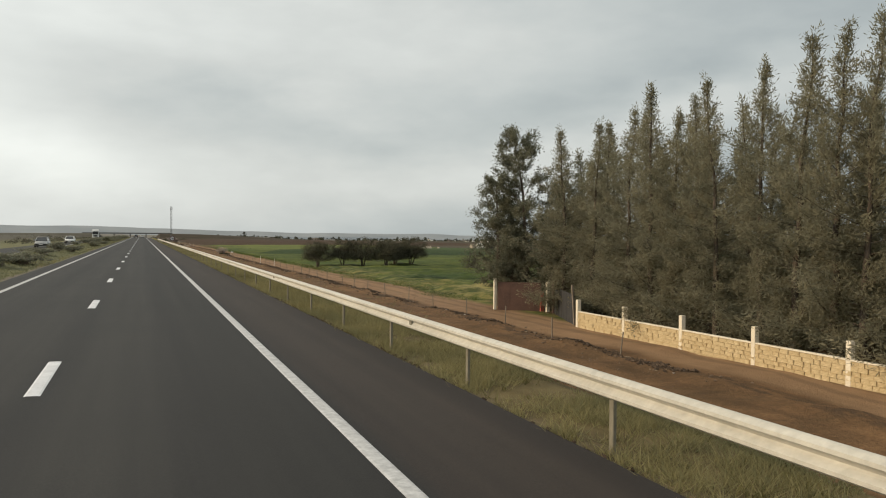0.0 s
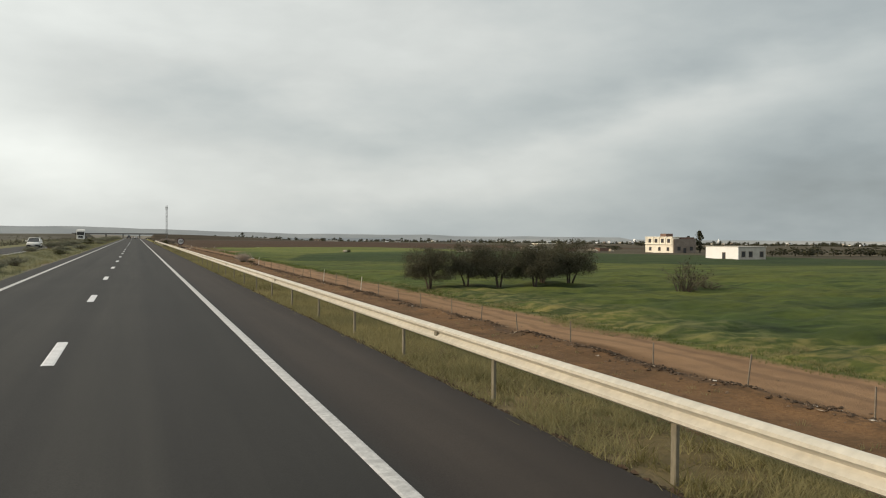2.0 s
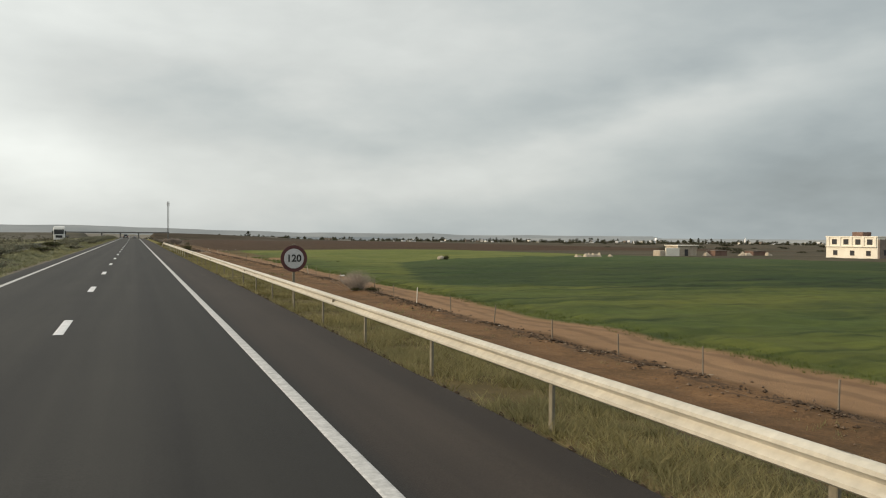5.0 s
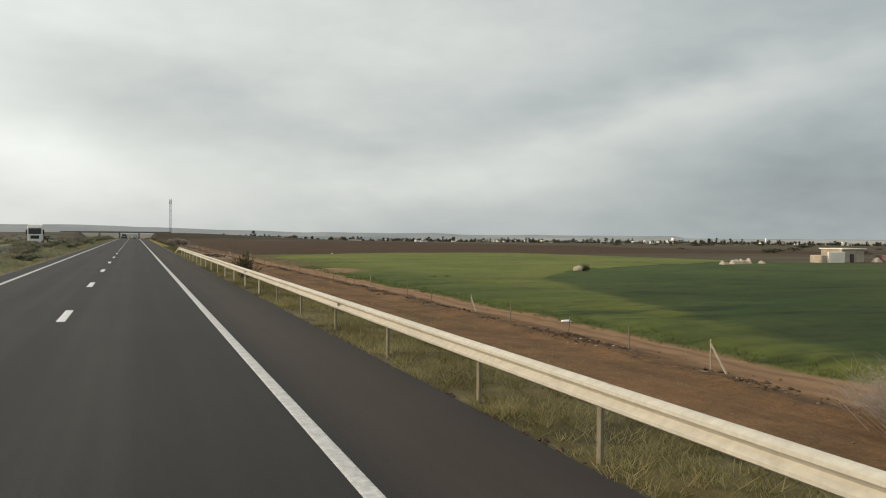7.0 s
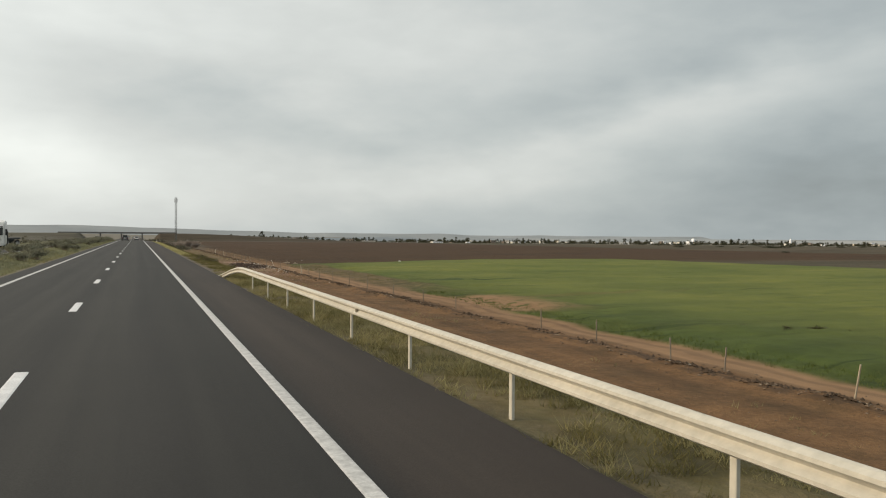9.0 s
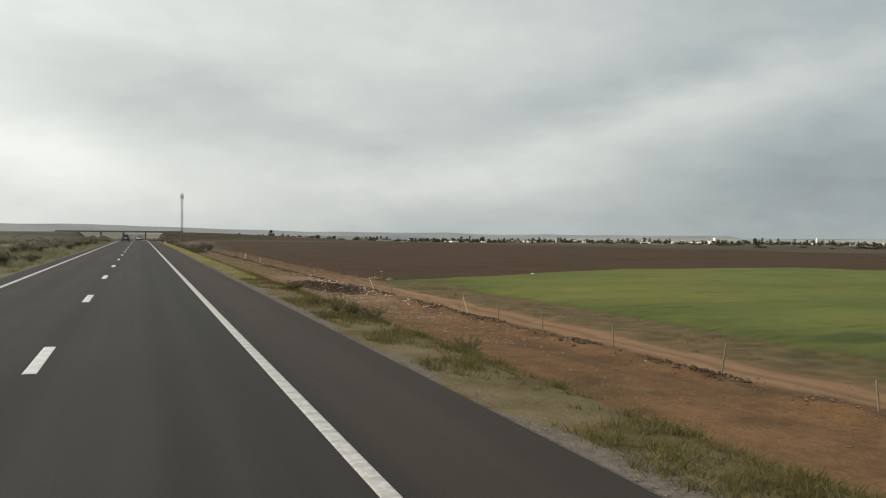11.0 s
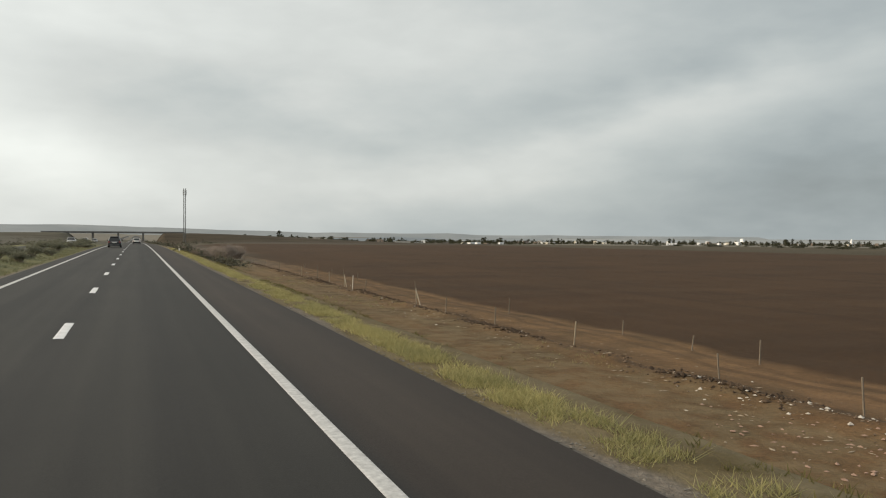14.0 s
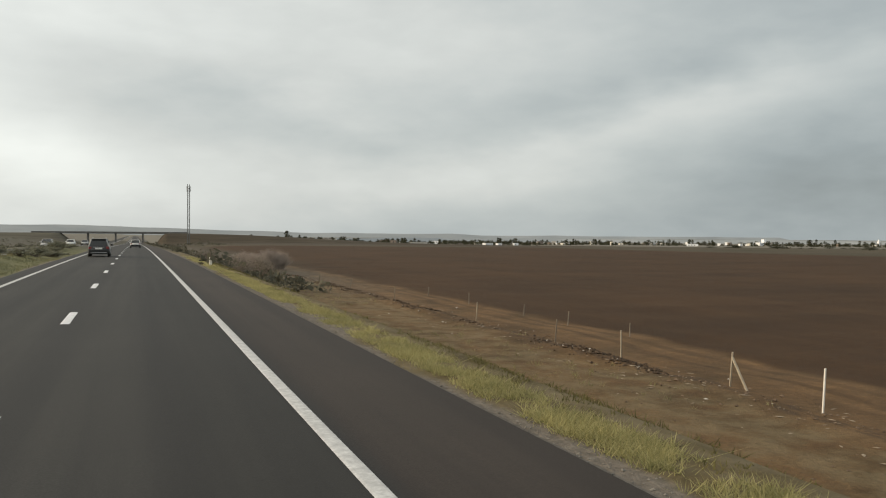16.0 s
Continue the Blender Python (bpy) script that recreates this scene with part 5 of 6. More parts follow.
def branch_heap(x, y, seed, wide):
    """Pale dry straw and cut branches thrown down in a loose flat heap."""
    rnd = random.Random(seed)
    verts, faces = [], []
    for _ in range(46):
        p = Vector((rnd.gauss(0, 0.24 * wide), rnd.gauss(0, 0.40 * wide), 0.0))
        p.z = rnd.uniform(0.0, 0.22) * max(0.0, 1 - p.length / wide)
        d = Vector((rnd.gauss(0, 1), rnd.gauss(0, 1), rnd.gauss(0.2, 0.3))).normalized() * rnd.uniform(0.10, 0.30)
        tube(verts, faces, [p, p + d * 0.5 + Vector((0, 0, 0.03)), p + d], [0.020, 0.016, 0.008], 4)
    ob = new("branch_heap", raw("branch_heap", verts, faces, "straw_post"))
    ob.matrix_world = Matrix.Translation((x, y, ground_z(x, y)))
    tagged(ob, "loose heap of pale dry straw and branches at the field's edge", "branches", "branch heaps", kind="stuff")


def white_sack(x, y, size, label):
    """A slumped, empty fertiliser sack or pale stone."""
    bm = bmesh.new()
    bmesh.ops.create_icosphere(bm, subdivisions=2, radius=size)
    for v in bm.verts:
        v.co *= 1 + 0.4 * noise2(v.co.x * 3 + v.co.z, v.co.y * 3, 1.6 / size, x)
        v.co.x *= 1.5
        v.co.z *= 0.36
    ob = new("sack", mesh_of("sack", bm, "lime_wall", smooth=True))
    ob.matrix_world = Matrix.Translation((x, y, ground_z(x, y) + size * 0.25))
    tagged(ob, label, "sack")


for x, y, size in ((21.4, 210.1, 0.20), (27.9, 367.0, 0.07), (42.5, 355.1, 0.15)):
    white_sack(x, y, size, "crumpled white sack lying at the field's edge")
white_sack(31.8, 215.1, 0.26, "crumpled white sack lying in the wheat")
branch_heap(22.4, 350.2, 3, 0.9)
branch_heap(23.4, 348.5, 4, 0.5)
burnt_mound()
clods("burnt_debris", 6, 1900, lambda r: (14.7 + r.gauss(0, 1.0), 337.4 + r.gauss(0, 4.0)), (0.015, 0.06), "char", "charred clods on the burnt heap", "debris", level=heap_level)
clods("rubble", 31, 420, lambda r: (14.7 + r.gauss(0, 1.3), 338.0 + r.gauss(0, 5.6)), (0.02, 0.08), "stone", "brown clods and broken bricks on the burnt heap", "rubble", level=heap_level)
clods("straw_debris", 32, 600, lambda r: (14.6 + r.gauss(0, 1.3), 338.5 + r.gauss(0, 6.0)), (0.015, 0.05), "straw", "splinters and straw lying on the burnt heap", "debris", 0.4, 2.6, heap_level)
clods("litter", 33, 160, lambda r: (14.6 + r.gauss(0, 1.4), 339.0 + r.gauss(0, 6.5)), (0.012, 0.05), "litter", "pale scraps of litter on the burnt heap", "litter", 0.6, 1.5, heap_level)
clods("litter", 34, 260, lambda r: along(r, 318, 366, -0.9, 0.55), (0.03, 0.085), "litter", "pale lumps of rubbish along the fence by the burnt heap", "litter", 0.7, 1.3)
clods("rubble", 36, 1100, lambda r: (14.2 + r.gauss(0, 1.5), 317.0 + r.gauss(0, 8.0)), (0.02, 0.065), "brick_rubble", "pinkish broken bricks and clods scattered on bare earth", "rubble", 0.5, 1.5)
clods("rubble", 37, 700, lambda r: (14.4 + r.gauss(0, 1.5), 351.0 + r.gauss(0, 5.0)), (0.02, 0.06), "brick_rubble", "pinkish broken bricks and clods scattered on bare earth", "rubble", 0.5, 1.5)
clods("rubble", 35, 260, lambda r: (14.4 + r.gauss(0, 1.4), r.choice((350.5, 325.5)) + r.gauss(0, 3.0)), (0.015, 0.05), "brick_rubble", "pinkish broken plaster scattered on bare earth", "rubble", 0.5, 1.4)


# ---------------------------------------------------------------- yard wall and gate
def yard_wall():
    root = tagged(new("wall_yard"), "low ochre stone wall with pale pillars round the yard", "wall", kind="structure")
    x = 20.7
    pillar = mesh_of("pillar", box(-0.10, 0.10, -0.10, 0.10, -0.3, 1.40, 0.015), "pillar_paint")
    core_y0, core_y1 = 3.0, 36.03
    part("core", box(x - 0.06, x + 0.06, core_y0, core_y1, ground_z(x, 20) - 0.3, ground_z(x, 20) + 0.78), "wall_mortar", root)
    for k in range(9):
        p = part("pillar", pillar, None, root, "pale painted concrete pillar")
        p.location = (x, core_y1 - 4.2 * k, ground_z(x, 20))
    part("coping", box(x - 0.10, x + 0.08, core_y0, core_y1, ground_z(x, 20) + 0.78, ground_z(x, 20) + 0.83, 0.01), "pillar_paint", root, "smooth pale coping")
    rnd = random.Random(3)
    stones = []
    for k in range(4):
        bm = box(-0.05, 0.05, -0.5, 0.5, -0.5, 0.5, 0.035)
        for v in bm.verts:
            v.co += Vector((rnd.uniform(-0.018, 0.018), rnd.uniform(-0.05, 0.05), rnd.uniform(-0.06, 0.06)))
        stones.append(mesh_of("stone", bm, "wall_stone"))
    z0 = ground_z(x, 20)
    for c in range(5):
        y = core_y1 - 0.12 - rnd.uniform(0, 0.3)
        while y > 13.5:
            ln = rnd.uniform(0.22, 0.52)
            p = part("stone", stones[rnd.randrange(4)], None, root)
            p.location = (x - 0.035 + rnd.uniform(-0.018, 0.012), y - ln / 2, z0 + 0.08 + 0.155 * c)
            p.scale = (1, ln - 0.012, 0.15)
            y -= ln


def yard_gate():
    root = thing("yard_gate", pose(0, 0, 0), "rusty brown sheet-metal gate between painted posts", "gate")
    z0 = ground_z(22, 46)
    part("gate_post", box(20.58, 20.74, 46.2, 46.36, z0 - 0.2, z0 + 1.95, 0.01), "pillar_paint", root, "pale ochre gate post")
    a, c = Vector((20.80, 46.15, 0)), Vector((22.95, 44.55, 0))
    turn = math.degrees(math.atan2(c.y - a.y, c.x - a.x))
    for k in range(7):
        o = a.lerp(c, k / 7)
        part("sheet", box(0, 0.39, -0.02 - 0.008 * (k % 2), 0.01, z0 - 0.1, z0 + 1.72, 0.006, pose(o.x, o.y, 0, 0, 0, turn)), "rust_gate", root)
    for k, (a, b) in enumerate(((22.9, 44.4), (23.0, 43.8), (23.0, 43.0))):
        part("gate_post", box(a, a + 0.2, b, b + 0.2, z0 - 0.2, z0 + (1.2, 1.8, 1.9)[k], 0.01), ("red_paint", "pillar_paint", "rust_gate")[k], root,
             ("red-painted gate stub", "pale pinkish gate post", "rusty gate post")[k])
    a, c = Vector((23.05, 42.9, 0)), Vector((20.98, 37.0, 0))
    turn = math.degrees(math.atan2(c.y - a.y, c.x - a.x))
    for k in range(15):
        o = a.lerp(c, k / 15)
        part("sheet", box(0, 0.41, -0.02 - 0.010 * (k % 2), 0.01, z0 - 0.05, z0 + 1.55, 0.005, pose(o.x, o.y, 0, 0, 0, turn)), "dark_sheet", root, "dark grey corrugated sheet")
    part("leaning_pole", box(-0.05, 0.05, -0.05, 0.05, 0, 2.1, 0.01, pose(20.9, 36.75, z0, 3, -6, 0)), "old_post", root)


# ---------------------------------------------------------------- buildings
def window_part(root, x0, x1, y0, y1, z0, z1, axis, name="window"):
    """A dark pane in a thin frame, set on a wall that faces -x or -y."""
    fr = bmesh.new()
    if axis == "x":
        add_box(fr, x0 - 0.05, x0 + 0.05, y0 - 0.08, y1 + 0.08, z0 - 0.10, z0)
        add_box(fr, x0 - 0.05, x0 + 0.05, y0 - 0.08, y1 + 0.08, z1, z1 + 0.08)
        add_box(fr, x0 - 0.05, x0 + 0.05, y0 - 0.08, y0, z0, z1)
        add_box(fr, x0 - 0.05, x0 + 0.05, y1, y1 + 0.08, z0, z1)
        pane = box(x0 - 0.01, x0 + 0.03, y0, y1, z0, z1)
    else:
        add_box(fr, x0 - 0.08, x1 + 0.08, y0 - 0.05, y0 + 0.05, z0 - 0.10, z0)
        add_box(fr, x0 - 0.08, x1 + 0.08, y0 - 0.05, y0 + 0.05, z1, z1 + 0.08)
        add_box(fr, x0 - 0.08, x0, y0 - 0.05, y0 + 0.05, z0, z1)
        add_box(fr, x1, x1 + 0.08, y0 - 0.05, y0 + 0.05, z0, z1)
        pane = box(x0, x1, y0 - 0.01, y0 + 0.03, z0, z1)
    w = part(name, fr, "grey_plaster", root)
    part("pane", pane, "dark_opening", w)


def farmhouse():
    z = -2.9
    root = thing("farmhouse", pose(0, 0, 0), "two-storey cream farmhouse with a grey unrendered wing", "house")
    part("wall", box(154, 156.4, 257.2, 271.5, z - 0.5, z + 5.2, 0.03), "white_wall", root, "cream-painted front block")
    part("rear_wall", box(156.4, 161.0, 266.0, 271.4, z - 0.5, z + 5.0, 0.03), "grey_plaster", root)
    part("parapet", box(153.85, 156.5, 257.1, 271.65, z + 5.2, z + 5.45, 0.03), "white_wall", root)
    for y in (257.4, 260.6, 263.9, 267.1, 270.4):
        part("pier", box(153.72, 154.0, y, y + 0.6, z + 3.2, z + 5.2, 0.02), "white_wall", root)
    part("ledge", box(153.6, 154.0, 257.3, 271.5, z + 3.0, z + 3.2), "white_wall", root)
    part("wing", box(154.15, 162.3, 256.8, 266, z - 0.5, z + 4.75, 0.03), "grey_plaster", root, "grey unrendered wing")
    part("wing_top", box(157.0, 162.0, 257.2, 262, z + 4.75, z + 5.3, 0.03), "red_block", root, "bare brick upper wall")
    part("stair_head", box(155.0, 157.6, 262.0, 265.0, z + 5.3, z + 6.4, 0.05), "red_block", root, "brown roof-top stair head")
    for y in (258.6, 261.8, 265.1, 268.4):
        window_part(root, 154, 154, y, y + 1.3, z + 3.6, z + 4.7, "x")
    for y in (259.0, 263.4, 268.2):
        window_part(root, 154, 154, y, y + 1.1, z + 1.1, z + 2.1, "x")
    for x in (155.4, 160.0):
        window_part(root, x, x + 1.2, 256.8, 256.8, z + 1.2, z + 2.4, "y")
    window_part(root, 157.6, 158.7, 256.8, 256.8, z, z + 2.0, "y", "door")


def shed():
    z = -2.95
    root = thing("farm_building", pose(0, 0, 0), "single-storey farm building with white side and grey block front", "shed")
    part("wall", box(118.6, 125.8, 187, 197.5, z - 0.5, z + 3.25, 0.03), "concrete", root)
    part("white_front", box(118.50, 118.62, 187.02, 197.4, z, z + 3.25), "lime_wall", root, "white-painted side wall")
    part("roof", box(118.4, 126.0, 186.85, 197.7, z + 3.25, z + 3.4, 0.02), "concrete", root)
    for x in (119.4, 121.3, 124.2):
        window_part(root, x, x + 0.9, 187, 187, z + 1.2, z + 2.3, "y")
    window_part(root, 118.5, 118.5, 191.0, 191.9, z + 0.0, z + 2.0, "x", "door")


def ruin():
    z = -2.75
    root = thing("ruined_building", pose(0, 0, 0), "pale half-ruined building of rubble walls beside the wheat", "ruin")
    part("wall", box(120.6, 124.6, 288, 288.4, z - 0.3, z + 2.2, 0.08), "white_wall", root, "whitewashed front wall")
    part("wall", box(118.9, 120.6, 288.2, 291, z - 0.3, z + 1.6, 0.2), "rubble", root)
    part("wall", box(124.8, 130.4, 289, 294, z - 0.3, z + 2.65, 0.05), "rubble", root, "roofed rubble part")
    part("roof", box(124.6, 130.8, 288.7, 294.3, z + 2.65, z + 2.85, 0.02), "white_wall", root, "pale flat roof")
    part("opening", box(126.8, 127.8, 288.95, 289.02, z, z + 1.8), "dark_opening", root, "dark doorway")
    rnd = random.Random(17)

    def heap(x0, x1, y, h, mat, label):
        """A tumbled heap of stones and broken wall, uneven along its top."""
        verts, faces = [], []
        nx, ny = max(6, int((x1 - x0) * 4)), 7
        for i in range(nx + 1):
            u = i / nx
            top = h * (0.45 + 0.55 * rnd.random()) * min(1.0, 0.25 + 5 * min(u, 1 - u))
            for k in range(ny + 1):
                v = k / ny * 2 - 1
                verts.append((x0 + (x1 - x0) * u + rnd.uniform(-0.05, 0.05), y + v * 0.9, z - 0.2 + (top + 0.2) * max(0.0, 1 - abs(v) ** 2.4) * rnd.uniform(0.85, 1.0)))
        for i in range(nx):
            for k in range(ny):
                a = i * (ny + 1) + k
                faces.append((a, a + ny + 1, a + ny + 2, a + 1))
        tagged(new("rubble_heap", raw("rubble_heap", verts, faces, mat)), label, "rubble", "rubble heaps")

    for x0, x1, y, h, mat in ((94.4, 96.2, 286, 0.9, "rubble"), (97.2, 99.6, 287, 1.2, "rubble"), (99.5, 102.2, 287.6, 1.3, "rubble"), (104.5, 105.4, 288, 0.8, "rubble"),
                              (131.6, 133.8, 288, 1.3, "rubble"), (141.6, 143.4, 287, 1.4, "rubble"), (144.0, 146.6, 288, 1.1, "rubble"), (150.6, 152.4, 287.5, 1.3, "rubble")):
        heap(x0, x1, y, h, mat, "pale tumbled heap of rubble at the wheat's edge")
    for x, y, w, h in ((135.8, 288, 3.6, 1.5), (149.5, 290, 4.0, 1.3)):
        hut = thing("hut", pose(x, y, z), "low brown block hut at the wheat's edge", "hut", "huts")
        part("wall", box(-w / 2, w / 2, -1.5, 1.5, -0.3, h, 0.04), "red_block", hut)
        part("roof", box(-w / 2 - 0.15, w / 2 + 0.15, -1.7, 1.7, h, h + 0.12), "grey_plaster", hut)


yard_wall()
yard_gate()
farmhouse()
shed()
ruin()


# ---------------------------------------------------------------- far things
def far_tree_mesh(seed, h, w, n=120):
    rnd = random.Random(seed)
    tv, tf, lv, lf = [], [], [], []
    tube(tv, tf, [Vector((0, 0, -0.4)), Vector((0.1, 0, h * 0.4)), Vector((0, 0.1, h * 0.8))], [0.25, 0.18, 0.06], 5)
    for _ in range(int(n * 0.8)):
        u = rnd.random()
        r = w * math.sin(math.pi * (0.12 + 0.85 * u)) ** 0.6
        az, rr = rnd.uniform(0, 6.283), r * math.sqrt(rnd.random())
        p = Vector((math.cos(az) * rr, math.sin(az) * rr, h * (0.22 + 0.78 * u)))
        d = Vector((rnd.gauss(0, 1), rnd.gauss(0, 1), rnd.gauss(0, 1))).normalized()
        leaf_quad(lv, lf, p, d, rnd.uniform(0.8, 1.7), rnd.uniform(0.35, 0.7), rnd)
    return raw("trunk", tv, tf, "bark"), raw("crown", lv, lf, "far_leaf")


FAR = [far_tree_mesh(200 + k, h, w) for k, (h, w) in enumerate(((7, 2.6), (9, 2.0), (6, 3.2), (10, 1.2)))]


def far_ground(x, y):
    return ground_z(x, y)


def house_block(x, y, w, d, h, turn, mat):
    b = thing("house", Matrix.Translation((x, y, far_ground(x, y))) @ pose(0, 0, 0, 0, 0, turn), "small pale flat-roofed house in the far village", "house", "village houses")
    part("wall", box(-w / 2, w / 2, -d / 2, d / 2, -0.5, h, 0.03), mat, b)
    part("parapet", box(-w / 2 - 0.1, w / 2 + 0.1, -d / 2 - 0.1, d / 2 + 0.1, h, h + 0.35), mat, b)
    for k in range(max(1, int(w / 4))):
        xx = -w / 2 + 2 + k * 4
        if xx + 0.6 < w / 2:
            part("window", box(xx - 0.6, xx + 0.6, -d / 2 - 0.04, -d / 2 + 0.02, h - 2.0, h - 0.8), "dark_opening", b)


def far_stand(name, spots, label, category):
    """Many far trees in one mesh."""
    verts, faces = [], []
    cache = [([v.co.copy() for me in kind for v in me.vertices],
              [tuple(p.vertices) for p in kind[0].polygons] + [tuple(i + len(kind[0].vertices) for i in p.vertices) for p in kind[1].polygons]) for kind in FAR]
    for x, y, k, sx, sz, turn in spots:
        vs, fs = cache[k]
        b = len(verts)
        g = far_ground(x, y)
        c, s = math.cos(turn), math.sin(turn)
        verts += [(x + (v.x * c - v.y * s) * sx, y + (v.x * s + v.y * c) * sx, g + v.z * sz) for v in vs]
        faces += [tuple(b + i for i in f) for f in fs]
    tagged(new(name, raw(name, verts, faces, "far_leaf")), label, category, kind="stuff")


def village():
    rnd = random.Random(77)
    line = [(120, 1120), (300, 1300), (470, 1480), (640, 1520), (820, 1430), (1000, 1300), (1080, 1100), (1060, 900), (900, 640)]
    spots = []
    run = 0.0
    for k in range(len(line) - 1):
        (xa, ya), (xb, yb) = line[k], line[k + 1]
        span = math.hypot(xb - xa, yb - ya)
        n = int(span / 1.15)
        for q in range(n):
            t = (q + rnd.random()) / n
            x, y = xa + (xb - xa) * t + rnd.gauss(0, 45), ya + (yb - ya) * t + rnd.gauss(0, 45)
            thick = 0.5 + 1.3 * noise2(run + span * t, 0, 0.012, 3.0) + 0.8 * noise2(run + span * t, 0, 0.05, 9.0)
            if rnd.random() < 0.22 + 0.75 * thick:
                sc = rnd.uniform(0.45, 0.92) * rnd.choice((0.6, 0.8, 1.0, 1.15))
                spots.append((x, y, rnd.choice((0, 0, 0, 1, 2, 2, 2, 3)), sc * rnd.uniform(1.1, 1.9), sc, rnd.uniform(0, 6.28)))
            elif rnd.random() < 0.20:
                house_block(x, y, rnd.choice((4, 5, 6, 8, 10, 14)) * rnd.uniform(0.9, 1.2), rnd.uniform(4, 6), rnd.choice((2.5, 2.8, 3.0, 3.4, 4.8)), rnd.uniform(-30, 50), rnd.choice(("lime_wall", "lime_wall", "white_wall", "grey_plaster", "concrete")))
        run += span
    # low hedges that close the village's foot
    for q in range(420):
        k = rnd.randrange(len(line) - 1)
        t = rnd.random()
        x, y = line[k][0] + (line[k + 1][0] - line[k][0]) * t, line[k][1] + (line[k + 1][1] - line[k][1]) * t
        x, y = x * 0.95 + rnd.gauss(0, 12), y * 0.95 + rnd.gauss(0, 12)
        sc = rnd.uniform(0.2, 0.42)
        spots.append((x, y, 2, sc * 2.4, sc, rnd.uniform(0, 6.28)))
    far_stand("village_trees", spots, "dark trees and hedges among the far village houses", "trees")
    # slender tower and the larger white hall
    x, y = 1010, 1275
    m = thing("minaret", Matrix.Translation((x, y, far_ground(x, y))), "slender white tower above the far village", "tower")
    part("shaft", box(-1.5, 1.5, -1.5, 1.5, -0.5, 9.0, 0.1), "lime_wall", m)
    part("lantern", box(-0.8, 0.8, -0.8, 0.8, 9.0, 11, 0.1), "lime_wall", m)
    x, y = 905, 1395
    m = thing("hall", Matrix.Translation((x, y, far_ground(x, y))), "white hall with a stair tower in the far village", "hall")
    part("wall", box(-8, 8, -5, 5, -0.5, 5.2, 0.1), "lime_wall", m)
    part("upper", box(2, 5.5, -3, 3, 5.2, 10, 0.1), "lime_wall", m)
    x, y = 146, 1085
    m = thing("long_shed", Matrix.Translation((x, y, far_ground(x, y))), "long pale farm shed far across the fields", "shed")
    part("wall", box(-11, 11, -5, 5, -0.5, 3.2, 0.1), "pillar_paint", m)
    part("roof", box(-11.4, 11.4, -5.4, 5.4, 3.2, 3.5, 0.05), "concrete", m)
    for k, (x, y) in enumerate(((100, 1010), (106, 1014), (113, 1012), (121, 1016), (127, 1020), (92, 1006), (108, 1040))):
        sc = rnd.uniform(0.28, 0.48)
        plant("tree", FAR[3], Matrix.Translation((x, y, far_ground(x, y))) @ Matrix.Diagonal((sc * 2.2, sc * 2.2, sc, 1)), "dark tree far across the fields", "tree", "far trees")
    # behind the farmhouse
    for x, y, sc in ((164.2, 257.6, 0.68), (165.2, 258.4, 0.62), (163.8, 262.5, 0.52)):
        plant("cypress", FAR[3], Matrix.Translation((x, y, far_ground(x, y))) @ Matrix.Diagonal((sc, sc, sc, 1)), "dark cypress behind the farmhouse", "tree", "cypresses")
    rnd2 = random.Random(31)
    low = []
    for k in range(420):
        x, y = rnd2.uniform(100, 620), rnd2.uniform(296, 760)
        if x < 150 + 0.30 * (y - 300) or noise2(x, y * 2.0, 0.012, 6.0) < 0.02:
            continue
        sc = rnd2.uniform(0.14, 0.36)
        low.append((x, y, 2, sc * 3.0, sc * 0.55, rnd2.uniform(0, 6.28)))
    for k in range(70):
        t = rnd2.random()
        x, y = 134 + 130 * t + rnd2.gauss(0, 2), 216 - 14 * t + rnd2.gauss(0, 2.5)
        sc = rnd2.uniform(0.22, 0.40)
        low.append((x, y, 2, sc * 1.7, sc * 0.9, rnd2.uniform(0, 6.28)))
    far_stand("far_bushes", low, "dark bushes and hedges between the far field strips", "bushes")


village()


def scrub():
    """Rough dark scrub on the slopes beside the far road and on the land across the motorway."""
    rnd = random.Random(51)
    verts, faces = [], []

    def bush(x, y, w, h, n):
        z = ground_z(x, y)
        for _ in range(n):
            a, r = rnd.uniform(0, 6.283), w * math.sqrt(rnd.random())
            p = Vector((x + math.cos(a) * r, y + math.sin(a) * r, z - 0.05 + h * rnd.random() * (1.05 - (r / w) ** 2)))
            d = Vector((rnd.gauss(0, 1), rnd.gauss(0, 1), rnd.gauss(0.3, 0.8))).normalized()
            leaf_quad(verts, faces, p, d, rnd.uniform(0.3, 0.7) * h, rnd.uniform(0.08, 0.2) * h, rnd)

    for _ in range(900):
        y = rnd.uniform(455, 945)
        x = rnd.uniform(6.2, 14) if rnd.random() < 0.6 or y < 760 else rnd.uniform(10, 46)
        if noise2(x, y, 0.03, 4.0) > -0.15:
            bush(x, y, rnd.uniform(0.7, 2.0), rnd.uniform(0.4, 1.3), 26)
    for _ in range(900):
        y = rnd.uniform(60, 940)
        x = -rnd.uniform(21.5, 34) if rnd.random() < 0.55 else -rnd.uniform(30, 150)
        if noise2(x, y, 0.02, 8.0) > -0.2:
            bush(x, y, rnd.uniform(0.7, 2.4), rnd.uniform(0.35, 1.2), 22)
    tagged(new("scrub", raw("scrub", verts, faces, "scrub_leaf")), "rough dark grey-green scrub on the slopes beside the motorway", "scrub", kind="stuff")


scrub()


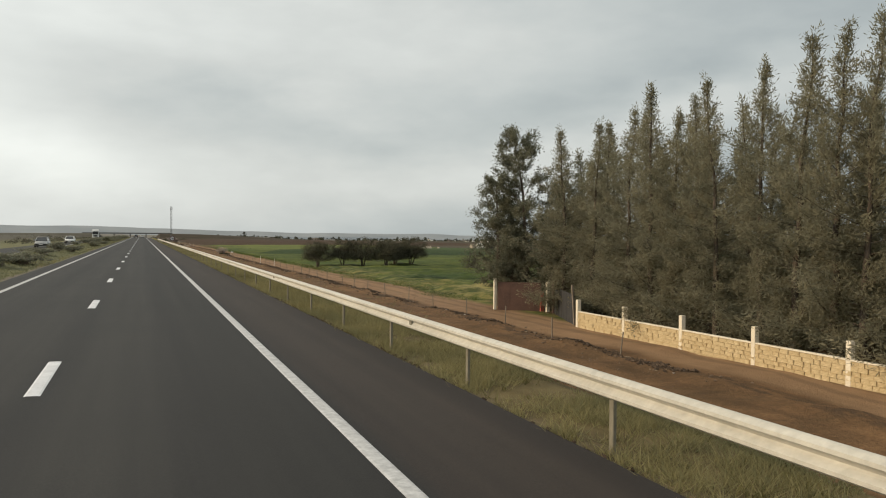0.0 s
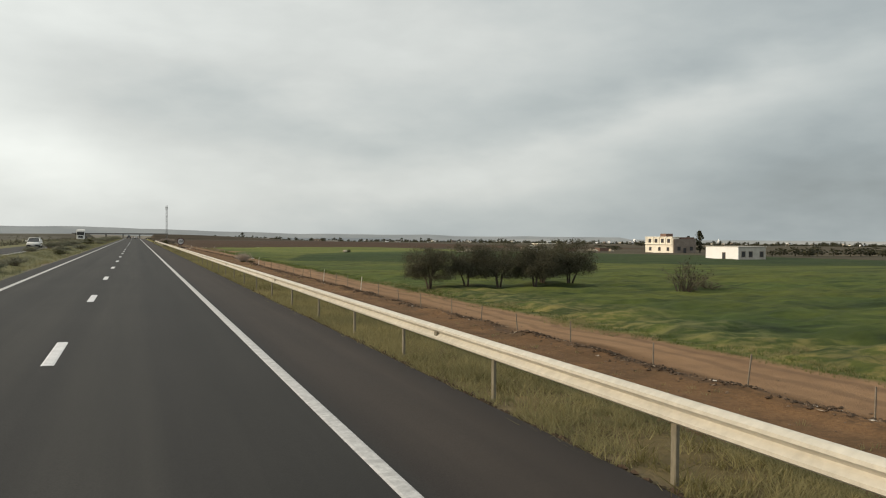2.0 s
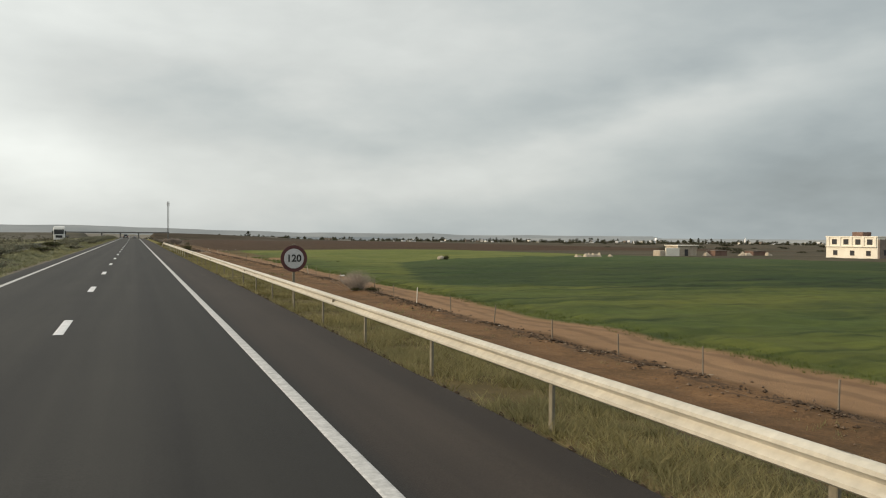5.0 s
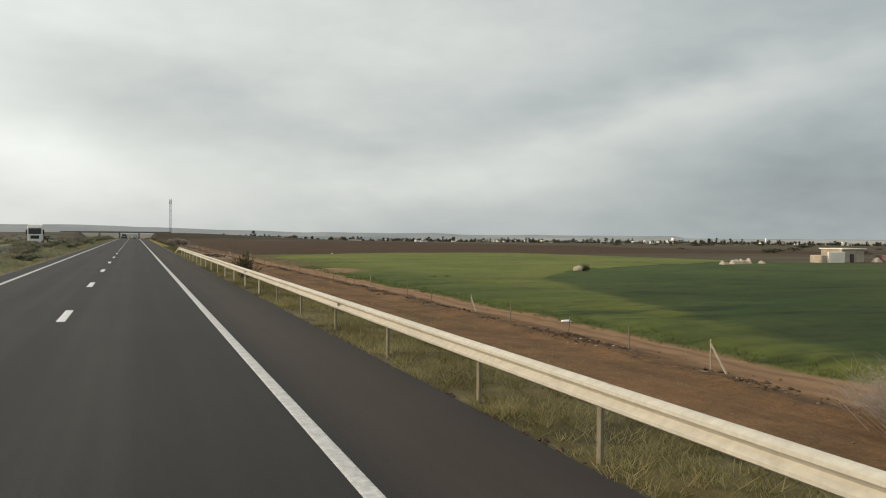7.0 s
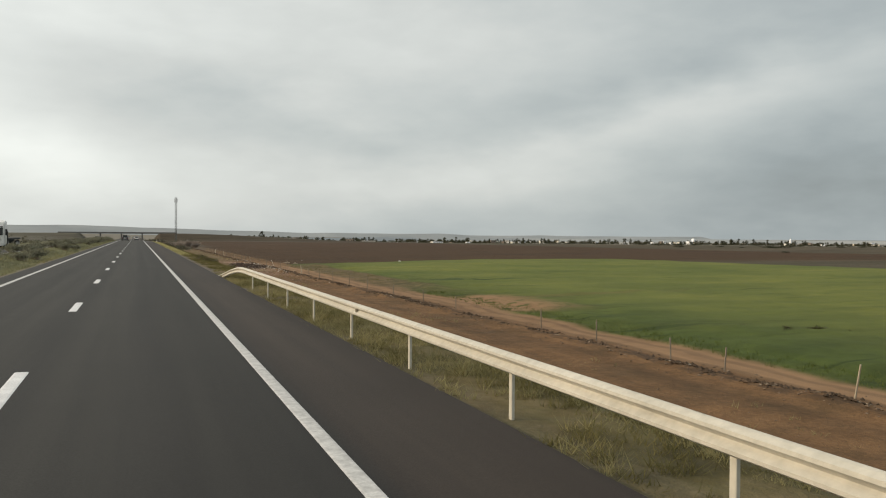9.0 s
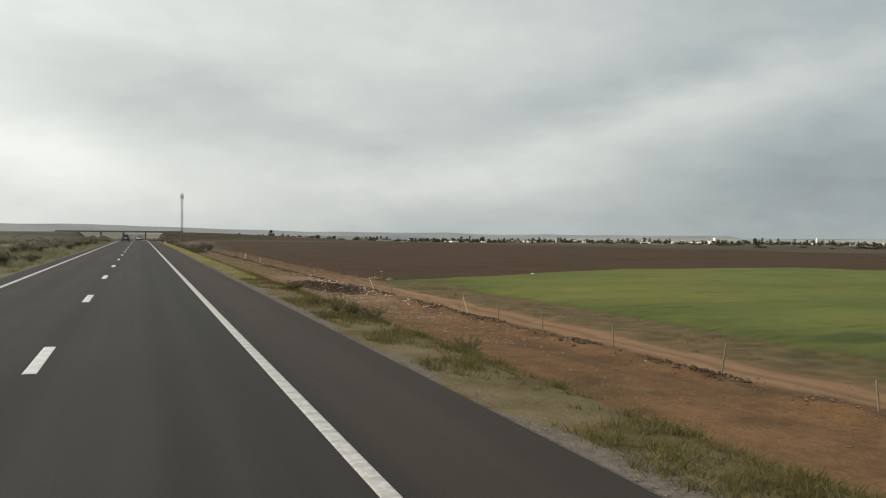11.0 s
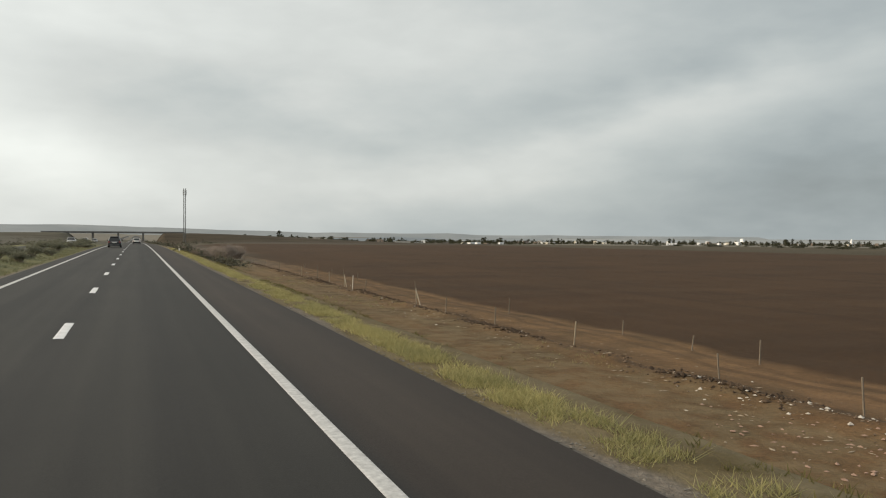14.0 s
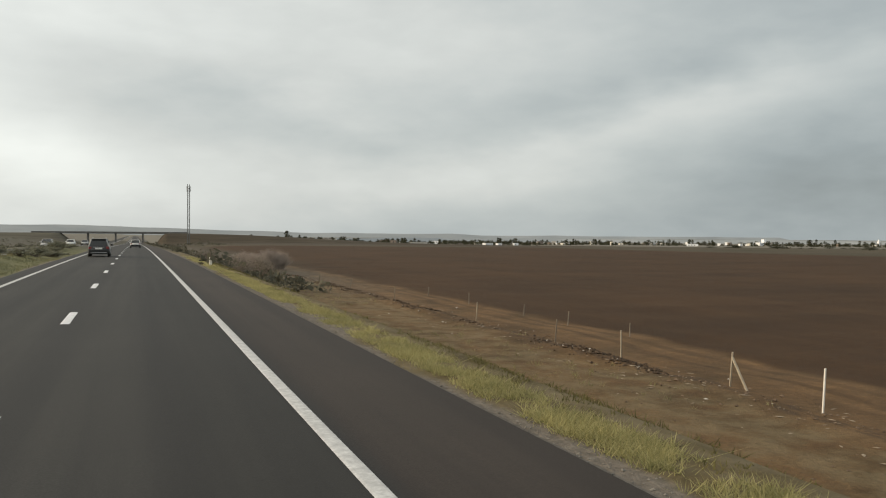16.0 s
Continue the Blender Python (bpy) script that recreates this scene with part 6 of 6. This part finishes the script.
def mast():
    x, y = 28.4, 881.0
    z0 = ground_z(x, y)
    root = thing("radio_mast", Matrix.Translation((x, y, z0)), "slender grey lattice radio mast", "mast")
    H, w = 34.7, 0.58
    for sx, sy in ((-1, -1), (1, -1), (1, 1), (-1, 1)):
        part("leg", box(sx * w - 0.15, sx * w + 0.15, sy * w - 0.15, sy * w + 0.15, -0.5, H), "mast_steel", root)
    for k in range(int(H / 1.2)):
        bm = bmesh.new()
        z = 0.6 + 1.2 * k
        add_box(bm, -w, w, -w - 0.05, -w + 0.05, z, z + 0.09)
        add_box(bm, -w, w, w - 0.05, w + 0.05, z, z + 0.09)
        add_box(bm, -w - 0.05, -w + 0.05, -w, w, z, z + 0.09)
        add_box(bm, w - 0.05, w + 0.05, -w, w, z, z + 0.09)
        for s in (-1, 1):
            add_box(bm, -0.05, 0.05, -0.05, 0.05, 0, math.hypot(2 * w, 1.2), 0, pose(-w, s * w, z, 0, math.degrees(math.atan2(2 * w, 1.2)), 0))
        part("brace", bm, "mast_steel", root)
    for k in range(6):
        a = k * math.pi / 3
        part("antenna", box(-0.16, 0.16, -0.10, 0.10, H - 4.2, H - 1.2, 0.03, pose(math.cos(a) * 1.0, math.sin(a) * 1.0, 0, 0, 0, math.degrees(a) + 90)), "mast_steel", root)


def overpass():
    y0, y1 = 950, 960
    z_top = 2.95
    root = thing("overpass", pose(0, 0, 0), "grey concrete road bridge over the motorway on slender piers", "bridge")
    part("deck", box(-46, 20, y0, y1, z_top - 0.95, z_top - 0.35, 0.05), "bridge_concrete", root)
    for y in (y0 - 0.15, y1 - 0.15):
        part("parapet", box(-60, 32, y, y + 0.3, z_top - 0.55, z_top + 0.35), "bridge_concrete", root)
    for x in (-28.2, -11.9, 4.4):
        part("pier", box(x - 0.5, x + 0.5, y0 + 1.2, y1 - 1.2, -5.0, z_top - 0.95, 0.1), "bridge_concrete", root)
    for x in (-46.5, 18.5):
        part("abutment", box(x, x + 2.5, y0 - 0.3, y1 + 0.3, -3.0, z_top - 0.36, 0.05), "bridge_concrete", root)


def hills():
    """The far ridge on the skyline."""
    verts, faces = [], []
    n = 90
    for k in range(n + 1):
        x = -3800 + k * 8000 / n
        h = 13 + 27 * (1 - smooth(-600, 800, x)) - 11 * smooth(500, 2400, x) + 7.5 * noise2(x, 0, 0.0030, 5) + 3.0 * noise2(x, 0, 0.008, 8)
        verts += [(x, 4300, -20), (x, 4340, max(2.0, h) + 2), (x, 4900, -20)]
    for k in range(n):
        a, b = 3 * k, 3 * k + 3
        faces += [(a, b, b + 1, a + 1), (a + 1, b + 1, b + 2, a + 2)]
    tagged(new("backdrop_hills", raw("backdrop_hills", verts, faces, "hill_haze_glow", True)), "low grey hills on the horizon, glowing faintly for haze", "hills", kind="structure")


def low_ridge():
    """Low rise added to close the plain behind the far village, glowing for haze."""
    line = [(60, 1350), (300, 1640), (560, 1880), (830, 1900), (1080, 1780), (1300, 1620), (1400, 1360), (1390, 1080), (1230, 780), (1200, 500)]
    verts, faces = [], []
    run = 0.0
    for k in range(len(line) - 1):
        (xa, ya), (xb, yb) = line[k], line[k + 1]
        for q in range(12):
            t = q / 12
            x, y = xa + (xb - xa) * t, ya + (yb - ya) * t
            r = run + math.hypot(xb - xa, yb - ya) * t
            top = -2.6 + 1.1 * noise2(r, 0, 0.006, 2.0) + 0.5 * noise2(r, 0, 0.03, 4.0) - 3.0 * (1 - smooth(0, 260, r))
            nx, ny = x / math.hypot(x, y), y / math.hypot(x, y)
            verts += [(x, y, -14), (x + nx * 12, y + ny * 12, top), (x + nx * 90, y + ny * 90, -14)]
        run += math.hypot(xb - xa, yb - ya)
    for k in range(len(verts) // 3 - 1):
        a, c = 3 * k, 3 * k + 3
        faces += [(a, c, c + 1, a + 1), (a + 1, c + 1, c + 2, a + 2)]
    tagged(new("backdrop_ridge", raw("backdrop_ridge", verts, faces, "hill_haze_glow", True)), "low grey rise added behind the far village, glowing faintly for haze", "hills", kind="structure")


mast()
overpass()
hills()
low_ridge()


# ---------------------------------------------------------------- signs
def speed_sign():
    root = thing("speed_sign", pose(5.0, 149.6, -0.26), "round white speed limit sign with dark red ring on pole", "road sign")
    part("pole", box(-0.04, 0.04, 0.03, 0.09, -0.4, 2.05, 0.01), "zinc_post", root)
    for nm, r, y, mat in (("ring", 0.43, 0.0, "sign_red"), ("face", 0.32, -0.012, "sign_white")):
        bm = bmesh.new()
        bmesh.ops.create_cone(bm, cap_ends=True, segments=36, radius1=r, radius2=r, depth=0.02, matrix=pose(0, y, 1.58, 90, 0, 0))
        part(nm, bm, mat, root)
    cu = bpy.data.curves.new("digits", "FONT")
    cu.body, cu.size, cu.align_x, cu.align_y, cu.extrude, cu.offset = "120", 0.32, "CENTER", "CENTER", 0.002, 0.008
    tmp = new("digits_text", cu)
    me = bpy.data.meshes.new_from_object(tmp.evaluated_get(bpy.context.evaluated_depsgraph_get()))
    bpy.data.objects.remove(tmp)
    me.materials.clear()
    me.materials.append(MATS["sign_black"])
    d = part("digits", me, None, root, "black number 120")
    d.matrix_local = pose(0, -0.028, 1.58, 90, 0, 0)


speed_sign()
m = thing("marker_post", pose(5.35, 455.8, ground_z(5.35, 455.8)), "short white roadside marker post on the verge", "marker post")
part("post", box(-0.10, 0.10, -0.06, 0.06, -0.1, 0.62, 0.03), "white_post", m)
part("band", box(-0.102, 0.102, -0.062, 0.062, 0.42, 0.52), "zinc_post", m, "grey reflective band")


# ---------------------------------------------------------------- vehicles
def paint(name, col, rough=0.35):
    m, nt, bs = nodes_of(name, rough, 0.0, 0.5)
    n = noise_node(nt, 2.5, 4, 0.6)
    c = ramp_node(nt, n, [(0.3, tuple(v * 0.8 for v in col)), (0.7, tuple(min(1, v * 1.08) for v in col))])
    nt.links.new(c, bs.inputs["Base Color"])
    bs.inputs["Coat Weight"].default_value = 0.25
    return m


paint("black_paint", (0.012, 0.012, 0.014))
paint("white_paint", (0.62, 0.62, 0.60))
paint("silver_paint", (0.30, 0.30, 0.30))
paint("tail_red", (0.20, 0.012, 0.010))
paint("lamp_clear", (0.65, 0.65, 0.62), 0.15)
paint("car_glass", (0.012, 0.014, 0.015), 0.08)
surface("tyre", (0.012, 0.012, 0.012), (0.03, 0.03, 0.03), 6, 40, 0.9)
surface("alloy", (0.30, 0.30, 0.30), (0.42, 0.42, 0.42), 6, 40, 0.4, metal=0.6)
surface("black_plastic", (0.014, 0.014, 0.014), (0.03, 0.03, 0.03), 6, 40, 0.7)


def loft(sections):
    """A closed skin through rings of points that all have the same count."""
    bm = bmesh.new()
    rings = [[bm.verts.new(p) for p in s] for s in sections]
    n = len(rings[0])
    for a, c in zip(rings, rings[1:]):
        for i in range(n):
            j = (i + 1) % n
            bm.faces.new((a[i], a[j], c[j], c[i]))
    bm.faces.new(list(reversed(rings[0])))
    bm.faces.new(rings[-1])
    bmesh.ops.recalc_face_normals(bm, faces=bm.faces)
    return bm


def ring(y, w, z0, z1, r=0.14):
    """A rounded section across the car at y."""
    return [(-w + r * 0.4, y, z0), (w - r * 0.4, y, z0), (w, y, z0 + r), (w, y, z1 - r), (w - r * 0.7, y, z1), (-w + r * 0.7, y, z1), (-w, y, z1 - r), (-w, y, z0 + r)]


def wheel(root, x, y, r):
    bm = bmesh.new()
    bmesh.ops.create_cone(bm, cap_ends=True, segments=24, radius1=r, radius2=r, depth=0.22, matrix=pose(x, y, r, 0, 90, 0))
    es = [e for e in bm.edges if e.is_boundary or len(e.link_faces) == 2 and any(len(f.verts) > 4 for f in e.link_faces)]
    bmesh.ops.bevel(bm, geom=es, offset=0.03, segments=2, affect="EDGES")
    w = part("wheel", bm, "tyre", root, "black rubber tyre", True)
    bm = bmesh.new()
    s = 1 if x > 0 else -1
    bmesh.ops.create_cone(bm, cap_ends=True, segments=20, radius1=r * 0.64, radius2=r * 0.58, depth=0.04, matrix=pose(x + s * 0.105, y, r, 0, 90 * s, 0))
    part("rim", bm, "alloy", w, "silver alloy rim")


def car(m, L, W, H, body_mat, label, suv=False):
    """A car along +y: body, glasshouse, roof, wheels, lamps, plate, mirrors."""
    root = thing("car", m, label, "car")
    h, w = L / 2, W / 2
    belt = H * (0.60 if suv else 0.62)
    hood = belt - (0.02 if suv else 0.08)
    back_z = belt
    part("body", loft([ring(-h, w * 0.90, 0.36, back_z * 0.80, 0.10), ring(-h + 0.10, w * 0.97, 0.26, back_z * 0.96), ring(-h + 0.5, w, 0.22, belt), ring(0.1, w, 0.20, belt),
                       ring(h * 0.36, w, 0.20, belt), ring(h * 0.62, w * 0.98, 0.22, hood), ring(h - 0.18, w * 0.93, 0.24, hood * 0.88), ring(h, w * 0.82, 0.34, hood * 0.74, 0.10)]),
         body_mat, root, "", True)
    y0 = -h + (0.16 if suv else 0.42)
    y1 = -h + (0.42 if suv else 1.05)
    y2, y3 = h * 0.14, h * 0.50
    rz = H - 0.05
    top = 0.67 if suv else 0.72
    glass = loft([[(-w * 0.88, y0, belt - 0.05), (w * 0.88, y0, belt - 0.05), (w * 0.87, y0 + 0.02, belt), (-w * 0.87, y0 + 0.02, belt)],
                  [(-w * 0.94, y1, belt - 0.05), (w * 0.94, y1, belt - 0.05), (w * top, y1, rz), (-w * top, y1, rz)],
                  [(-w * 0.94, y2, belt - 0.05), (w * 0.94, y2, belt - 0.05), (w * top, y2, rz), (-w * top, y2, rz)],
                  [(-w * 0.90, y3, belt - 0.05), (w * 0.90, y3, belt - 0.05), (w * 0.88, y3 - 0.02, belt), (-w * 0.88, y3 - 0.02, belt)]])
    part("windows", glass, "car_glass", root, "dark tinted glass")
    part("roof", loft([ring(y1 - 0.10, w * (top - 0.03), rz - 0.03, rz + 0.02, 0.02), ring(y1 + 0.2, w * (top + 0.02), rz - 0.02, rz + 0.05, 0.03), ring(y2, w * (top + 0.02), rz - 0.02, rz + 0.05, 0.03), ring(y2 + 0.12, w * (top - 0.02), rz - 0.04, rz + 0.01, 0.02)]), body_mat, root, "", True)
    for s in (-1, 1):
        for ya, yb in ((y0, y1), (y3, y2)):
            bm = box(-0.045, 0.045, -0.05, 0.05, 0, 1, 0.01)
            a, c = Vector((s * w * 0.90, ya, belt - 0.02)), Vector((s * w * (top + 0.005), yb, rz))
            d = c - a
            mm = Matrix.Translation(a) @ d.to_track_quat("Z", "Y").to_matrix().to_4x4() @ Matrix.Diagonal((1, 1, d.length, 1))
            bmesh.ops.transform(bm, matrix=mm, verts=bm.verts)
            # silver on the off-roader's pillars paints in the pale reflections along them
            part("pillar", bm, "silver_paint" if suv else body_mat, root)
        part("side_pillar", box(s * w * 0.80 - 0.05, s * w * 0.80 + 0.05, -0.05, 0.05, belt - 0.02, rz - 0.2, 0.01), body_mat, root)
        part("mirror", box(s * (w + 0.10) - 0.10, s * (w + 0.10) + 0.10, h * 0.34, h * 0.34 + 0.10, belt, belt + 0.16, 0.03), body_mat, root)
        part("tail_light", box(s * w * 0.80 - 0.12, s * w * 0.80 + 0.12, -h - 0.01, -h + 0.16, belt * 0.72, belt * 0.93, 0.02), "tail_red", root, "red tail light")
        part("headlight", box(s * w * 0.70 - 0.16, s * w * 0.70 + 0.16, h - 0.16, h + 0.005, hood * 0.62, hood * 0.80, 0.03), "lamp_clear", root, "clear headlight")
        for yy in (-h * 0.62, h * 0.62):
            wheel(root, s * (w - 0.10), yy, 0.36 if suv else 0.32)
    part("bumper", loft([ring(-h - 0.06, w * 0.88, 0.30, 0.58, 0.05), ring(-h + 0.12, w * 0.98, 0.26, 0.60, 0.05)]), "black_plastic", root, "dark rear bumper")
    part("bumper", loft([ring(h - 0.20, w * 0.95, 0.26, 0.50, 0.05), ring(h + 0.03, w * 0.82, 0.30, 0.48, 0.05)]), "black_plastic", root, "dark front bumper")
    part("number_plate", box(-0.30, 0.30, -h - 0.035, -h - 0.005, belt * 0.70, belt * 0.70 + 0.14, 0.004), "white_post", root, "plain pale number plate")
    part("number_plate", box(-0.26, 0.26, h + 0.032, h + 0.045, 0.36, 0.47, 0.004), "white_post", root, "plain pale number plate")
    part("trim_bar", box(-0.45, 0.45, -h - 0.02, -h + 0.02, belt * 0.86, belt * 0.86 + 0.05, 0.01), "alloy" if suv else body_mat, root)
    if suv:
        part("bumper_strip", box(-w * 0.72, w * 0.72, -h - 0.075, -h - 0.055, 0.34, 0.40, 0.004), "alloy", root, "bright strip on the bumper")
        for s in (-1, 1):
            part("roof_rail", box(s * w * 0.60 - 0.025, s * w * 0.60 + 0.025, y1, y2, H + 0.03, H + 0.075, 0.01), "alloy", root, "silver roof rail")
        part("roof_spoiler", box(-w * 0.58, w * 0.58, y1 - 0.22, y1 + 0.05, H - 0.03, H + 0.01, 0.01), "silver_paint", root, "pale roof edge")
    return root


def truck(m):
    root = thing("lorry", m, "white lorry with a low flat trailer on the opposite carriageway", "lorry")
    part("cab", loft([ring(5.0, 1.20, 0.7, 3.45, 0.12), ring(5.6, 1.24, 0.5, 3.6, 0.14), ring(7.0, 1.24, 0.42, 3.35, 0.14), ring(7.3, 1.18, 0.45, 2.75, 0.14)]), "white_paint", root, "white driver's cab")
    part("windscreen", box(-1.05, 1.05, 7.27, 7.34, 1.72, 2.68, 0.02), "car_glass", root, "dark windscreen")
    part("visor", box(-1.08, 1.08, 7.02, 7.34, 2.72, 2.84, 0.03), "black_plastic", root)
    part("grille", box(-0.72, 0.72, 7.26, 7.36, 0.85, 1.45, 0.03), "black_plastic", root)
    part("bumper", box(-1.2, 1.2, 7.2, 7.42, 0.36, 0.78, 0.06), "white_paint", root)
    for s in (-1, 1):
        part("headlight", box(s * 0.95 - 0.17, s * 0.95 + 0.17, 7.3, 7.44, 0.62, 0.86, 0.03), "lamp_clear", root)
        mir = part("mirror", box(s * 1.42 - 0.11, s * 1.42 + 0.11, 6.95, 7.12, 1.7, 2.5, 0.04), "black_plastic", root)
        part("mirror_arm", box(min(s * 1.2, s * 1.42), max(s * 1.2, s * 1.42), 6.98, 7.04, 2.36, 2.42), "black_plastic", mir)
        for y in (6.3, 4.0, -4.0, -5.2, -6.4):
            wheel(root, s * 1.1, y, 0.5)
    part("flatbed", box(-1.25, 1.25, -7.6, 4.2, 1.12, 1.36, 0.03), "black_plastic", root, "dark low trailer bed")
    part("headboard", box(-1.22, 1.22, 4.1, 4.2, 1.36, 2.2, 0.02), "black_plastic", root)
    part("chassis", box(-0.5, 0.5, -7.4, 6.6, 0.6, 1.12, 0.03), "black_plastic", root)


def road_z(x, y):
    return (-CROSS * x if x > -6 else 0.30 + 0.015 * x) + road_fall(y)


car(pose(-2.9, 476.0, road_z(-2.9, 476.0) + 0.006), 4.6, 1.84, 1.64, "black_paint", "black estate off-roader in the overtaking lane", True)
car(pose(0.14, 555.0, road_z(0.1, 555.0) + 0.006), 4.3, 1.78, 1.48, "white_paint", "white hatchback in the driving lane")
for x, y, mat, lab in ((-13.2, 128.0, "silver_paint", "grey saloon on the opposite carriageway"), (-13.4, 178.0, "white_paint", "white saloon on the opposite carriageway"),
                       (-13.2, 540.0, "silver_paint", "silver saloon on the opposite carriageway"), (-13.3, 592.0, "white_paint", "white car on the opposite carriageway"),
                       (-13.0, 640.0, "silver_paint", "grey car on the opposite carriageway")):
    car(Matrix.Translation((x, y, road_z(x, y) + 0.006)) @ pose(0, 0, 0, 0, 0, 180), 4.3, 1.76, 1.46, mat, lab)
truck(Matrix.Translation((-16.6, 345.0, road_z(-16.6, 345) + 0.006)) @ pose(0, 0, 0, 0, 0, 180))


surface("tar", (0.008, 0.008, 0.008), (0.016, 0.016, 0.015), 3, 30, 0.95, spec=0.1)
part("tar_patch", slab("tar_patch", 2.88, 3.28, [333.8, 334.3], 0.005, "tar", thick=0.004), None, road, "small dark tar repair patch")
